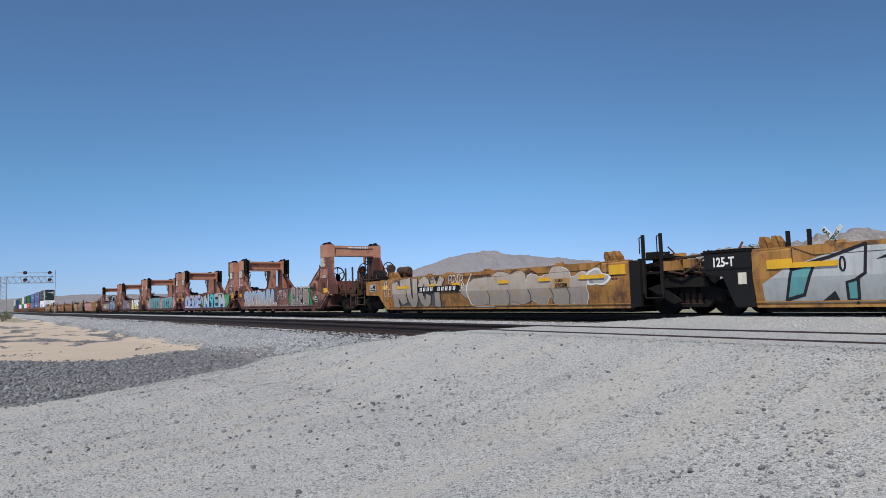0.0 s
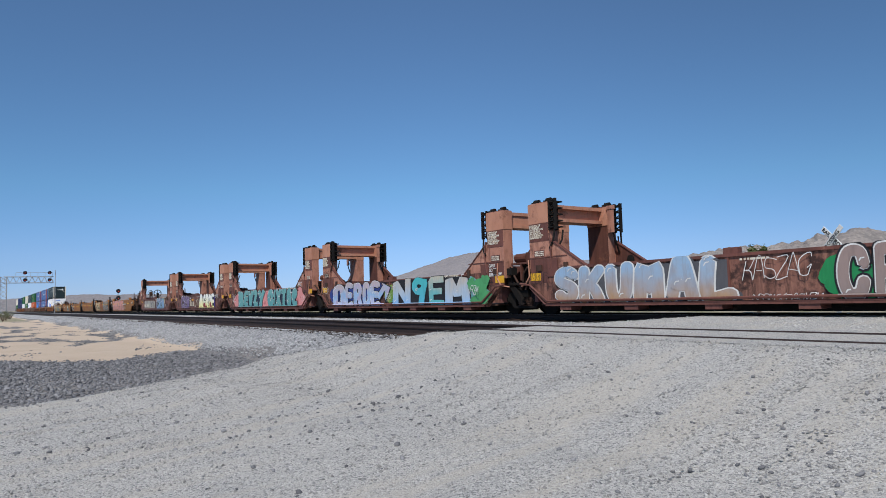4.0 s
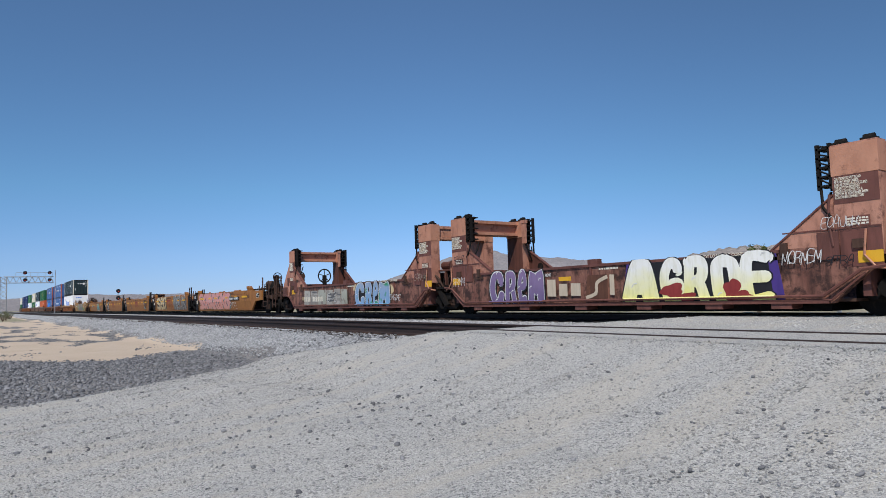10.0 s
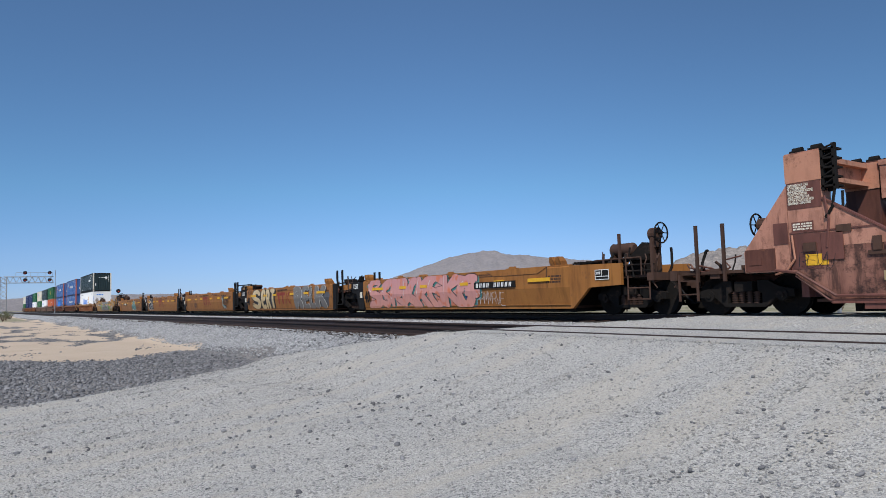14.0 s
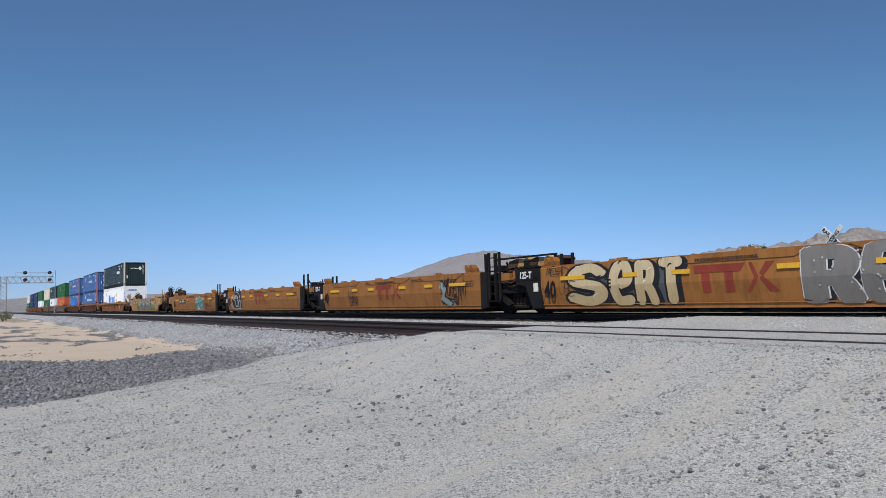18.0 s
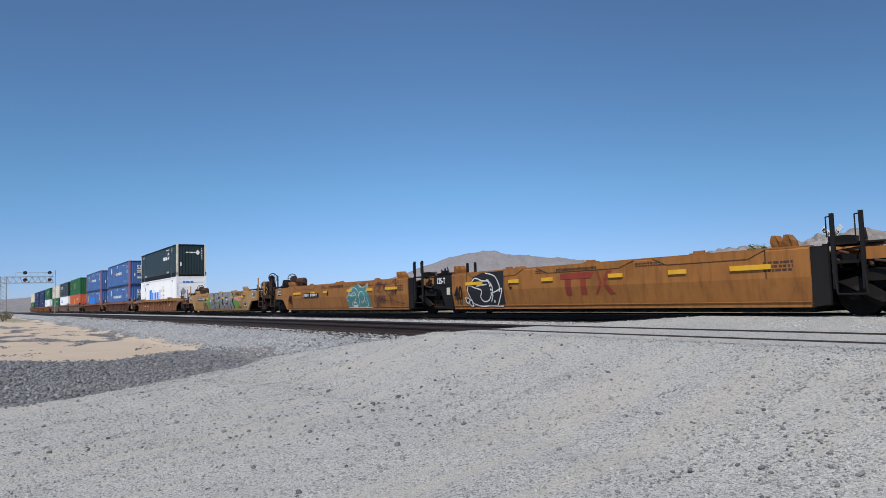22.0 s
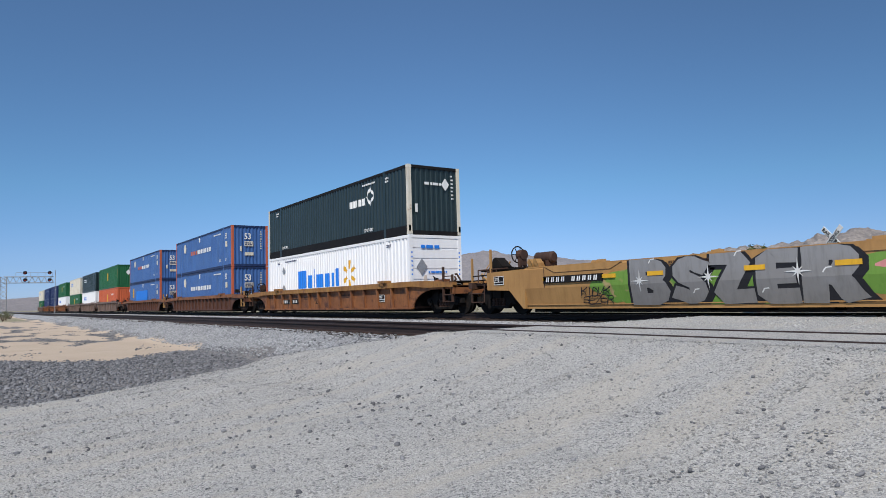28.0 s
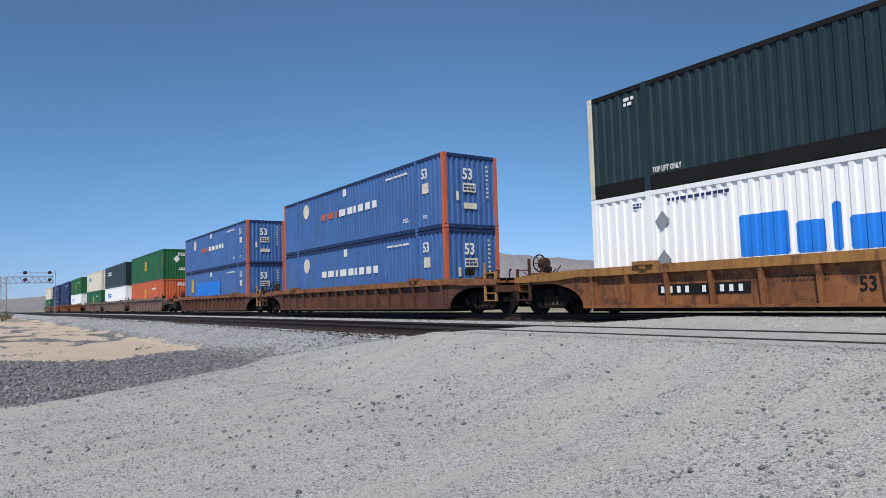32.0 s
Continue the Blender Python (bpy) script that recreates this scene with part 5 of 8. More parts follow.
def ribbed_well(x, label, material, ribs, posts=None, half=8.4, over=11.3, coup=11.75, top=1.3, chord=None):
    """A stand-alone well car with ribbed sides under a heavy top chord."""
    car = thing("ribbed_well_car", label, "rail car", "ribbed well cars")
    for s in (-1, 1):
        side = part("side", box(fresh(), -half, half, *sorted((s * 1.33, s * 1.37)), 0.22, top - 0.1), material, car)
        bm = box(fresh(), -half, half, *sorted((s * 1.32, s * 1.5)), top - 0.16, top - 0.003)
        box(bm, -half, half, *sorted((s * 1.5, s * 1.53)), top - 0.22, top)
        for sgn in (-1, 1):
            pts = [(sgn * half, top), (sgn * half, top - 0.2), (sgn * (half + 1.1), top - 0.28), (sgn * over, top - 0.3), (sgn * over, top - 0.12), (sgn * (half + 1.0), top - 0.02)]
            prism(bm, pts, *sorted((s * 1.32, s * 1.52)))
        part("top_chord", bm, chord or material, side)
        bm = box(fresh(), -half, half, *sorted((s * 1.3, s * 1.5)), 0.2, 0.27)
        part("side_sill", bm, material, side)
        for k in range(ribs):
            xx = -half + 0.35 + (2 * half - 0.7) * k / (ribs - 1)
            bm = prism(fresh(), [(s * 1.37, 0.27), (s * 1.45, 0.27), (s * 1.52, top - 0.2), (s * 1.37, top - 0.2)], xx - 0.05, xx + 0.05, axis="x")
            part("rib", bm, material, side)
        for sgn in (-1, 1):
            # arch over the truck
            arc = [(sgn * (half + 0.05 + 1.5 * (1 - math.cos(a))), 0.24 + 0.7 * math.sin(a)) for a in (math.pi / 2 * i / 7 for i in range(8))]
            pts = [(sgn * (half - 0.5), 0.22), *arc, (sgn * over, 0.94), (sgn * over, top - 0.25), (sgn * (half - 0.5), top - 0.18)]
            part("end_side", prism(fresh(), pts, *sorted((s * 1.37, s * 1.42))), material, side)
            bm = fresh()
            box(bm, *sorted((sgn * 5.9, sgn * 6.5)), *sorted((s * 1.3, s * 1.62)), top, top + 0.1)
            box(bm, *sorted((sgn * 6.1, sgn * 6.3)), *sorted((s * 1.53, s * 1.6)), top - 0.1, top + 0.06)
            part("container_lock", bm, chord or material, side)
    part("floor", box(fresh(), -half, half, -1.33, 1.33, 0.22, 0.3), RUSTY, car)
    part("underframe", box(fresh(), -half + 0.1, half - 0.1, -1.2, 1.2, 0.1, 0.22), SOOT, car)
    for sgn in (-1, 1):
        part("end_wall", box(fresh(), *sorted((sgn * half, sgn * (half - 0.1))), -1.33, 1.33, 0.3, 1.1), SOOT, car)
        bm = box(fresh(), *sorted((sgn * half, sgn * over)), -1.3, 1.3, 0.98, 1.05)
        box(bm, *sorted((sgn * (over - 0.15), sgn * over)), -1.5, 1.5, 0.75, 1.06)
        part("end_platform", bm, material, car)
        truck(car, sgn * 10.1)
        tangle(car, *sorted((sgn * (half + 1.2), sgn * (over - 0.1))), -1.45, -0.4, 1.02, 1.5, 7, int(x) + sgn)
        coupler(car, sgn * coup, sgn, material)
        post = (posts or RUSTY) if sgn > 0 else RUSTY
        for px in (over - 0.65, over - 0.08):
            part("corner_post", box(fresh(), sgn * px - 0.03, sgn * px + 0.03, -1.5, -1.42, 0.45, 1.75 if px < over - 0.2 else 1.45), post, car)
        bm = fresh()
        for z in (0.47, 0.72, 1.1, 1.4):
            rod(bm, (sgn * (over - 0.65), -1.47, z), (sgn * (over - 0.08), -1.47, z), 0.018, 6)
        part("step", bm, post, car)
        bm = box(fresh(), *sorted((sgn * (half + 0.8), sgn * (over - 0.2))), -1.3, -0.4, 1.16, 1.2)
        for k in range(8):
            xx = sgn * (half + 0.9 + k * 0.26)
            box(bm, xx - 0.03, xx + 0.03, -1.32, -0.4, 1.19, 1.23)
        tagged(part("walkway", bm, SOOT, car), kind="stuff")
        bm = box(fresh(), *sorted((sgn * (half + 1.9), sgn * (half + 2.3))), -1.46, -1.2, 1.05, 1.3)
        rod(bm, (sgn * (half + 1.6), -1.35, 1.18), (sgn * (half + 1.9), -1.35, 1.18), 0.13, 12)
        part("brake_cylinder", bm, material, car)
    brake_gear(car, -(over - 0.6), -1, material, 1.85, tank=False)
    return ride(car, x)


# ---- containers ----
def corrugated(bm, a0, a1, z0, z1, face, depth, pitch, axis, sgn):
    """A corrugated wall along x (axis y) or along y (axis x)."""
    n = max(2, round((a1 - a0) / pitch))
    p = (a1 - a0) / n
    pts = []
    for k in range(n):
        s = a0 + k * p
        pts += [(s, 0), (s + p * 0.36, 0), (s + p * 0.5, -depth), (s + p * 0.86, -depth)]
    pts.append((a1, 0))
    rows = []
    for z in (z0, z1):
        rows.append([bm.verts.new((a, face + sgn * d, z) if axis == "y" else (face + sgn * d, a, z)) for a, d in pts])
    for i in range(len(pts) - 1):
        bm.faces.new((rows[0][i], rows[0][i + 1], rows[1][i + 1], rows[1][i]))


def container(x_front, level, label, skin, post, rail=None, sill=0.16, pitch=0.29, length=16.15, end="corrugated", high=2.896, name="container", bands=True):
    """A 53-foot box. x_front: its forward end along the train; level 0 sits in the well, 1 on the one below."""
    rail = rail or skin
    c = thing(name, label, "container", "shipping containers")
    L, W, H = length, 1.295, high - 0.028
    bay = min(6.1, L / 2 - 0.2)
    for s in (-1, 1):
        bm = fresh()
        edges = [(-L + 0.16, -L / 2 - bay - 0.09), (-L / 2 - bay + 0.09, -L / 2 + bay - 0.09), (-L / 2 + bay + 0.09, -0.16)]
        for a, b in edges:
            corrugated(bm, a, b, sill - 0.01, H - 0.11, s * (W - 0.012), 0.045, pitch, "y", s)
        part("side_wall", bm, skin, c)
        bm = box(fresh(), -L, 0, *sorted((s * (W - 0.1), s * W)), 0.0, sill)
        part("bottom_rail", bm, rail, c)
        bm = box(fresh(), -L, 0, *sorted((s * (W - 0.08), s * W)), H - 0.12, H)
        part("top_rail", bm, rail, c)
        for cx in (-L / 2 - bay, -L / 2 + bay):
            part("lifting_post", box(fresh(), cx - 0.09, cx + 0.09, *sorted((s * (W - 0.09), s * (W + 0.003))), 0.0, H + 0.012), skin, c)
        for cx in (-0.08, -L + 0.08):
            p = part("corner_post", box(fresh(), cx - 0.08, cx + 0.08, *sorted((s * (W - 0.16), s * (W + 0.002))), 0.0, H + 0.004), post, c)
            for z0, z1 in ((-0.002, 0.12), (H - 0.12, H + 0.008)):
                part("corner_casting", box(fresh(), cx - 0.085, cx + 0.085, *sorted((s * (W - 0.17), s * (W + 0.006))), z0, z1), post, p)
    part("roof", box(fresh(), -L + 0.02, -0.02, -W + 0.04, W - 0.04, H - 0.06, H - 0.02), skin, c)
    part("base", box(fresh(), -L + 0.02, -0.02, -W + 0.1, W - 0.1, 0.03, 0.14), SOOT, c)
    for face, sgn in ((-0.03, 1), (-L + 0.03, -1)):
        bm = fresh()
        if end == "corrugated" or sgn < 0:
            corrugated(bm, -W + 0.16, W - 0.16, 0.14, H - 0.12, face, 0.04, 0.26, "x", sgn)
        else:
            for k in range(6):
                z = 0.2 + k * 0.43
                box(bm, face - 0.02, face + 0.01, -W + 0.16, W - 0.16, z, z + 0.37)
            box(bm, face - 0.04, face - 0.015, -W + 0.16, W - 0.16, 0.14, H - 0.12)
        part("end_wall", bm, skin, c)
        bm = box(fresh(), *sorted((face - 0.05, face + sgn * 0.03)), -W + 0.16, W - 0.16, 0.0, 0.15)
        part("end_sill", bm, rail, c)
        bm = box(fresh(), *sorted((face - 0.05, face + sgn * 0.03)), -W + 0.16, W - 0.16, H - 0.12, H)
        part("end_header", bm, rail, c)
    c.matrix_basis = pose(x_front + RUN[0], TRAIN_Y, 0.355 + level * 2.9)
    MOVING.append((c, x_front, 0.355 + level * 2.9))
    return c


# ---- spray paint and lettering ----
def skin_y(z, flat):
    """How far out the side of a car lies at a height."""
    return flat if flat < -1.51 or z >= 0.82 else flat + (0.82 - z) * 0.2018


def lay(name, bm, mats, car, flat, label=""):
    """Bends flat paint, drawn in x and z with y as its depth, on to the side of a car."""
    if flat > -1.51:
        bmesh.ops.bisect_plane(bm, geom=[*bm.verts, *bm.edges, *bm.faces], plane_co=(0, 0, 0.82), plane_no=(0, 0, 1))
    for v in bm.verts:
        v.co.y += skin_y(v.co.z, flat)
    me = bpy.data.meshes.new(name)
    bm.to_mesh(me)
    bm.free()
    for m in mats:
        me.materials.append(m)
    ob = new(name, me)
    ob.parent = car
    if label:
        tagged(ob, label)
    return ob


def ribbon(bm, pts, w0, w1, deep, slot, soft=True, wide=1.0):
    """A fat brushed band along a curve, from width w0 to w1, with round ends."""
    n = len(pts)
    lo, hi, dirs, first = [], [], [], deep
    for i, (x, z) in enumerate(pts):
        ax, az = pts[max(i - 1, 0)]
        bx, bz = pts[min(i + 1, n - 1)]
        d = math.hypot(bx - ax, bz - az) or 1e-6
        dx, dz = (bx - ax) / d, (bz - az) / d
        w = w0 + (w1 - w0) * i / (n - 1)
        dirs.append((dx, dz, w))
        deep += 0.00005
        lo.append(bm.verts.new((x - dz * w * wide, -deep, min(1.45, max(0.27, z + dx * w)))))
        hi.append(bm.verts.new((x + dz * w * wide, -deep, min(1.45, max(0.27, z - dx * w)))))
    for i in range(n - 1):
        bm.faces.new((lo[i], hi[i], hi[i + 1], lo[i + 1])).material_index = slot
    for k, sg, a, b in ((n - 1, 1, hi[-1], lo[-1]), (0, -1, lo[0], hi[0])):
        dx, dz, w = dirs[k]
        if not soft:
            x, z = pts[k]
            sq = [bm.verts.new((v.co.x + sg * dx * w * wide * 0.95, v.co.y, min(1.45, max(0.27, v.co.z + sg * dz * w * 0.95)))) for v in (a, b)]
            bm.faces.new((a, sq[0], sq[1], b)).material_index = slot
            continue
        x, z = pts[k]
        deep = first if k == 0 else deep
        tip = [bm.verts.new((x + sg * (dx * math.cos(q) - sg * dz * math.sin(q) * -1) * w * wide, -deep, min(1.45, max(0.27, z + sg * (dz * math.cos(q) + sg * dx * math.sin(q) * -1) * w)))) for q in (1.0, 0.35, -0.35, -1.0)]
        bm.faces.new((a, *tip, b)).material_index = slot


FORMS = (
    (((0.15, 0.0), (0.1, 0.5), (0.2, 1.0)), ((0.15, 0.95), (0.6, 1.0), (0.85, 0.75), (0.6, 0.5), (0.3, 0.45)), ((0.45, 0.45), (0.95, 0.0))),
    (((0.9, 0.9), (0.5, 1.0), (0.15, 0.7), (0.15, 0.3), (0.5, 0.02), (0.95, 0.15)), ((0.55, 0.45), (1.0, 0.5))),
    (((0.1, 0.05), (0.2, 0.95)), ((0.25, 0.5), (0.55, 0.65), (0.95, 1.05)), ((0.3, 0.5), (0.6, 0.3), (1.05, -0.05))),
    (((0.9, 0.95), (0.35, 0.95), (0.15, 0.72), (0.5, 0.52), (0.85, 0.35), (0.7, 0.08), (0.1, 0.05)),),
    (((0.5, 0.95), (0.15, 0.75), (0.12, 0.3), (0.45, 0.05), (0.8, 0.25), (0.85, 0.7), (0.55, 0.97)),),
    (((0.1, 0.0), (0.3, 0.95), (0.55, 0.4), (0.8, 0.98), (0.95, 0.05)),),
    (((0.0, 0.95), (0.5, 0.9), (1.05, 1.0)), ((0.5, 0.9), (0.42, 0.45), (0.55, 0.0))),
)


def smooth_line(pts, k=5):
    """A rounder curve through a few points."""
    out = []
    for i in range(len(pts) - 1):
        p0, p1, p2, p3 = pts[max(i - 1, 0)], pts[i], pts[i + 1], pts[min(i + 2, len(pts) - 1)]
        for j in range(k):
            u = j / k
            out.append(tuple(0.5 * (2 * p1[c] + (p2[c] - p0[c]) * u + (2 * p0[c] - 5 * p1[c] + 4 * p2[c] - p3[c]) * u * u
                                    + (3 * p1[c] - p0[c] - 3 * p2[c] + p3[c]) * u ** 3) for c in (0, 1)))
    return out + [pts[-1]]


def wild(car, count, x0, x1, z0, z1, fill, line, flat=-1.5, seed=1, fat=0.1, edge=0.03, drop=None, label="", base=0.008):
    """Tangled sprayed bands that spell nothing: fat curves with an outline, arrows and a shade."""
    rnd = random.Random(seed)
    cell = (x1 - x0) / count
    for i in range(count):
        bm = fresh()
        form = FORMS[rnd.randrange(len(FORMS))]
        slant = rnd.uniform(-0.15, 0.25)
        lines = []
        for pts in form:
            q = [(x0 + (i + 0.08 + 0.84 * (1.25 * u - 0.12 + rnd.uniform(-0.12, 0.12) + slant * (v - 0.5))) * cell, z0 + 0.08 + (z1 - z0 - 0.16) * (v + rnd.uniform(-0.12, 0.12))) for u, v in pts]
            lines.append((smooth_line(q), fat * rnd.uniform(0.8, 1.3), fat * rnd.uniform(0.7, 1.5)))
        if rnd.random() < 0.6:
            u = x0 + (i + rnd.uniform(0.2, 0.8)) * cell
            lines.append((smooth_line([(u - 0.5 * cell, z0 + rnd.uniform(0.2, 0.9) * (z1 - z0)), (u, z0 + rnd.uniform(0.1, 0.9) * (z1 - z0)), (u + 0.55 * cell, z0 + rnd.uniform(0.3, 1.0) * (z1 - z0))]), fat * 0.7, fat * 0.3))
        for k, (q, a, b) in enumerate(lines):
            if drop:
                ribbon(bm, [(x + 0.07, z - 0.05) for x, z in q], a + edge, b + edge, base - 0.003 + 0.0003 * (i * 3 + k), 2)
            ribbon(bm, q, a + edge, b + edge, base + 0.002 + 0.0003 * (i * 3 + k), 1)
            ribbon(bm, q, a, b, base + 0.0115 + 0.0003 * (i * 3 + k), 0)
            if k == 0:
                m = len(q) // 3
                stroke(bm, [(x - a * 0.4, z + a * 0.3) for x, z in q[m:m + 4]], 0.011, base + 0.023 + 0.0003 * i, 3 if drop else 2)
        lay("graffiti_shape", bm, [fill, line] + ([drop] if drop else []) + [CHALK], car, flat, label)


def blot(bm, cx, cz, rx, rz, seed, deep, slot=0, n=26, wob=0.16):
    """A rounded uneven patch."""
    rnd = random.Random(seed)
    ph = [rnd.uniform(0, 6.28) for _ in range(4)]
    vs = []
    for i in range(n):
        a = 2 * math.pi * i / n
        k = 1 + wob * (math.sin(2 * a + ph[0]) * 0.6 + math.sin(3 * a + ph[1]) + 0.6 * math.sin(5 * a + ph[2]))
        vs.append(bm.verts.new((cx + rx * k * math.cos(a), -deep, min(1.44, max(0.27, cz + rz * k * math.sin(a))))))
    bm.faces.new(vs).material_index = slot


def patch(bm, pts, deep, slot=0):
    bm.faces.new([bm.verts.new((x, -deep, z)) for x, z in pts]).material_index = slot


def stroke(bm, pts, w, deep, slot=0):
    """A brushed line through points of x and z."""
    for i, ((ax, az), (bx, bz)) in enumerate(zip(pts, pts[1:])):
        d = math.hypot(bx - ax, bz - az) or 1e-6
        nx, nz, ex, ez = -(bz - az) / d * w, (bx - ax) / d * w, (bx - ax) / d * w * 0.6, (bz - az) / d * w * 0.6
        patch(bm, [(ax + nx - ex, az + nz - ez), (ax - nx - ex, az - nz - ez), (bx - nx + ex, bz - nz + ez), (bx + nx + ex, bz + nz + ez)], deep + 0.0003 * (i % 7), slot)


def curl(cx, cz, rx, rz, a0, a1, n=10):
    return [(cx + rx * math.cos(radians(a0 + (a1 - a0) * i / n)), cz + rz * math.sin(radians(a0 + (a1 - a0) * i / n))) for i in range(n + 1)]


SKEL = {
    "A": (((0, 0), (0.35, 1), (0.65, 1), (1, 0)), ((0.2, 0.32), (0.8, 0.32))),
    "B": (((0, 0), (0, 1)), ((0, 1), (0.75, 1), (0.9, 0.78), (0.7, 0.54), (0.1, 0.52)), ((0.6, 0.53), (1, 0.3), (0.85, 0.0), (0, 0))),
    "C": (((1, 0.72), (0.85, 1), (0.3, 1), (0, 0.7), (0, 0.3), (0.3, 0), (0.8, 0), (1, 0.25)),),
    "E": (((1, 1), (0, 1), (0, 0), (1, 0)), ((0, 0.5), (0.85, 0.5))),
    "e": (((0.35, 0.5), (1, 0.62), (0.85, 1), (0.35, 1), (0, 0.72), (0, 0.3), (0.3, 0), (1, 0)),),
    "G": (((1, 0.8), (0.8, 1), (0.3, 1), (0, 0.7), (0, 0.3), (0.3, 0), (0.8, 0), (1, 0.2), (1, 0.42), (0.6, 0.42)),),
    "I": (((0.5, 0), (0.5, 1)),),
    "K": (((0, 0), (0, 1)), ((0, 0.45), (0.4, 0.55), (1, 1)), ((0.3, 0.55), (0.7, 0.35), (1, 0))),
    "L": (((0.1, 1), (0, 0), (1, 0.02)),),
    "M": (((0, 0), (0.1, 1), (0.5, 0.3), (0.9, 1), (1, 0)),),
    "N": (((0, 0), (0.05, 1), (0.95, 0), (1, 1)),),
    "O": (((0.5, 1), (0.1, 0.9), (0, 0.5), (0.1, 0.1), (0.5, 0), (0.9, 0.1), (1, 0.5), (0.9, 0.9), (0.5, 1)),),
    "P": (((0, 0), (0, 1)), ((0, 1), (0.8, 1), (1, 0.75), (0.8, 0.45), (0.1, 0.45))),
    "Q": (((0.9, 0.9), (0.3, 1), (0, 0.75), (0.3, 0.5), (0.8, 0.6), (0.95, 1), (0.75, 0.5), (0.6, 0))),
    "R": (((0, 0), (0.02, 1)), ((0, 1), (0.7, 1), (0.92, 0.76), (0.7, 0.5), (0.15, 0.48)), ((0.4, 0.48), (0.75, 0.35), (1, 0))),
    "S": (((1, 0.85), (0.6, 1), (0.1, 0.9), (0.1, 0.62), (0.9, 0.42), (0.95, 0.12), (0.5, 0), (0, 0.12)),),
    "T": (((0, 1), (1, 1)), ((0.5, 1), (0.5, 0))),
    "U": (((0, 1), (0.05, 0.25), (0.35, 0), (0.7, 0.02), (0.95, 0.3), (1, 1)),),
    "X": (((0, 0), (1, 1)), ((0, 1), (1, 0))),
    "Y": (((0, 1), (0.5, 0.48), (1, 1)), ((0.5, 0.48), (0.42, 0))),
    "Z": (((0, 1), (1, 1), (0, 0), (1, 0)),),
    "D": (((0, 0), (0, 1), (0.6, 1), (1, 0.65), (1, 0.35), (0.6, 0), (0, 0)),),
    "F": (((0, 0), (0, 1), (1, 1)), ((0, 0.52), (0.8, 0.52))),
    "V": (((0, 1), (0.45, 0), (1, 1)),),
}
SKEL["Q"] = (SKEL["Q"],)
# an A painted upside down
SKEL["a"] = (((0, 1), (0.38, 0), (0.62, 0), (1, 1)), ((0.2, 0.68), (0.8, 0.68)))


def bubble(car, text, bounds, z0, z1, fill, line, flat=-1.5, fat=0.135, edge=0.035, shine=0.0, drop=None, soft=True, seed=1, label="", base=0.008, glints=2, pen=0.2):
    """Graffiti letters as fat sprayed strokes: an outline, a light rim, a fill; each letter is a part. bounds: where each one begins, and the end."""
    rnd = random.Random(seed)
    fills = fill if isinstance(fill, (list, tuple)) else [fill] * len(text)
    for i, ch in enumerate(text):
        a, b = bounds[i] + edge * 0.6, bounds[i + 1] - edge * 0.6
        f = max(0.09, min(0.25, (b - a) * pen))
        wide = f / fat
        bm = fresh()
        lift, slant = rnd.uniform(-0.02, 0.02), rnd.uniform(-0.04, 0.08)
        lines = []
        for pts in SKEL[ch]:
            q = [(a + f + (u + slant * (v - 0.5) + rnd.uniform(-0.03, 0.03)) * (b - a - 2 * f), lift + z0 + fat + (v + rnd.uniform(-0.02, 0.02)) * (z1 - z0 - 2 * fat)) for u, v in pts]
            lines.append((smooth_line(q) if soft else stretched(q, fat), fat * rnd.uniform(0.92, 1.08), fat * rnd.uniform(0.95, 1.1)))
        for k, (q, w0, w1) in enumerate(lines):
            up = 0.0012 * k
            if drop:
                ribbon(bm, [(x + 0.09, z - 0.06) for x, z in q], w0 + edge, w1 + edge, base + up, 2, soft, wide)
            ribbon(bm, q, w0 + edge, w1 + edge, base + 0.0055 + up, 1, soft, wide)
            if shine:
                ribbon(bm, q, w0, w1, base + 0.011 + up, 3 if drop else 2, soft, wide)
            ribbon(bm, [(x + shine * 0.45, z - shine * 0.45) for x, z in q], w0 - shine, w1 - shine, base + 0.0165 + up, 0, soft, wide)
        for k in range(glints):
            q = rnd.choice(lines)[0]
            m = rnd.randrange(max(1, len(q) - 2))
            x, z = q[m]
            stroke(bm, [(x - f * 0.5, z + f * 0.2), (x - f * 0.25, z + f * 0.55), (x + f * 0.2, z + f * 0.6)], 0.014, base + 0.0225, 3 if drop else 2)
        lay("graffiti_letter", bm, [fills[i], line] + ([drop] if drop else []) + [CHALK], car, flat, label)


def stretched(pts, by):
    """Straight strokes with their joints squared: the corners are cut short."""
    out = [pts[0]]
    for p, c, n in zip(pts, pts[1:], pts[2:]):
        for q in (p, n):
            d = math.hypot(q[0] - c[0], q[1] - c[1]) or 1e-6
            k = min(0.4, by * 0.35 / d)
            out.append((c[0] + (q[0] - c[0]) * k, c[1] + (q[1] - c[1]) * k))
    return out + [pts[-1]]


def even(x0, x1, n):
    return [x0 + (x1 - x0) * i / n for i in range(n + 1)]


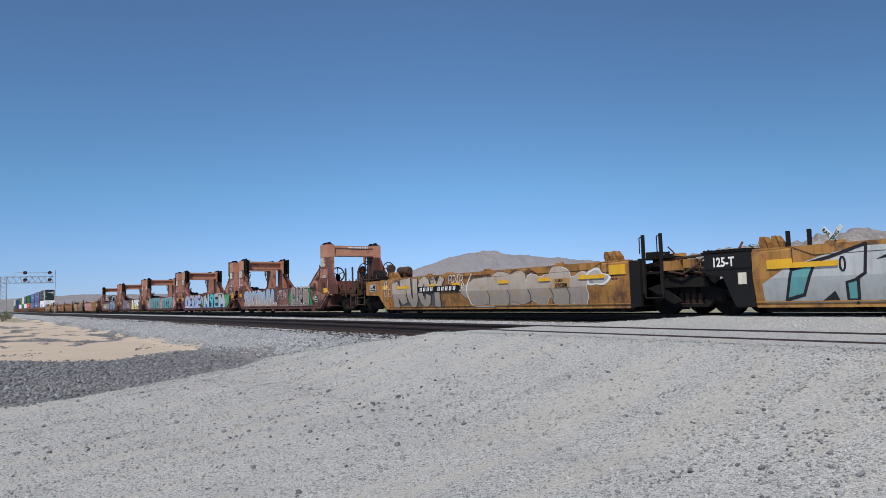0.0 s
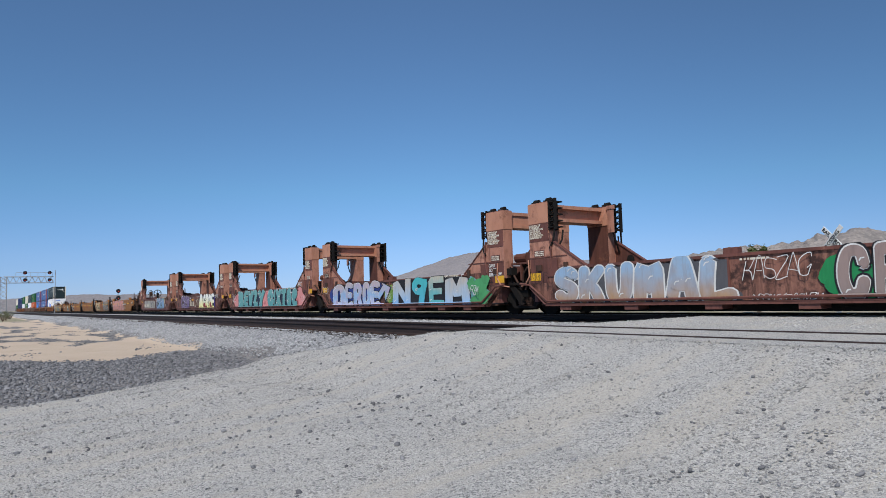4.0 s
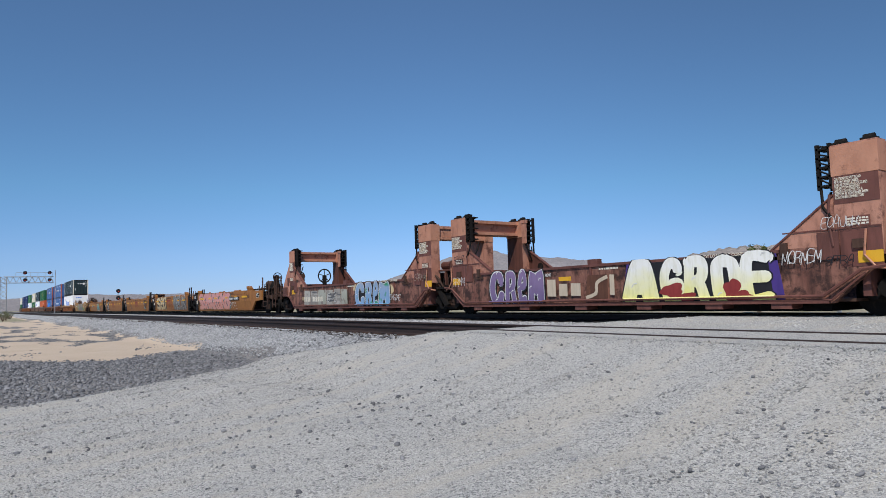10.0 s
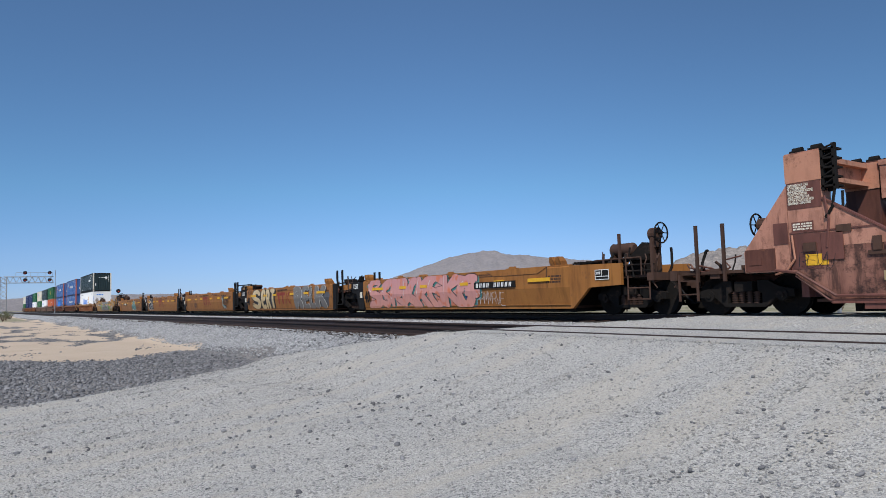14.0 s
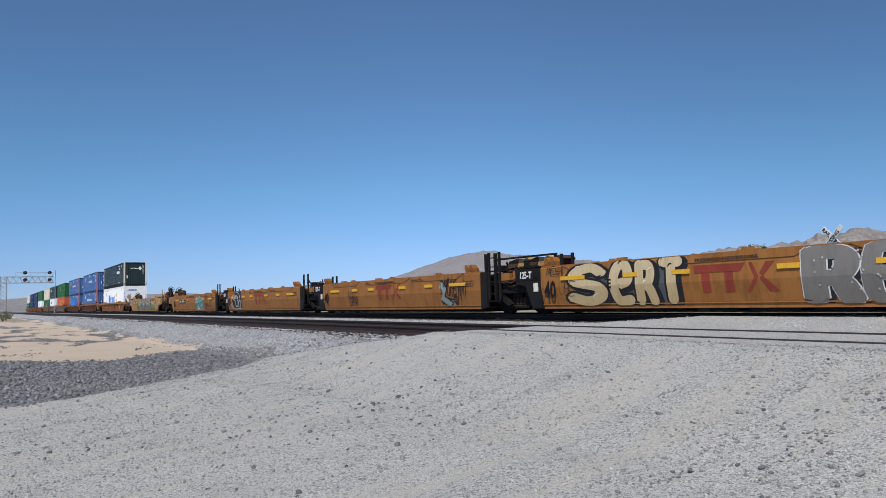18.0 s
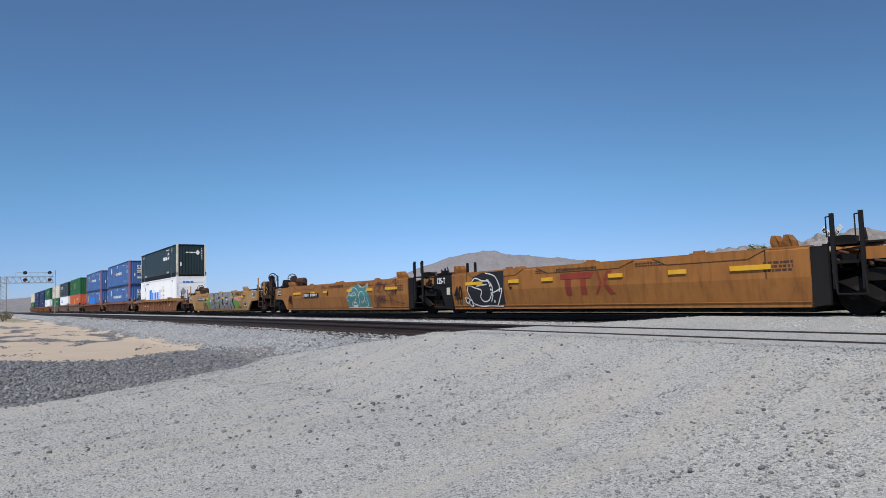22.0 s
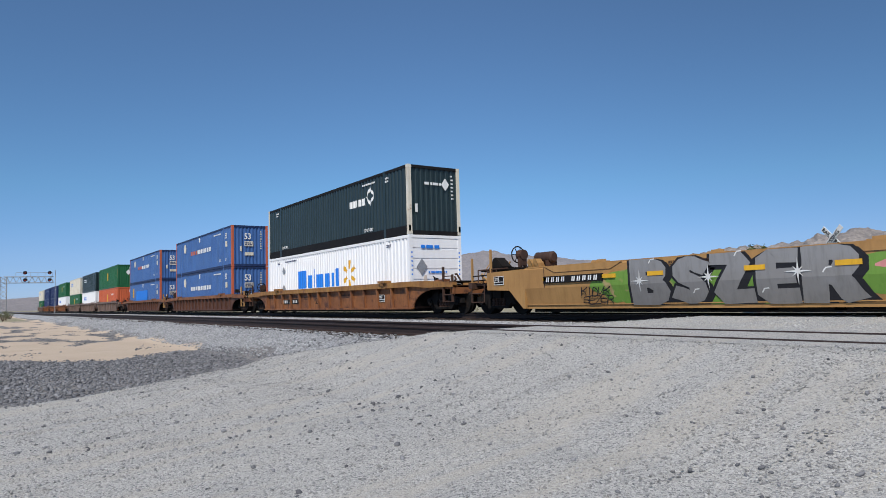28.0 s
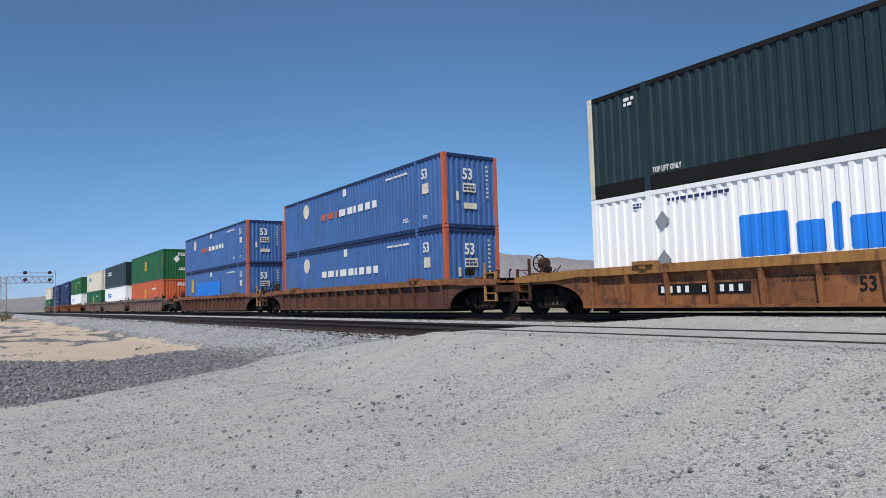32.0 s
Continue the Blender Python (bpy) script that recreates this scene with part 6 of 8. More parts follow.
def tag(car, text, x0, x1, z0, z1, material, seed, w=0.014, flat=-1.5, base=0.034, label=""):
    """A quick hand-drawn tag in thin joined strokes."""
    rnd = random.Random(seed)
    bm = fresh()
    cell = (x1 - x0) / len(text)
    for i, ch in enumerate(text):
        if ch == " ":
            continue
        slant, drop = rnd.uniform(0.1, 0.4), rnd.uniform(-0.12, 0.12)
        for pts in SKEL[ch]:
            q = [(x0 + (i + 0.05 + 0.95 * u + slant * (v - 0.5) + rnd.uniform(-0.1, 0.1)) * cell, z0 + (min(1.1, max(-0.1, v + drop + rnd.uniform(-0.08, 0.08)))) * (z1 - z0)) for u, v in pts]
            stroke(bm, smooth_line(q, 4), w * rnd.uniform(0.55, 0.85), base + 0.0006 * i)
    return lay("graffiti", bm, [material], car, flat, label)


def scribble(car, x0, x1, z0, z1, material, seed, w=0.014, flat=-1.5, loops=9, base=0.034, label=""):
    """A tag whose strokes spell nothing."""
    rnd = random.Random(seed)
    n = max(3, min(loops, round((x1 - x0) / (z1 - z0) * 1.9)))
    return tag(car, "".join(rnd.choice("AEGKMNORSUVZe") for _ in range(n)), x0, x1, z0, z1, material, seed, w, flat, base, label)


def sparkle(car, x, z, size, flat, base=0.04):
    """A sprayed white star: crossed thin rays."""
    bm = fresh()
    for k, (q, r) in enumerate(((0.0, 1.0), (1.57, 1.0), (0.75, 0.5), (2.35, 0.5))):
        patch(bm, [(x - math.cos(q) * size * r, z - math.sin(q) * size * r), (x + math.sin(q) * size * 0.09, z - math.cos(q) * size * 0.09),
                   (x + math.cos(q) * size * r, z + math.sin(q) * size * r), (x - math.sin(q) * size * 0.09, z + math.cos(q) * size * 0.09)], base + 0.0008 * k)
    lay("spray_star", bm, [CHALK], car, flat, "white sprayed star")


def pipe_paint(car, x0, x1, material):
    """The sprayed stretch of the pipes along the foot of a car."""
    for y, z, r in ((-1.6, 0.428, 0.03),):
        part("painted_pipe", rod(fresh(), (x0, y, z), (x1, y, z), r, 8), material, car, "sprayed stretch of the train pipe")


def sheet_of(car, name, mats, draw, flat=-1.5, label=""):
    bm = fresh()
    draw(bm)
    if name == "graffiti_ground":
        # each patch of colour is a part of its own
        for f in list(bm.faces):
            one = fresh()
            one.faces.new([one.verts.new(v.co) for v in f.verts])
            lay(name, one, [mats[f.material_index]], car, flat, label)
        bm.free()
        return None
    return lay(name, bm, mats, car, flat, label)


def plain(name, c, rough=0.55):
    return paint(name, c, tuple(k * 0.85 for k in c), rough=rough, dirt=0.25, scale=1.5)


INK = plain("spray_black", (0.02, 0.02, 0.024))
CHALK = plain("spray_white", (0.72, 0.72, 0.7))
SILVER = spray("spray_silver", (0.34, 0.35, 0.35), (0.48, 0.5, 0.5))
DUSTWHITE = spray("spray_dusty_white", (0.33, 0.28, 0.235), (0.46, 0.385, 0.315), 0.5, 1.3, spot=(0.38, 0.29, 0.19))
TEAL = spray("spray_teal", (0.10, 0.30, 0.31), (0.15, 0.36, 0.35))
AQUA = spray("spray_aqua", (0.1, 0.42, 0.6), (0.07, 0.43, 0.45))
LILAC = spray("spray_lilac", (0.52, 0.52, 0.68), (0.47, 0.4, 0.42), 0.3, 1.3, mid=(0.27, 0.44, 0.66), spot=(0.42, 0.37, 0.5))
SANDBLUE = spray("spray_sand_blue", (0.25, 0.46, 0.72), (0.5, 0.45, 0.38), 0.3, 1.35, mid=(0.42, 0.5, 0.58))
SANDTEAL = spray("spray_sand_teal", (0.05, 0.42, 0.44), (0.52, 0.46, 0.37), 0.3, 1.35, mid=(0.2, 0.44, 0.44))
PINK = spray("spray_pink", (0.68, 0.27, 0.26), (0.6, 0.25, 0.24), spot=(0.5, 0.16, 0.17))
LEMON = spray("spray_lemon_white", (0.78, 0.74, 0.25), (0.8, 0.8, 0.76), 0.35, 1.2)
INDIGO = plain("spray_indigo", (0.07, 0.04, 0.22))
VIOLET = spray("spray_violet", (0.15, 0.11, 0.22), (0.24, 0.17, 0.31))
SKYBLUE = spray("spray_blue", (0.17, 0.34, 0.58), (0.28, 0.36, 0.5), spot=(0.05, 0.28, 0.16))
TAUPE = spray("spray_taupe", (0.25, 0.2, 0.185), (0.3, 0.22, 0.2))
BLOOD = spray("spray_dark_red", (0.22, 0.03, 0.03), (0.3, 0.05, 0.045))
COPPERBLUE = spray("spray_copper_blue", (0.42, 0.26, 0.14), (0.28, 0.42, 0.58))
LIME = spray("spray_lime", (0.14, 0.28, 0.045), (0.17, 0.31, 0.06), spot=(0.4, 0.3, 0.14))
STEELGREY = spray("spray_grey", (0.16, 0.145, 0.13), (0.2, 0.19, 0.18))
BLOCKGREY = spray("spray_block_grey", (0.2, 0.19, 0.18), (0.26, 0.26, 0.265))
BUFF = spray("buffed_grey", (0.34, 0.33, 0.29), (0.42, 0.4, 0.36), spot=(0.24, 0.22, 0.2))
BUFF_CREAM = spray("faded_cream", (0.5, 0.42, 0.32), (0.56, 0.47, 0.36))
BUFF_DARK = spray("buffed_dark", (0.22, 0.2, 0.175), (0.33, 0.31, 0.28), spot=(0.4, 0.38, 0.35))
BUFF_GREEN = spray("buffed_greenish", (0.3, 0.31, 0.25), (0.4, 0.4, 0.35), spot=(0.2, 0.17, 0.15))
SALMONPINK = spray("spray_salmon", (0.64, 0.30, 0.24), (0.55, 0.27, 0.27), spot=(0.62, 0.2, 0.12))
FADETEAL = spray("spray_faded_teal", (0.2, 0.25, 0.235), (0.3, 0.33, 0.3), spot=(0.14, 0.17, 0.16))
VIOLETINK = plain("spray_violet_ink", (0.02, 0.014, 0.035))
LEAFGREEN = plain("spray_leaf_green", (0.08, 0.33, 0.13))
EMERALD = plain("spray_green", (0.02, 0.24, 0.08))
DEEPTEAL = spray("spray_deep_teal", (0.06, 0.2, 0.2), (0.075, 0.24, 0.23))
BONE = spray("spray_bone", (0.50, 0.36, 0.18), (0.6, 0.48, 0.3))
SLATE = plain("spray_slate", (0.10, 0.10, 0.11))
NIGHT = plain("spray_night_blue", (0.022, 0.032, 0.06))
PLUM = plain("spray_plum", (0.055, 0.025, 0.04))
DEEPBLUE = plain("spray_deep_blue", (0.03, 0.06, 0.26))
OX = -1.537


def plate_number(car, x0, x1, z0, z1, seed, white=True):
    """A car's number on a black field, as plain bars."""
    p = part("number_field", box(fresh(), x0, x1, -1.541, -1.5, z0, z1), BLACKPAINT, car)
    bm = fresh()
    h = z1 - z0
    n = 10
    w = (x1 - x0) * 0.9 / n
    for i in range(n):
        if i == 4:
            continue
        a = x0 + (x1 - x0) * 0.05 + i * w
        for q in (0.0, 0.36):
            prism(bm, [(a + w * q, z0 + h * 0.18), (a + w * (q + 0.22), z0 + h * 0.18), (a + w * (q + 0.34), z1 - h * 0.16), (a + w * (q + 0.12), z1 - h * 0.16)], -1.545, -1.541)
    tagged(part("number_bars", bm, WHITE, p), kind="stuff")


def big_mark(car, x0, x1, z0, z1):
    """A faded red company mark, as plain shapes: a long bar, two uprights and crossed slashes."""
    w, h = x1 - x0, z1 - z0

    def shape(label, *polys):
        sheet_of(car, "company_mark", [DULLRED], lambda bm: [patch(bm, [(x0 + a * w, z0 + b * h) for a, b in q], 0.009 + 0.0006 * i) for i, q in enumerate(polys)], label=label)

    shape("faded dull red bar of a company mark", [(0.0, 1.0), (0.0, 0.72), (0.6, 0.72), (0.66, 1.0)])
    for a in (0.1, 0.4):
        shape("faded dull red upright of a company mark", [(a, 0.7), (a, 0.0), (a + 0.11, 0.0), (a + 0.11, 0.7)])
    shape("faded dull red slash of a company mark", [(0.7, 1.0), (0.74, 1.0), (0.81, 0.5), (0.7, 0.0), (0.66, 0.0), (0.76, 0.5)])
    shape("faded dull red slash of a company mark", [(0.9, 1.0), (1.0, 1.0), (0.86, 0.52), (0.82, 0.62)], [(0.82, 0.48), (0.86, 0.52), (1.03, 0.0), (0.92, 0.0)])


def stencil(car, text, x, z, size, material=BLACKPAINT, y=-1.528, squeeze=0.8):
    return words("stencil", text, size, material, car, x, z, y, squeeze=squeeze)


# ---- the train, from its head to its tail ----
lead = yellow_well(214.0, "weathered yellow well car with silver spray painted shapes", sign="125-T", material=YELLOW_OLD)


def draw_lead(bm):
    patch(bm, [(-6.2, 0.28), (-5.0, 0.28), (0, 0.28), (6, 0.28), (6, 1.36), (-4.2, 1.38), (-4.9, 1.24), (-5.7, 1.0), (-6.2, 0.7)], 0.008)
    stroke(bm, [(-5.55, 1.02), (-4.75, 1.2), (-4.05, 1.42)], 0.035, 0.012, 1)
    stroke(bm, [(-4.05, 1.42), (-4.1, 0.85), (-4.45, 0.62), (-4.3, 0.27)], 0.03, 0.0125, 1)
    patch(bm, [(-5.55, 1.0), (-5.0, 1.12), (-5.3, 0.42), (-5.75, 0.3)], 0.012, 1)
    patch(bm, [(-5.5, 0.95), (-5.1, 1.04), (-5.34, 0.48), (-5.66, 0.4)], 0.014, 2)
    patch(bm, [(-4.48, 0.7), (-4.2, 0.78), (-4.25, 0.3), (-4.5, 0.3)], 0.012, 1)
    patch(bm, [(-4.43, 0.66), (-4.27, 0.7), (-4.3, 0.36), (-4.44, 0.36)], 0.014, 2)
    stroke(bm, curl(-4.5, 1.05, 0.05, 0.14, 0, 360), 0.02, 0.013, 1)
    patch(bm, [(-5.0, 0.3), (-4.7, 0.52), (-4.62, 0.3)], 0.012, 1)
    patch(bm, [(-3.9, 1.1), (-3.3, 1.38), (-2.4, 1.3), (-3.2, 1.2)], 0.012, 1)
    patch(bm, [(-3.7, 1.14), (-3.3, 1.32), (-2.9, 1.27), (-3.3, 1.2)], 0.014, 2)
    stroke(bm, [(-3.6, 0.8), (-3.0, 0.9), (-2.5, 0.6), (-2.0, 0.9)], 0.03, 0.012, 1)


sheet_of(lead, "graffiti", [SILVER, INK, TEAL], draw_lead, label="silver and teal spray painted shapes with black lines")
part("warning_plate", box(fresh(), -6.05, -5.5, -1.53, -1.5, 1.02, 1.22), BRIGHT, lead, "yellow warning plate")

second = yellow_well(197.75, "weathered yellow well car with faded white spray paint", left="end", material=YELLOW_OLD)


def draw_second(bm):
    patch(bm, [(-0.62, 0.3), (2.1, 0.3), (2.2, 1.2), (1.2, 1.42), (1.1, 1.2), (-0.4, 1.25), (-0.7, 0.8)], 0.0075, 0)
    stroke(bm, smooth_line([(-0.5, 1.4), (-0.78, 0.95), (-0.7, 0.5), (-0.45, 0.3), (0.6, 0.3)]), 0.03, 0.0125, 1)
    for cx, cz, rx, rz, k in ((-0.2, 0.8, 0.75, 0.52, 1), (0.85, 0.85, 0.9, 0.56, 2), (1.85, 0.82, 0.75, 0.55, 3), (3.0, 0.8, 0.6, 0.5, 4), (3.75, 0.85, 0.62, 0.55, 5), (4.5, 0.72, 0.5, 0.45, 6)):
        blot(bm, cx, cz, rx + 0.025, rz + 0.02, k, 0.008 + k * 0.0003, 1 if k > 3 else 2)
        blot(bm, cx, cz, rx, rz, k, 0.0105 + k * 0.0003, 0)
    for cx in (0.35, 1.4, 2.4, 3.4, 4.1):
        stroke(bm, [(cx, 0.3), (cx + 0.1, 0.6), (cx + 0.02, 0.8)], 0.02, 0.0135, 2)
    blot(bm, 5.3, 1.05, 0.42, 0.24, 9, 0.011, 3)
    blot(bm, 5.3, 1.05, 0.34, 0.18, 9, 0.0125, 4)


sheet_of(second, "graffiti", [DUSTWHITE, CHALK, SLATE, CHALK, BUFF], draw_second, label="faded dusty white bubble shapes in spray paint")
sheet_of(second, "graffiti_ground", [SLATE], lambda bm: patch(bm, [(-5.85, 0.32), (-2.35, 0.32), (-2.6, 0.9), (-3.2, 1.3), (-5.8, 1.38)], 0.005), label="black spray paint ground")
bubble(second, "NUCY", (-5.98, -4.85, -4.0, -3.1, -2.2), 0.29, 1.43, DUSTWHITE, INK, edge=0.025, seed=4, soft=False, label="dusty white spray painted lettering with black shade", glints=0)
tag(second, "AERN", -3.2, -2.4, 1.24, 1.42, INK, 5, 0.014)
plate_number(second, -3.95, -1.2, 0.84, 1.06, 1)
words("stencil", "GW52BM", 0.16, BLACKPAINT, second, 3.66, 0.83, -1.53, squeeze=0.75)
part("stencil_field", box(fresh(), 3.6, 4.24, -1.526, -1.5, 0.82, 1.08), TAN, second, "tan field under stencilled letters")
words("stencil", "IL-2BD-1", 0.12, BLACKPAINT, second, 3.68, 0.98, -1.53, squeeze=0.75)
scribble(second, -6.6, -6.0, 0.7, 1.3, CHALK, 6, 0.012, loops=5)
tag(second, "PONOR", -1.85, -0.95, 1.12, 1.4, CHALK, 3, 0.016)
tag(second, "TCLM", -1.6, -0.9, 0.85, 1.08, CHALK, 8, 0.016)
part("warning_plate", box(fresh(), -6.75, -6.35, -1.53, -1.5, 1.02, 1.2), BRIGHT, second, "yellow warning plate")
part("warning_plate", box(fresh(), 5.75, 6.3, -1.53, -1.5, 1.1, 1.36), BRIGHT, second, "yellow warning plate")

oxide = [oxide_unit(178.6, "rusty oxide red well car with end portals, empty", right="end"),
         oxide_unit(163.2, "rusty red portal well car with blue spray paint"),
         oxide_unit(147.7, "rusty red portal well car with teal spray paint"),
         oxide_unit(132.3, "rusty red portal well car with white and violet spray paint"),
         oxide_unit(116.8, "rusty red portal well car with grey buffed patch", left="end")]
a, b, c, d, e = oxide
bubble(a, "SKUMAL", even(-5.8, 0.05, 6), 0.34, 1.4, COPPERBLUE, CHALK, OX, edge=0.03, seed=11, drop=SLATE, label="blue and copper spray painted lettering")
sheet_of(a, "graffiti_ground", [SLATE], lambda bm: patch(bm, [(-5.6, 0.38), (-0.2, 0.38), (-0.2, 1.3), (-5.6, 1.3)], 0.002), OX, "dark slate spray paint ground")
sheet_of(a, "graffiti_ground", [EMERALD], lambda bm: [blot(bm, x, z, 0.45, 0.42, k, 0.003 + k * 0.0003) for k, (x, z) in enumerate(((2.3, 0.9), (2.5, 0.62), (4.35, 1.0), (4.55, 0.62)))], OX, "green spray paint ground")
bubble(a, "CReM", (2.15, 2.83, 3.33, 3.83, 4.66), 0.33, 1.41, TAUPE, INK, OX, edge=0.045, shine=0.022, seed=12, label="taupe spray painted bubble lettering")
pipe_paint(a, 2.2, 4.6, TAUPE)
scribble(a, 0.2, 1.7, 0.85, 1.3, CHALK, 15, 0.012, OX, 6)
scribble(a, 0.4, 1.9, 0.36, 0.48, CHALK, 16, 0.01, OX, 12)
scribble(a, 5.2, 6.0, 1.78, 1.98, INK, 17, 0.012, -1.53, 5)
bubble(b, "OEROE", (-5.68, -4.32, -3.5, -2.62, -1.85, -1.0), 0.3, 1.4, LILAC, INK, OX, edge=0.03, shine=0.018, seed=21, drop=DEEPBLUE, label="lilac and blue spray painted lettering")
sheet_of(b, "graffiti", [LILAC, INK, CHALK], lambda bm: [stroke(bm, [(-1.15, 0.75), (-0.7, 1.1)], 0.17, 0.012, 1), patch(bm, [(-0.95, 1.4), (-0.02, 1.12), (-0.6, 0.42), (-0.62, 0.95)], 0.014, 1), stroke(bm, [(-1.12, 0.76), (-0.7, 1.08)], 0.13, 0.018, 0), patch(bm, [(-0.85, 1.34), (-0.12, 1.11), (-0.56, 0.58), (-0.56, 1.0)], 0.02, 0)], OX, "lilac sprayed arrow")
pipe_paint(b, -5.6, -0.6, LILAC)
pipe_paint(b, 0.1, 5.5, SANDBLUE)
tag(b, "eSe", 0.02, 0.32, 1.0, 1.16, CHALK, 28, 0.012, OX)
tag(b, "ZOZI", -0.42, -0.02, 0.66, 0.86, CHALK, 29, 0.012, OX)
sheet_of(b, "graffiti_ground", [INK], lambda bm: patch(bm, [(0.35, 0.36), (5.3, 0.36), (4.9, 1.38), (0.5, 1.38)], 0.0065), OX, "black spray paint ground")
bubble(b, "NQEM", (0.1, 1.5, 2.78, 3.82, 5.45), 0.3, 1.42, (SANDBLUE, AQUA, SANDTEAL, SANDBLUE), INK, OX, edge=0.025, seed=22, soft=False, fat=0.12, pen=0.15, label="aqua and sand spray painted lettering")
sheet_of(b, "graffiti_ground", [LEAFGREEN], lambda bm: [blot(bm, x, z, rx, rz, k, 0.006 + k * 0.0004) for k, (x, z, rx, rz) in enumerate(((5.5, 1.12, 0.22, 0.14), (5.95, 0.95, 0.5, 0.33), (6.2, 0.6, 0.38, 0.22), (5.65, 0.5, 0.22, 0.14), (6.3, 1.2, 0.2, 0.16)))], -1.57, "green sprayed figure")
scribble(b, 5.4, 5.95, 0.7, 0.98, CHALK, 27, 0.014, -1.585, 4)
for k, line in enumerate(("CAN I", "GO TO", "SLEEP NOW")):
    words("graffiti_line", line, 0.155, CHALK, b, 6.45, 1.58 - 0.15 * k, -1.522, squeeze=0.8)
sheet_of(b, "graffiti_ground", [DEEPBLUE, TEAL, LIME], lambda bm: [blot(bm, -5.75, 0.9, 0.25, 0.35, 1, 0.002, 0), blot(bm, -3, 1.0, 2.5, 0.3, 2, 0.0023, 0), blot(bm, 3, 0.85, 3.0, 0.5, 3, 0.0026, 1), blot(bm, -0.2, 0.9, 0.5, 0.4, 4, 0.003, 2), blot(bm, 5.4, 0.8, 0.5, 0.5, 5, 0.0034, 1)], OX, "deep blue and teal spray paint ground")
sheet_of(c, "graffiti_ground", [PINK, TEAL], lambda bm: [blot(bm, -5.1, 0.8, 0.5, 0.5, 1, 0.002), blot(bm, 0.4, 0.85, 1.1, 0.5, 2, 0.0023), blot(bm, 5.5, 0.95, 0.75, 0.45, 3, 0.0026), blot(bm, 5.9, 0.6, 0.6, 0.3, 4, 0.003), blot(bm, 2.5, 1.25, 1.0, 0.2, 5, 0.0034)], OX, "spotted pink spray paint ground")
sheet_of(c, "graffiti_ground", [NIGHT, NIGHT], lambda bm: [patch(bm, [(-4.5, 0.42), (-0.1, 0.42), (0.15, 1.38), (-4.6, 1.38)], 0.0045), patch(bm, [(0.95, 0.45), (5.2, 0.42), (5.2, 1.36), (1.0, 1.36)], 0.005, 1)], OX, "night blue spray paint ground")
bubble(c, "BEaZY", (-4.68, -3.55, -2.72, -1.78, -0.9, 0.32), 0.4, 1.43, TEAL, INK, OX, edge=0.022, shine=0.01, seed=31, soft=False, fat=0.145, pen=0.23, label="teal spray painted lettering")
for x, z, k in ((-4.6, 1.2, 0.14), (-0.65, 1.2, 0.2), (-0.55, 0.98, 0.14), (1.72, 1.22, 0.18), (2.75, 0.98, 0.2), (4.55, 1.15, 0.22), (3.8, 0.7, 0.1)):
    sparkle(c, x, z, k, OX)
pipe_paint(c, -4.6, 0.0, TEAL)
pipe_paint(c, 0.0, 0.8, PINK)
pipe_paint(c, 0.8, 5.4, TEAL)
tag(c, "ORALE", 5.45, 6.0, 1.5, 1.66, CHALK, 37, 0.014, -1.53)
tag(c, "BRINNA", -5.85, -5.2, 0.72, 0.88, CHALK, 38, 0.01, -1.53)
bubble(c, "CIXTOe", (0.78, 1.85, 2.15, 3.0, 3.82, 4.58, 5.4), 0.4, 1.42, TEAL, INK, OX, edge=0.022, shine=0.01, seed=32, soft=False, fat=0.145, pen=0.23, label="teal spray painted lettering with dark shade")
scribble(c, -5.9, -5.2, 0.95, 1.25, CHALK, 35, 0.012, OX, 4)
scribble(c, 6.0, 6.7, 0.6, 0.9, CHALK, 36, 0.009, OX, 6)
bubble(d, "CReM", (-4.72, -3.92, -3.3, -2.82, -2.03), 0.33, 1.41, VIOLET, INK, OX, edge=0.045, shine=0.022, seed=41, label="violet spray painted bubble lettering")
pipe_paint(d, -4.7, -2.1, VIOLET)
# a faded company mark, as plain cream shapes
sheet_of(d, "company_mark", [BUFF_CREAM], lambda bm: [*(patch(bm, [(x, 0.56), (x + w, 0.55), (x + w, 0.55 + h), (x, 0.56 + h)], 0.009) for x, w, h in ((-1.94, 0.36, 0.5), (-1.44, 0.34, 0.36), (-0.96, 0.38, 0.36), (0.5, 0.16, 0.55))),
                                                     stroke(bm, smooth_line([(-0.35, 0.5), (0.0, 0.62), (0.05, 0.9), (0.4, 1.05)]), 0.05, 0.012)], OX, "faded cream company mark of plain blocks")
part("paint_patch", box(fresh(), -1.48, -0.99, -1.508, -1.5, 1.0, 1.12), BRIGHT, d, "small ochre paint patch")
words("graffiti_line", "CREME", 0.12, CHALK, d, -2.14, 1.16, -1.508, squeeze=0.9)
sheet_of(d, "mark_ground", [MAROON], lambda bm: patch(bm, [(-0.42, 0.42), (0.42, 0.42), (0.42, 1.12), (-0.3, 1.12)], 0.004), OX, "dark brown paint field")
sheet_of(d, "graffiti_ground", [INDIGO, INK], lambda bm: [patch(bm, [(0.92, 0.36), (5.3, 0.36), (5.15, 1.38), (1.1, 1.34)], 0.003), patch(bm, [(1.15, 0.36), (5.05, 0.36), (4.95, 1.38), (1.4, 1.34)], 0.005, 1)], OX, "violet and black spray paint ground")
bubble(d, "AGROE", (0.92, 2.15, 2.83, 3.56, 4.34, 5.12), 0.29, 1.42, LEMON, INK, OX, edge=0.025, seed=43, label="white and lemon spray painted lettering", glints=1)
pipe_paint(d, 1.0, 5.1, LEMON)
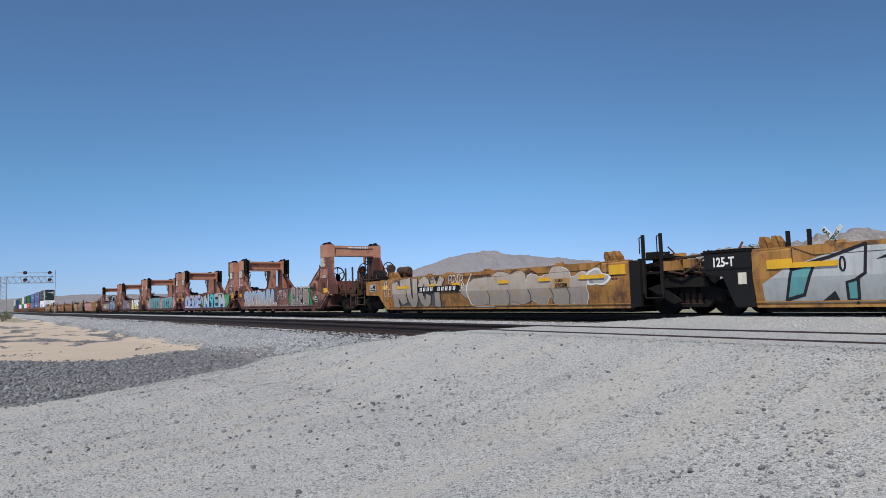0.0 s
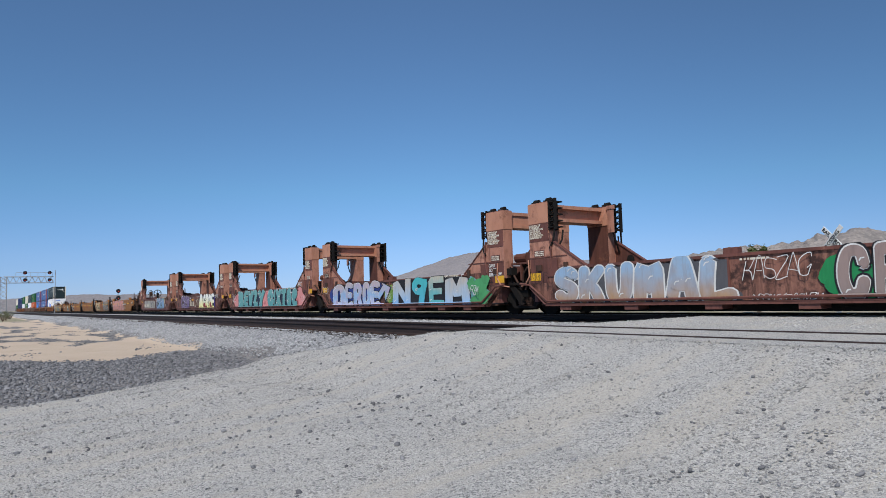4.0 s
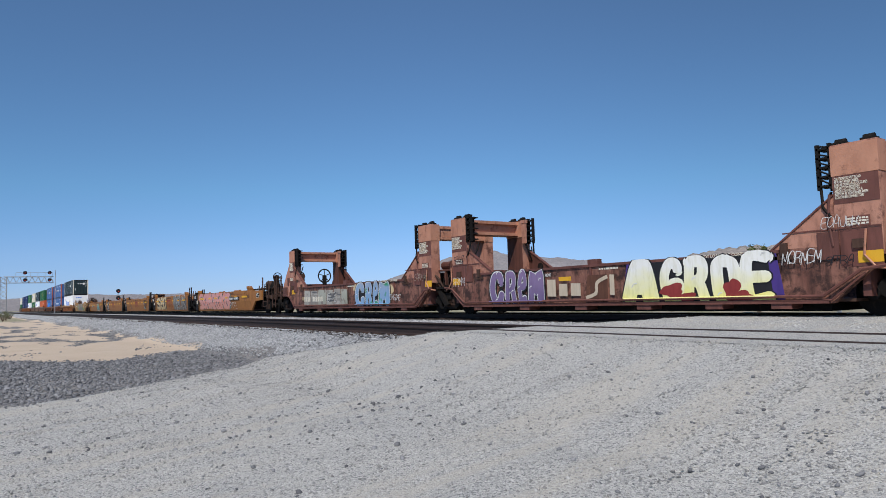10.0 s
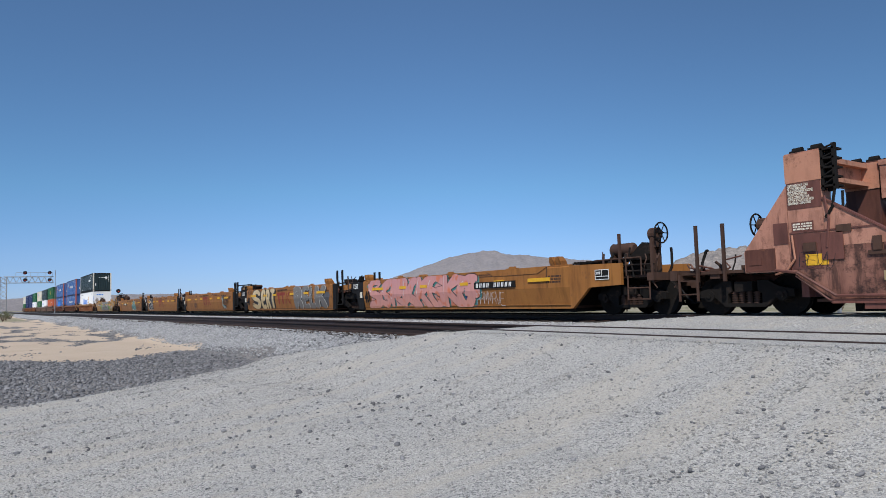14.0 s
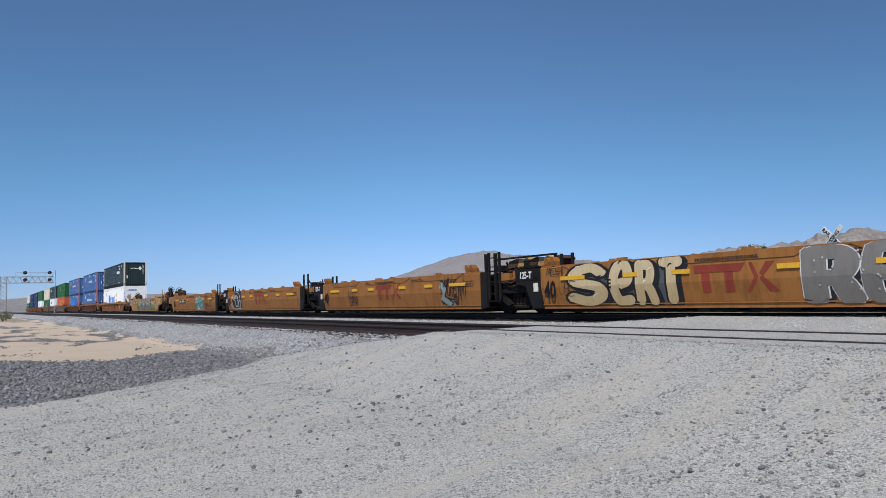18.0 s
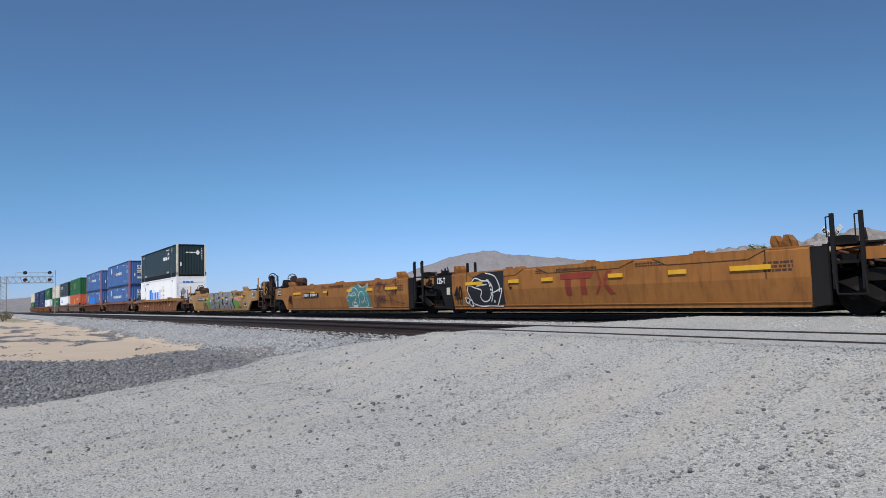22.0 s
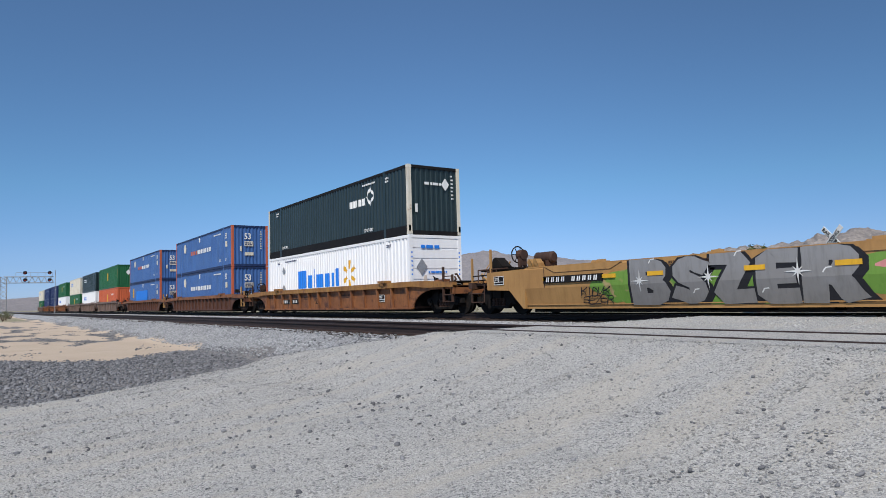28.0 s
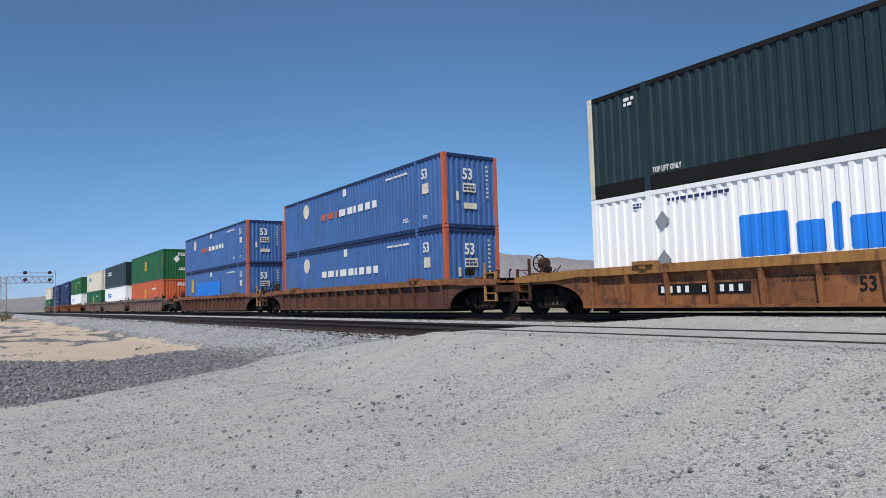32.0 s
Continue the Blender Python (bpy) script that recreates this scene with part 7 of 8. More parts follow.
sheet_of(d, "graffiti_ground", [BLOOD, INK], lambda bm: [blot(bm, x, z, rx, rz, k, 0.034 + k * 0.0004) for k, (x, z, rx, rz) in enumerate(((2.5, 0.62, 0.35, 0.16), (2.9, 0.45, 0.25, 0.12), (4.1, 0.6, 0.2, 0.25), (4.3, 0.45, 0.3, 0.13)))], OX, "red spray painted curls")
scribble(d, 5.3, 6.1, 1.1, 1.35, CHALK, 45, 0.012, OX, 6)
for u, wd in ((c, "QTS"), (d, "QTRA"), (b, "NOUeL")):
    tag(u, wd, 6.2, 6.72, 1.06, 1.2, INK, 47, 0.012, -1.53)
    tag(u, "ReNVZ", -6.7, -6.1, 1.86, 2.06, INK, 48, 0.012, -1.53)
scribble(d, 6.15, 6.85, 1.78, 1.98, CHALK, 46, 0.009, -1.53, 6)
panels = ((-4.9, -4.1), (-4.05, -3.2), (-3.15, -2.2), (-2.15, -1.35), (-1.3, -0.55), (-0.5, 0.15))
for k, (x0, x1) in enumerate(panels):
    z0, z1 = 0.42 + 0.02 * (k % 3), 1.18 - 0.03 * (k % 2)
    sheet_of(e, "graffiti_ground", [(BUFF, BUFF_DARK, BUFF_GREEN)[k % 3]], lambda bm: patch(bm, [(x0, z0), (x1, z0 + 0.02), (x1 - 0.02, z1), (x0 + 0.02, z1 + 0.02)], 0.003 + 0.0005 * k), OX, "grey roller paint over old lettering")
    sheet_of(e, "panel_frame", [DUSTWHITE], lambda bm: stroke(bm, [(x0, z0), (x1, z0 + 0.02), (x1 - 0.02, z1), (x0 + 0.02, z1 + 0.02), (x0, z0)], 0.011, 0.008), OX, "pale sprayed frame line")
sheet_of(e, "graffiti", [CHALK], lambda bm: [stroke(bm, curl(-1.9 + 0.75 * k, 0.75, 0.13, 0.17, 30, 360), 0.012, 0.013 + 0.003 * k) for k in range(2)], OX, "pale sprayed curls")
bm = fresh()
for i in range(11):
    if i != 4:
        box(bm, -4.9 + i * 0.215, -4.9 + i * 0.215 + 0.14, OX - 0.012, OX - 0.008, 0.62, 0.86)
tagged(part("number_bars", bm, CREAM, e), kind="stuff")
bubble(e, "CReM", (0.92, 1.92, 2.62, 3.12, 4.14), 0.33, 1.41, SKYBLUE, INK, OX, edge=0.045, shine=0.022, seed=51, label="blue spotted spray painted bubble lettering")
sheet_of(e, "graffiti_ground", [INK, BONE], lambda bm: [blot(bm, 2.5, 0.85, 1.45, 0.48, 2, 0.002), blot(bm, 1.1, 1.2, 0.3, 0.2, 3, 0.001, 1), blot(bm, 4.0, 1.0, 0.35, 0.3, 4, 0.0015, 1)], OX, "black and bone spray paint ground")
pipe_paint(e, 1.0, 4.1, SKYBLUE)
scribble(e, 4.15, 5.0, 0.6, 0.8, CHALK, 55, 0.012, OX, 6)
rb = random.Random(5)
sheet_of(e, "rolled_strokes", [SLATE, BUFF], lambda bm: [stroke(bm, [(x, z), (x + rb.uniform(0.25, 0.6), z + rb.uniform(-0.02, 0.03))], rb.uniform(0.008, 0.03), 0.0065 + 0.0001 * k, k % 2)
                                                               for k, (x, z) in enumerate((rb.choice((-3.9, -2.1, -1.9, -1.25)) + rb.uniform(-0.1, 0.35), rb.uniform(0.5, 1.12)) for _ in range(40))], OX, "dark roller strokes in the grey patch")
scribble(e, 6.1, 6.9, 1.3, 1.55, DUSTWHITE, 56, 0.008, -1.53, 6)
for u, sd in zip(oxide, range(5)):
    scribble(u, -6.8, -6.1, 1.0, 1.3, CHALK if sd % 2 else INK, 60 + sd, 0.008, -1.53, 5)

yellow = [yellow_well(96.9, "yellow well car with pink spray paint, empty", right="end", sign="125T"),
          yellow_well(80.87, "yellow well car with grey and cream spray paint", sign="125-T"),
          yellow_well(65.02, "yellow well car with black scribbles and red mark", sign="125-T"),
          yellow_well(49.17, "yellow well car with black painted figure, empty", sign="125-T"),
          yellow_well(33.3, "yellow well car with green spray painted figure, empty", left="end")]
a, b, c, d, e = yellow
sheet_of(a, "graffiti_ground", [SALMONPINK], lambda bm: patch(bm, [(-5.8, 0.3), (1.5, 0.3), (1.6, 1.3), (0.2, 1.4), (-4.6, 1.42), (-5.5, 1.3)], 0.003), label="pink spray paint ground")
wild(a, 8, -5.75, 1.8, 0.27, 1.42, SALMONPINK, INK, seed=61, fat=0.17, edge=0.02, drop=DEEPTEAL, label="pink spray painted shapes with dark outline")
sheet_of(a, "graffiti_ground", [DEEPTEAL, DEEPBLUE], lambda bm: [blot(bm, -5.4, 1.2, 0.5, 0.2, 1, 0.004), blot(bm, 1.6, 0.7, 0.5, 0.4, 2, 0.0043, 1), blot(bm, -1.0, 1.3, 1.0, 0.14, 3, 0.0046, 1)], label="dark blue spray paint ground")
plate_number(a, 1.85, 4.0, 0.88, 1.1, 2)
scribble(a, 1.9, 3.4, 0.35, 0.75, CHALK, 63, 0.008, loops=10)
sheet_of(b, "graffiti_ground", [SLATE], lambda bm: patch(bm, [(-5.2, 0.3), (-1.4, 0.3), (-1.5, 1.3), (-4.6, 1.42)], 0.003), label="slate grey spray paint ground")
bubble(b, "SeRT", (-5.3, -3.7, -2.85, -2.1, -1.3), 0.27, 1.45, BONE, INK, seed=71, edge=0.06, drop=INK, label="cream spray painted shapes with black outline")
big_mark(b, -1.05, 0.95, 0.55, 1.2)
bubble(b, "RELK", (1.5, 2.72, 3.6, 4.3, 5.7), 0.27, 1.45, STEELGREY, CHALK, seed=72, edge=0.016, drop=INK, label="dark grey spray painted shapes with white edge", glints=0)
sheet_of(b, "graffiti_dots", [SILVER], lambda bm: [blot(bm, rb.uniform(1.75, 5.0), rb.uniform(0.4, 1.36), 0.02, 0.026, k, 0.036 + 0.0003 * (k % 9), 0, 8) for k in range(46)], label="small pale sprayed dots")
sheet_of(b, "graffiti_ground", [SLATE], lambda bm: [blot(bm, 5.3, 0.7, 0.75, 0.4, 1, 0.0066)], label="slate grey spray paint ground")
scribble(b, -6.1, -5.4, 1.2, 1.42, INK, 73, 0.014, loops=4)
scribble(b, -5.6, -5.0, 0.6, 1.0, INK, 74, 0.012, loops=4)
tag(c, "LOD", -3.55, -2.95, 0.78, 1.04, VIOLETINK, 75, 0.02)
tag(c, "GANA", -3.5, -2.7, 0.42, 0.76, VIOLETINK, 78, 0.026)
tag(c, "S", -3.05, -2.8, 1.05, 1.4, SLATE, 80, 0.014)
big_mark(c, -0.95, 1.1, 0.6, 1.22)
sheet_of(c, "graffiti_ground", [FADETEAL, INK], lambda bm: [
    blot(bm, 4.15, 1.05, 0.2, 0.17, 3, 0.006), patch(bm, [(4.02, 1.23), (4.19, 1.17), (4.39, 0.94), (4.23, 0.66), (4.55, 0.55), (4.68, 0.38), (4.45, 0.27), (4.2, 0.34), (3.96, 0.55), (4.1, 0.72), (4.12, 0.8), (3.98, 0.95)], 0.008),
    blot(bm, 4.6, 0.42, 0.24, 0.13, 5, 0.0065),
    stroke(bm, smooth_line([(3.98, 1.24), (4.2, 1.18), (4.4, 0.93), (4.25, 0.67)]), 0.026, 0.0105, 1), stroke(bm, smooth_line([(4.25, 0.67), (4.5, 0.55), (4.7, 0.4), (4.45, 0.28), (4.25, 0.36), (3.98, 0.5)]), 0.026, 0.0112, 1),
    stroke(bm, smooth_line([(3.98, 0.96), (4.12, 0.85), (3.99, 0.74)]), 0.018, 0.0119, 1), stroke(bm, [(4.02, 0.5), (4.08, 0.3)], 0.022, 0.0126, 1), stroke(bm, [(4.5, 0.58), (4.8, 0.53)], 0.024, 0.0133, 1), stroke(bm, [(4.52, 0.5), (4.78, 0.45)], 0.012, 0.014, 1)], label="faded teal sprayed shape with black edge")
tag(c, "DIRELK", 4.5, 5.3, 0.66, 1.22, INK, 76, 0.026)
tag(c, "KT", 5.32, 5.7, 0.7, 1.1, INK, 79, 0.026)
tag(c, "VNK", 4.2, 4.58, 1.02, 1.28, INK, 77, 0.022)
sheet_of(c, "graffiti", [INK], lambda bm: [stroke(bm, curl(4.94, 0.67, 0.1, 0.05, 0, 360), 0.022, 0.034), stroke(bm, [(4.81, 0.57), (4.98, 0.36), (5.09, 0.58)], 0.022, 0.035), stroke(bm, [(4.94, 0.72), (4.97, 0.38)], 0.02, 0.036)], label="black sprayed arrow scrawl")


def draw_figure(bm):
    patch(bm, [(-5.45, 0.5), (-5.2, 0.27), (-3.5, 0.27), (-3.45, 1.44), (-4.6, 1.42), (-5.1, 1.3), (-5.4, 0.95)], 0.008)
    for k, pts in enumerate(([(-5.3, 0.5), (-5.45, 0.85), (-5.35, 1.0), (-5.0, 0.92), (-4.65, 0.82), (-4.75, 0.6), (-4.6, 0.45), (-4.3, 0.5), (-4.1, 0.75)],
                             [(-5.3, 1.02), (-5.0, 1.25), (-4.6, 1.15), (-4.25, 1.12), (-4.05, 0.9), (-4.1, 0.6), (-4.2, 0.45)],
                             [(-4.4, 1.4), (-3.95, 1.3), (-3.7, 1.0), (-3.68, 0.75)], [(-4.15, 0.72), (-3.85, 0.78), (-3.55, 0.85), (-3.75, 0.5), (-3.9, 0.3)],
                             [(-5.4, 0.5), (-5.1, 0.36), (-4.7, 0.28), (-4.3, 0.3), (-3.6, 0.28)], [(-4.9, 0.98), (-4.7, 1.0), (-4.35, 1.02)])):
        stroke(bm, smooth_line(pts), 0.02, 0.0105 + k * 0.003, 1)
    for k, (cx, cz) in enumerate(((-5.5, 0.5), (-5.32, 0.4))):
        blot(bm, cx, cz, 0.13, 0.12, 4 + k, 0.03 + 0.004 * k, 1)
        blot(bm, cx, cz, 0.08, 0.08, 4 + k, 0.032 + 0.004 * k, 0)
    for k in range(7):
        blot(bm, -4.3 + 0.05 * k, 1.16 - 0.02 * k * k, 0.04, 0.045, k, 0.034 + 0.0004 * k, 1, 10)


sheet_of(d, "graffiti", [INK, CHALK], draw_figure, label="black sprayed shape with white curls")
stencil(d, "C", -3.2, 0.86, 0.3)
big_mark(d, -0.85, 1.15, 0.58, 1.22)


def draw_green(bm):
    patch(bm, [(1.0, 0.27), (3.2, 0.27), (3.2, 0.6), (3.05, 0.95), (2.8, 1.0), (3.05, 1.32), (2.6, 1.2), (2.1, 1.35), (1.4, 1.2), (1.1, 0.85), (0.88, 0.75), (0.95, 0.55)], 0.008)
    for k, pts in enumerate(([(1.05, 0.6), (0.9, 0.72), (1.15, 0.88), (1.5, 0.82), (1.75, 0.85)], [(1.3, 0.82), (1.35, 1.1), (1.7, 1.2), (2.05, 1.05), (2.15, 0.75), (2.1, 0.35)],
                             [(1.4, 0.8), (1.55, 0.95), (1.8, 0.95), (1.9, 0.75), (1.7, 0.6), (1.45, 0.5), (1.4, 0.3)], [(2.15, 0.75), (2.3, 1.0), (2.6, 0.95), (2.7, 0.7), (2.45, 0.5), (2.3, 0.6)],
                             [(2.1, 1.35), (2.5, 1.2), (2.8, 1.22), (3.08, 1.34), (2.85, 1.0)], [(2.35, 0.32), (2.6, 0.3), (2.95, 0.4), (2.9, 0.75)], [(2.45, 0.5), (2.65, 0.62), (2.8, 0.45)],
                             [(1.0, 0.3), (1.6, 0.29), (2.4, 0.29), (3.3, 0.29)], [(1.15, 0.88), (1.25, 1.1), (1.5, 1.25)])):
        stroke(bm, smooth_line(pts), 0.013, 0.0115 + k * 0.002, 1)
    for k, (cx, cz) in enumerate(((1.25, 1.02), (2.35, 1.22), (2.95, 1.02), (1.5, 1.12))):
        blot(bm, cx, cz, 0.07, 0.055, k, 0.03, 2, 12)
    blot(bm, 1.75, 0.42, 0.2, 0.13, 3, 0.031, 1)
    blot(bm, 1.75, 0.44, 0.14, 0.06, 3, 0.033, 0)


sheet_of(e, "graffiti", [DEEPTEAL, CHALK, SILVER], draw_green, label="deep teal sprayed figure with white curls")
plate_number(e, -4.15, -2.25, 0.85, 1.06, 3)
stencil(e, "B", -1.2, 0.9, 0.32)
sheet_of(e, "graffiti", [PLUM], lambda bm: [stroke(bm, smooth_line(q), 0.013, 0.034 + 0.004 * k) for k, q in enumerate((((4.1, 1.35), (3.75, 1.2), (3.7, 0.85), (4.1, 0.62), (4.5, 0.6), (4.95, 0.55), (5.0, 0.75), (4.7, 0.95), (4.5, 1.1), (4.75, 1.38)), ((4.1, 1.05), (4.3, 1.22), (4.6, 1.2), (4.4, 1.0), (4.2, 0.9), (4.15, 1.05)), ((5.0, 0.32), (5.05, 0.6), (5.5, 0.5), (6.1, 0.42)), ((5.3, 1.42), (5.5, 1.25), (5.8, 1.4))))], label="plum sprayed outline")
tag(e, "GMC", 3.88, 4.3, 1.16, 1.36, PLUM, 83, 0.016)
tag(e, "TR", 3.82, 4.1, 0.92, 1.08, PLUM, 84, 0.014)
tag(e, "DeRF", 5.05, 5.6, 0.84, 1.04, PLUM, 85, 0.02)
tag(e, "LIVeFAST", 3.6, 4.6, 0.54, 0.74, PLUM, 82, 0.018)
tag(e, "DIe", 3.75, 4.15, 0.32, 0.5, PLUM, 86, 0.018)
for u in (b, c, d, e):
    stencil(u, "40", -6.22, 0.52, 0.7, squeeze=0.68)
stencil(b, "E", -3.75, 0.75, 0.34)
stencil(a, "40", -6.22, 0.52, 0.7, squeeze=0.68)

# black ladder frame and a bundle of folded plates over the joint behind one car
for px in (-9.2, -8.7):
    part("frame_post", box(fresh(), px - 0.04, px + 0.04, -1.44, -1.36, 0.5, 2.05), SOOT, b, "black ladder post")
bm = fresh()
for z in (0.7, 1.0, 1.3, 1.6, 1.9):
    box(bm, -9.2, -8.7, -1.42, -1.38, z - 0.015, z + 0.015)
part("frame_rungs", bm, SOOT, b)
bm = box(fresh(), -8.7, -5.8, -1.4, -1.34, 1.8, 1.86)
box(bm, -5.9, -5.83, -1.4, -1.34, 1.4, 1.86)
part("frame_rail", bm, SOOT, b)
for k in range(5):
    x = -8.2 + 0.48 * k
    bm = prism(fresh(), [(x, 1.5), (x + 0.42, 1.52), (x + 0.6, 1.7 + 0.04 * (k % 2)), (x + 0.5, 1.8), (x + 0.1, 1.72)], -1.3, -0.7)
    part("folded_plate", bm, TAN if k % 2 else RUSTY, b, "tan folded plate")
tangle(b, -8.9, -6.2, -1.42, -1.2, 0.95, 1.7, 10, 5)
tangle(c, -8.4, -6.6, -1.42, -1.2, 0.95, 1.6, 6, 6)
tangle(d, -8.4, -6.6, -1.42, -1.2, 0.95, 1.6, 6, 7)

tan = yellow_well(13.55, "tan yellow well car with green and grey spray paint", left="end", right="end", material=TAN)
sheet_of(tan, "graffiti_ground", [LIME, PINK], lambda bm: [blot(bm, -2.7, 0.8, 0.75, 0.45, 1, 0.003), blot(bm, -2.0, 0.5, 0.7, 0.25, 8, 0.0033), blot(bm, 0.5, 0.8, 2.6, 0.5, 2, 0.0036), blot(bm, 3.6, 0.8, 0.9, 0.42, 3, 0.0039), blot(bm, 4.3, 0.55, 0.6, 0.22, 5, 0.0045), blot(bm, 4.6, 1.02, 0.9, 0.16, 6, 0.0048, 1)], label="lime green spray paint ground")
bubble(tan, "BSZER", (-2.25, -0.95, 0.1, 1.25, 2.25, 3.5), 0.27, 1.46, BLOCKGREY, INK, fat=0.155, pen=0.24, edge=0.05, seed=91, drop=INK, soft=False, label="grey block spray painted lettering with black shade", glints=1)
for x, z in ((-1.9, 0.9), (0.1, 0.92), (2.2, 0.95)):
    sparkle(tan, x, z, 0.3, -1.5)
plate_number(tan, -5.5, -3.15, 0.95, 1.16, 4)
tag(tan, "KIDVK", -4.0, -2.95, 0.56, 0.78, INK, 92, 0.02)
tag(tan, "SEZER", -3.95, -2.85, 0.34, 0.54, INK, 95, 0.018)
tag(tan, "SNADEDO", 4.05, 5.25, 1.14, 1.38, INK, 93, 0.02)
tag(tan, "SeUSXBAN", 4.3, 5.15, 0.34, 0.5, INK, 94, 0.014)
data_placard(tan, 5.8, 6.28, 0.5, 0.8, -1.5)

ochre = ribbed_well(-8.05, "brown yellow ribbed well car carrying two containers", OCHRE, 14, chord=CHORD)
maroon = [ribbed_well(-31.6, "maroon brown ribbed well car carrying two blue containers", MAROON, 17, posts=TAN, chord=OCHRE),
          ribbed_well(-54.6, "rusty maroon ribbed well car with two blue containers", MAROON, 17, posts=TAN, chord=OCHRE)]
far_cars = [ribbed_well(x, lab, m, 12, half=8.2, over=9.6, coup=10.05, top=1.45)
            for x, lab, m in ((-79.4, "grey brown well car carrying stacked containers", GREYBROWN), (-99.5, "grey brown spray painted well car with containers", GREYBROWN),
                              (-119.5, "dusty brown well car carrying stacked containers", GREYBROWN), (-143.2, "orange brown well car carrying stacked containers", OCHRE),
                              (-163.8, "orange brown well car with navy containers", OCHRE), (-184.6, "brown well car with navy containers", OCHRE),
                              (-206.0, "brown well car at the tail of the train", GREYBROWN))]
p = part("number_field", box(fresh(), -5.9, -3.4, -1.385, -1.36, 0.52, 0.78), BLACKPAINT, ochre)
bm = fresh()
for i in range(10):
    if i != 4:
        box(bm, -5.8 + i * 0.235, -5.8 + i * 0.235 + 0.1, -1.392, -1.384, 0.57, 0.73)
tagged(part("number_bars", bm, WHITE, p), kind="stuff")
stencil(ochre, "53", -1.15, 0.5, 0.42, y=-1.376)
bm = bars(fresh(), -2.7, -1.7, 0.72, 0.9, -1.372, 2, 71)
bars(bm, 1.6, 2.7, 0.74, 0.9, -1.372, 3, 72)
tagged(part("small_print", bm, RUSTY, ochre), kind="stuff")
data_placard(ochre, 5.6, 6.1, 0.52, 0.82, -1.392)
for u in maroon:
    bm = bars(fresh(), 3.0, 4.6, 0.75, 1.0, -1.372, 1, 73)
    tagged(part("small_print", bm, RUSTY, u), kind="stuff")

# ---- the loads ----
dark_box = container(0.0, 1, "black green corrugated container with cream corner posts", DARKBOX, CREAM, rail=BLACKPAINT, sill=0.36)
white_box = container(0.0, 0, "white corrugated container with blue sign shape", BOXWHITE, BOXWHITE, end="plates", pitch=0.27)
SY = -1.287


def painted(parent, name, polys, material, label, pitch=0.29):
    """Paint that follows the corrugation of a box's long side: convex shapes of x and z."""
    a, b = -14.085, -2.065
    n = round((b - a) / pitch)
    p = (b - a) / n
    bm = fresh()
    for poly in polys:
        lo, hi = min(q[0] for q in poly), max(q[0] for q in poly)
        cuts = [c for k in range(n + 1) for c in (a + (k + f) * p for f in (0, 0.36, 0.5, 0.86)) if lo < c < hi]
        edges = [lo, *cuts, hi]
        for e0, e1 in zip(edges, edges[1:]):
            shape = poly
            for lim, sg in ((e0, 1), (e1, -1)):
                out = []
                for (ax, az), (bx, bz) in zip(shape, shape[1:] + shape[:1]):
                    if (ax - lim) * sg >= 0:
                        out.append((ax, az))
                    if (ax - lim) * (bx - lim) < 0:
                        u = (lim - ax) / (bx - ax)
                        out.append((lim, az + (bz - az) * u))
                shape = out
            if len(shape) < 3:
                continue
            vs = []
            for x, z in shape:
                u = ((min(max(x, e0 + 1e-5), e1 - 1e-5) - a) % p) / p
                d = 0 if u < 0.36 else (u - 0.36) / 0.14 if u < 0.5 else 1 if u < 0.86 else (1 - u) / 0.14
                vs.append(bm.verts.new((x, -(1.283 - 0.045 * d) - 0.004, z)))
            bm.faces.new(vs)
    bmesh.ops.remove_doubles(bm, verts=bm.verts, dist=0.0005)
    return part(name, bm, material, parent, label)


def end_bars(parent, x, y0, y1, z0, z1, material, rows, seed):
    bm = bars(fresh(), y0, y1, z0, z1, 0, rows, seed)
    bmesh.ops.rotate(bm, verts=bm.verts, cent=(0, 0, 0), matrix=Matrix.Rotation(radians(90), 3, "Z"))
    bmesh.ops.translate(bm, verts=bm.verts, vec=(x, 0, 0))
    tagged(part("small_print", bm, material, parent), kind="stuff")


def side_bars(parent, x0, x1, z0, z1, material, rows, seed, name="small_print"):
    return tagged(part(name, bars(fresh(), x0, x1, z0, z1, SY, rows, seed), material, parent), kind="stuff")


# dark box: a white mark of bars and a diamond, small rows of print
for x, w in ((-5.4, 0.3), (-5.0, 0.42), (-4.5, 0.36), (-4.06, 0.3)):
    painted(dark_box, "company_mark", [[(x, 1.66), (x + w, 1.66), (x + w, 1.98), (x, 1.98)]], WHITE, "white company mark of plain bars")
painted(dark_box, "company_mark", [[(-3.7, 2.0), (-3.3, 2.45), (-3.3, 2.28), (-3.56, 2.0)], [(-3.3, 2.45), (-2.9, 2.0), (-3.04, 2.0), (-3.3, 2.28)],
                                   [(-2.9, 2.0), (-3.3, 1.55), (-3.3, 1.72), (-3.04, 2.0)], [(-3.3, 1.55), (-3.7, 2.0), (-3.56, 2.0), (-3.3, 1.72)]], WHITE, "white diamond outline mark")
for x in (-3.9, -14.0):
    words("lettering", "TOP LIFT ONLY", 0.2, WHITE, dark_box, x, 0.42, SY - 0.004, squeeze=0.62)
side_bars(dark_box, -4.0, -2.8, 2.5, 2.62, WHITE, 1, 81)
side_bars(dark_box, -14.85, -14.5, 2.35, 2.62, WHITE, 2, 82)
side_bars(dark_box, -1.9, -1.6, 2.35, 2.62, WHITE, 2, 83)
end_bars(dark_box, 0.004, -0.5, 0.35, 2.05, 2.22, WHITE, 1, 84)
bm = prism(fresh(), [(0.35, 2.13), (0.55, 2.4), (0.75, 2.13), (0.55, 1.86)], 0.0, 0.006, axis="x")
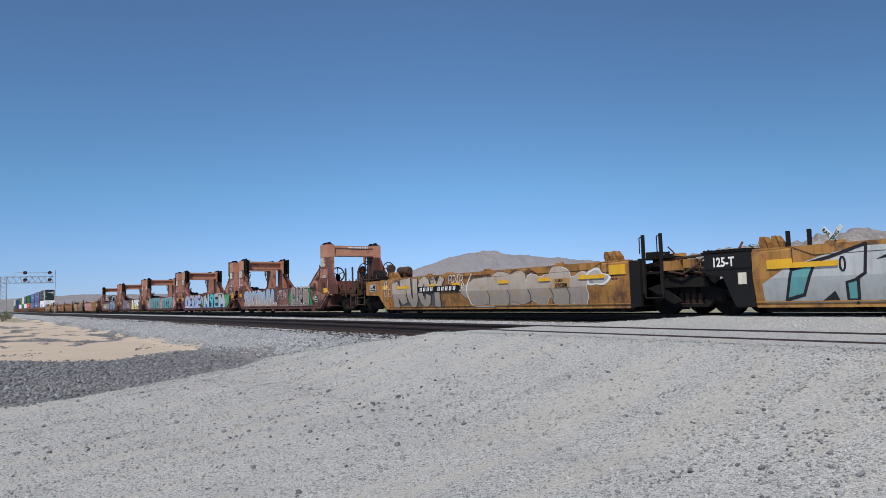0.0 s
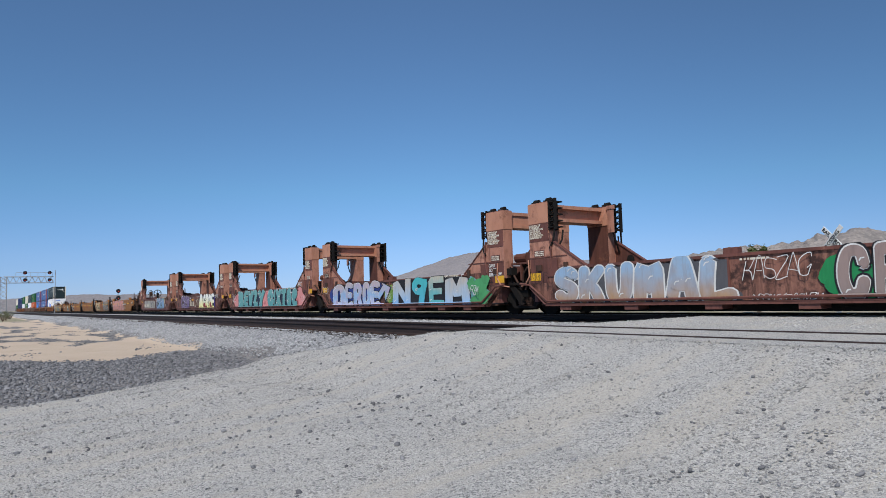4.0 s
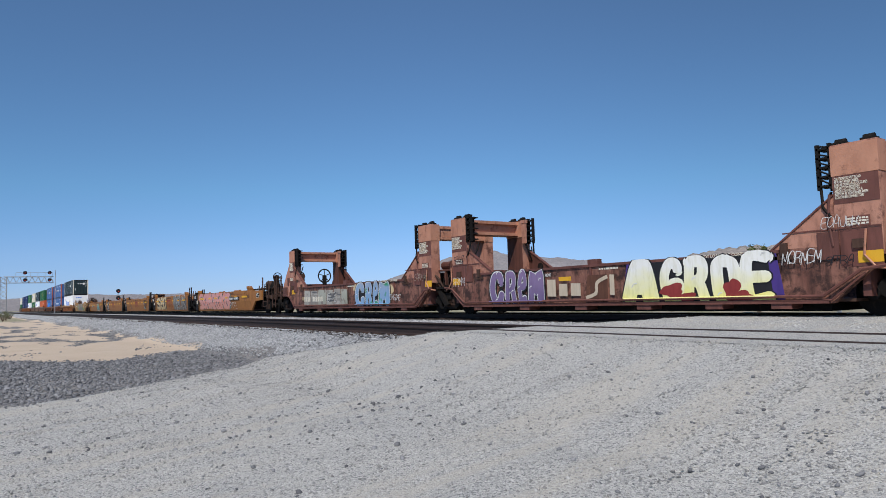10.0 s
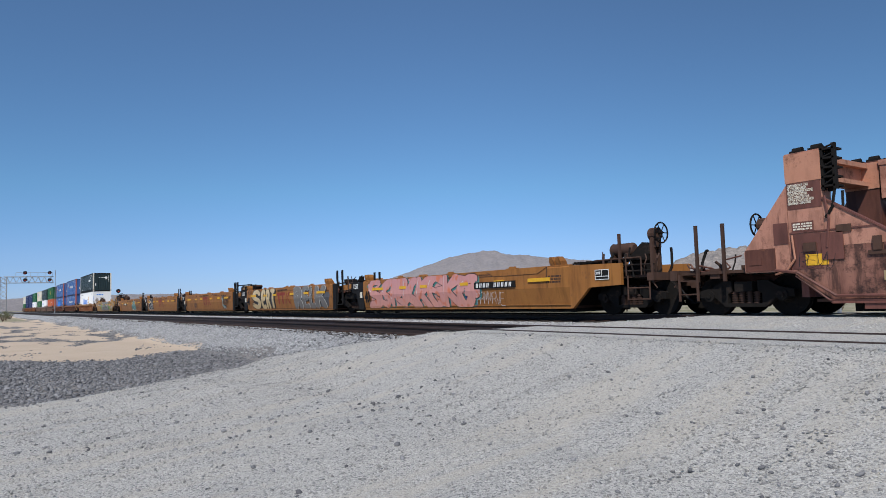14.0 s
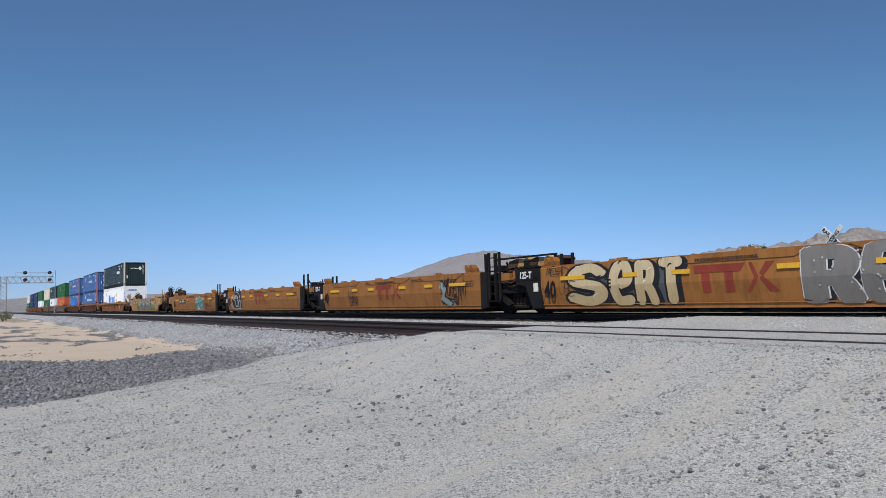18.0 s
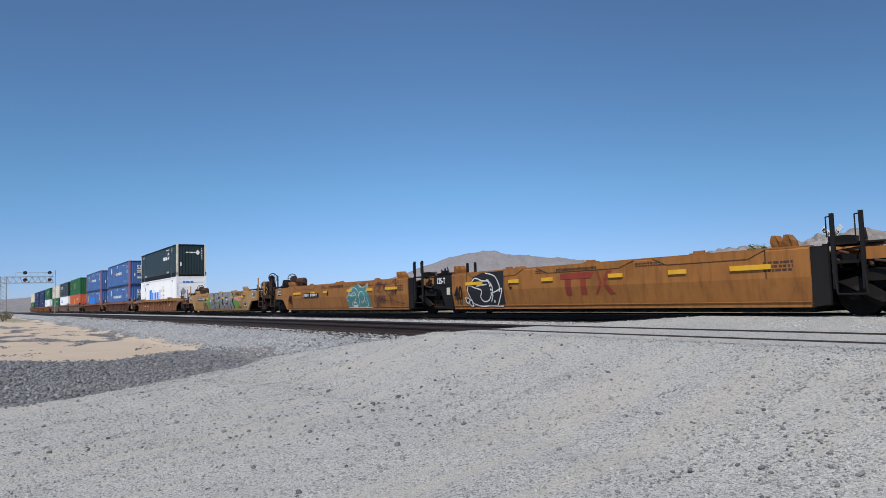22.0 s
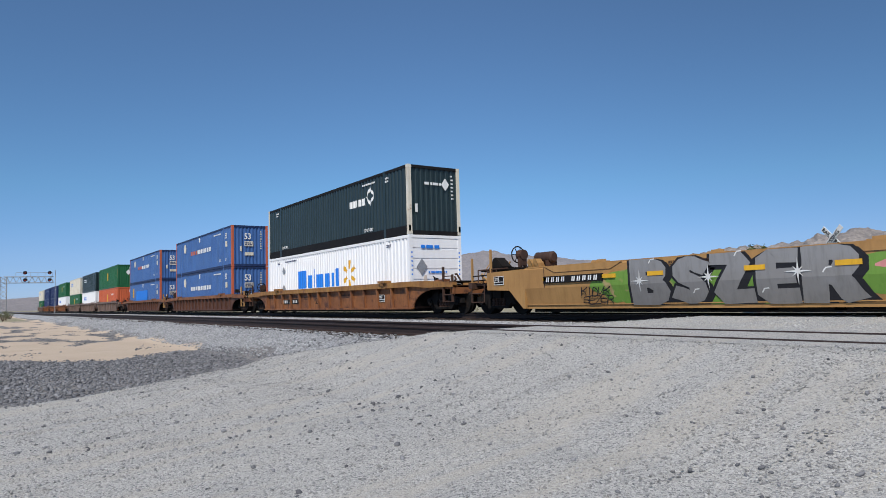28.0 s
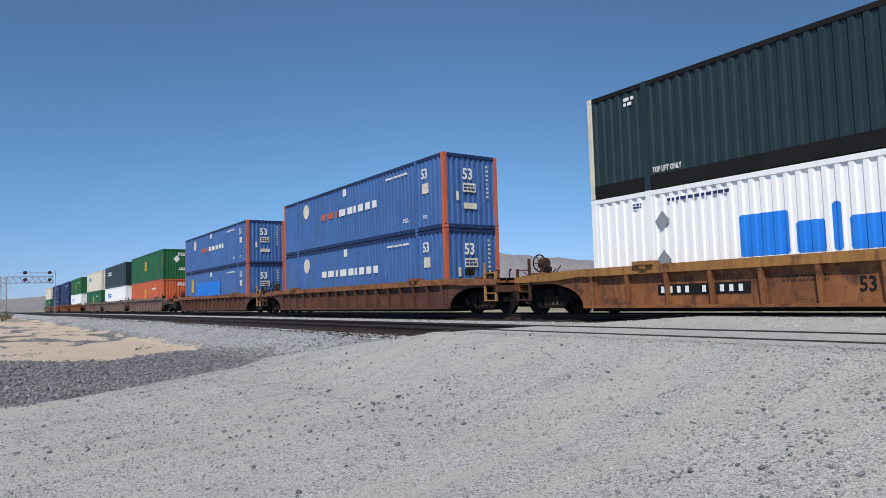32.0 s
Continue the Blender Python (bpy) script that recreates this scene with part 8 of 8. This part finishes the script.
part("company_mark", bm, WHITE, dark_box)
for k in range(7):
    end_bars(dark_box, 0.004, 0.83, 0.95, 1.5 + k * 0.16, 1.6 + k * 0.16, WHITE, 1, 90 + k)
part("data_plate", box(fresh(), 0.0, 0.012, -0.98, -0.86, 0.9, 1.25), WHITE, dark_box)
# white box: blue sign of plain blocks with a yellow burst
x = -11.7
for w, h in ((1.15, 0.95), (0.62, 0.68), (0.2, 1.0), (0.95, 0.68), (0.62, 0.68), (0.36, 0.68), (0.36, 0.88)):
    shape = [(x + 0.05, 0.98), (x + w - 0.05, 0.98), (x + w, 1.03), (x + w, 0.93 + h), (x + w - 0.05, 0.98 + h), (x + 0.05, 0.98 + h), (x, 0.93 + h), (x, 1.03)]
    painted(white_box, "company_mark", [shape], SIGNBLUE, "bright blue sign of plain blocks", 0.27)
    x += w + 0.13
for k in range(6):
    q = radians(90 + 60 * k)
    ex, ez, nx, nz = math.cos(q), math.sin(q), -math.sin(q) * 0.11, math.cos(q) * 0.11
    cx, cz = -5.5, 1.5
    shape = [(cx + ex * 0.26 + nx * 0.7, cz + ez * 0.26 + nz * 0.7), (cx + ex * 0.26 - nx * 0.7, cz + ez * 0.26 - nz * 0.7), (cx + ex * 0.66 - nx, cz + ez * 0.66 - nz), (cx + ex * 0.66 + nx, cz + ez * 0.66 + nz)]
    painted(white_box, "burst_ray", [shape], BRIGHT, "yellow burst ray", 0.27)
for cz in (2.05, 1.05):
    part("diamond_plate", prism(fresh(), [(-14.0, cz), (-13.78, cz + 0.26), (-13.56, cz), (-13.78, cz - 0.26)], SY - 0.006, SY), GALV, white_box, "grey diamond plate")
side_bars(white_box, -13.6, -11.9, 2.5, 2.62, NAVY, 1, 85)
side_bars(white_box, -14.7, -14.4, 2.45, 2.6, NAVY, 2, 86)
side_bars(white_box, -1.9, -1.5, 2.45, 2.6, NAVY, 2, 87)
end_bars(white_box, 0.012, -0.75, 0.25, 2.28, 2.5, SIGNBLUE, 1, 88)
end_bars(white_box, 0.012, -0.4, 0.55, 1.28, 1.4, SIGNBLUE, 1, 89)
STAIN = paint("rust_stain", (0.62, 0.5, 0.4), (0.72, 0.64, 0.56), dirt=0.5)
part("rust_streak", prism(fresh(), [(-0.62, 1.2), (-0.5, 1.22), (-0.44, 0.8), (-0.5, 0.3), (-0.6, 0.25), (-0.66, 0.7)], 0.0, -0.016, axis="x"), STAIN, white_box, "brown rust streak")
part("diamond_plate", prism(fresh(), [(-0.98, 1.55), (-0.72, 1.9), (-0.46, 1.55), (-0.72, 1.2)], 0.0, 0.016, axis="x"), GALV, white_box, "grey diamond plate")
for s in (-1.24, 1.12):
    for k in range(6):
        end_bars(white_box, 0.004, s + 0.02, s + 0.08, 1.2 + k * 0.18, 1.3 + k * 0.18, SIGNBLUE, 1, 100 + k)

for xf in (-23.5, -46.3):
    for lv in (0, 1):
        c = container(xf, lv, "blue corrugated container with orange red corner posts", BLUE, POST, rail=BLUE_RAIL)
        plain_one = xf < -40 and lv == 0
        if plain_one:
            part("paint_patch", box(fresh(), -12.2, -6.0, SY - 0.003, SY, 0.9, 2.0), SIGNBLUE, c, "brighter blue repainted patch")
            part("yellow_mark", box(fresh(), -14.2, -13.4, SY - 0.003, SY, 1.3, 2.3), BRIGHT, c, "yellow upright mark")
        else:
            red = side_bars(c, -11.1, -9.2, 1.38, 1.85, POST if lv else WHITE, 1, 5, "company_mark")
            side_bars(c, -9.0, -5.2, 1.36, 1.86, WHITE, 1, 6, "company_mark")
            bm = rod(fresh(), (-13.0, SY, 2.15), (-13.0, SY - 0.005, 2.15), 0.38, 24)
            part("round_mark", bm, CREAM, c, "pale round mark")
        words("lettering", "53", 0.55, WHITE, c, -1.55, 2.05, SY - 0.004, squeeze=0.8)
        part("label_plate", box(fresh(), -1.5, -1.05, SY - 0.004, SY, 1.45, 1.85), CREAM, c, "white printed label")
        part("label_plate", box(fresh(), -8.55, -8.2, SY - 0.004, SY, 2.35, 2.7), WHITE, c, "white printed label")
        side_bars(c, -4.4, -2.6, 2.42, 2.55, WHITE, 1, 7)
        side_bars(c, -3.0, -2.6, 0.45, 0.65, WHITE, 2, 8)
        side_bars(c, -1.5, -1.2, 0.45, 0.62, WHITE, 2, 9)
        words("lettering", "53", 0.6, WHITE, c, 0.004, 1.9, -0.42, "end", squeeze=0.85)
        p = part("label_plate", box(fresh(), 0.0, 0.008, -0.4, 0.22, 1.4, 1.75), CREAM, c, "white printed label")
        end_bars(c, 0.012, -0.36, 0.18, 1.45, 1.7, NAVY, 2, 10)
        part("label_plate", box(fresh(), 0.0, 0.008, -0.38, 0.24, 0.75, 0.98), CREAM, c)
        part("label_plate", box(fresh(), 0.0, 0.012, -0.72, -0.6, 1.05, 1.4), CREAM, c)
        for k in range(8):
            end_bars(c, 0.004, 0.72, 0.84, 1.2 + k * 0.17, 1.32 + k * 0.17, CREAM, 1, 11 + k)
for n, (x, low, high) in enumerate(((-71.2, (ORANGEBOX, "orange"), (GREEN, "green")), (-91.4, (BOXWHITE, "white"), (DARKBOX, "black green")),
                     (-111.3, (GREEN, "green"), (CREAM, "cream white")), (-135.1, (BOXWHITE, "white"), (GREEN, "green")),
                     (-155.7, (NAVY, "navy blue"), (NAVY, "navy blue")), (-176.5, (NAVY, "navy blue"), (NAVY, "navy blue")),
                     (-197.9, (GREEN, "green"), (CREAM, "cream white")))):
    for lv, (m, word) in enumerate((low, high)):
        c = container(x, lv, "%s corrugated container stacked on a well car" % word, m, m, pitch=0.42)
        if m is GREEN or m is ORANGEBOX:
            part("yellow_mark", box(fresh(), -8.6, -7.7, SY - 0.004, SY, 1.1, 2.1), BRIGHT, c, "yellow company mark")
        if m is GREEN and n == 0:
            part("diamond_plate", prism(fresh(), [(-0.3, 1.9), (0.0, 2.25), (0.3, 1.9), (0.0, 1.55)], 0.0, 0.012, axis="x"), WHITE, c, "white diamond placard")
            part("post_band", box(fresh(), -0.3, -0.1, SY - 0.004, SY, 1.2, 2.4), BRIGHT, c)
        elif m in (DARKBOX, CREAM, BOXWHITE):
            side_bars(c, -13.6, -10.6, 1.6, 2.2, SIGNBLUE if m is not DARKBOX else WHITE, 2, 20 + n, "company_mark")
        else:
            side_bars(c, -5.0, -3.2, 1.9, 2.2, WHITE, 1, 30 + n)
        end_bars(c, 0.006, 0.1, 1.0, 2.2, 2.55, WHITE if m not in (BOXWHITE, CREAM) else NAVY, 2, 40 + n)
        end_bars(c, 0.006, 0.2, 1.0, 0.8, 1.1, WHITE if m not in (BOXWHITE, CREAM) else NAVY, 2, 50 + n)


# ---- movement ----
def motions():
    for ob, x, *z in MOVING:
        walk(ob, [(2.0 * i, pose(x + s, TRAIN_Y, z[0] if z else 0.0)) for i, s in enumerate(RUN)])
    turn = [(k / 15, run_at(k / 15) / WHEEL) for k in range(481)]
    for ob, x, *z in MOVING:
        if z or x < -70:
            continue
        for w in [o for o in ob.children_recursive if o.name.startswith("wheelset")]:
            at = w.location.copy()
            walk(w, [(t, Matrix.Translation(at) @ Matrix.Rotation(a % (2 * math.pi), 4, "Y")) for t, a in turn])


motions()
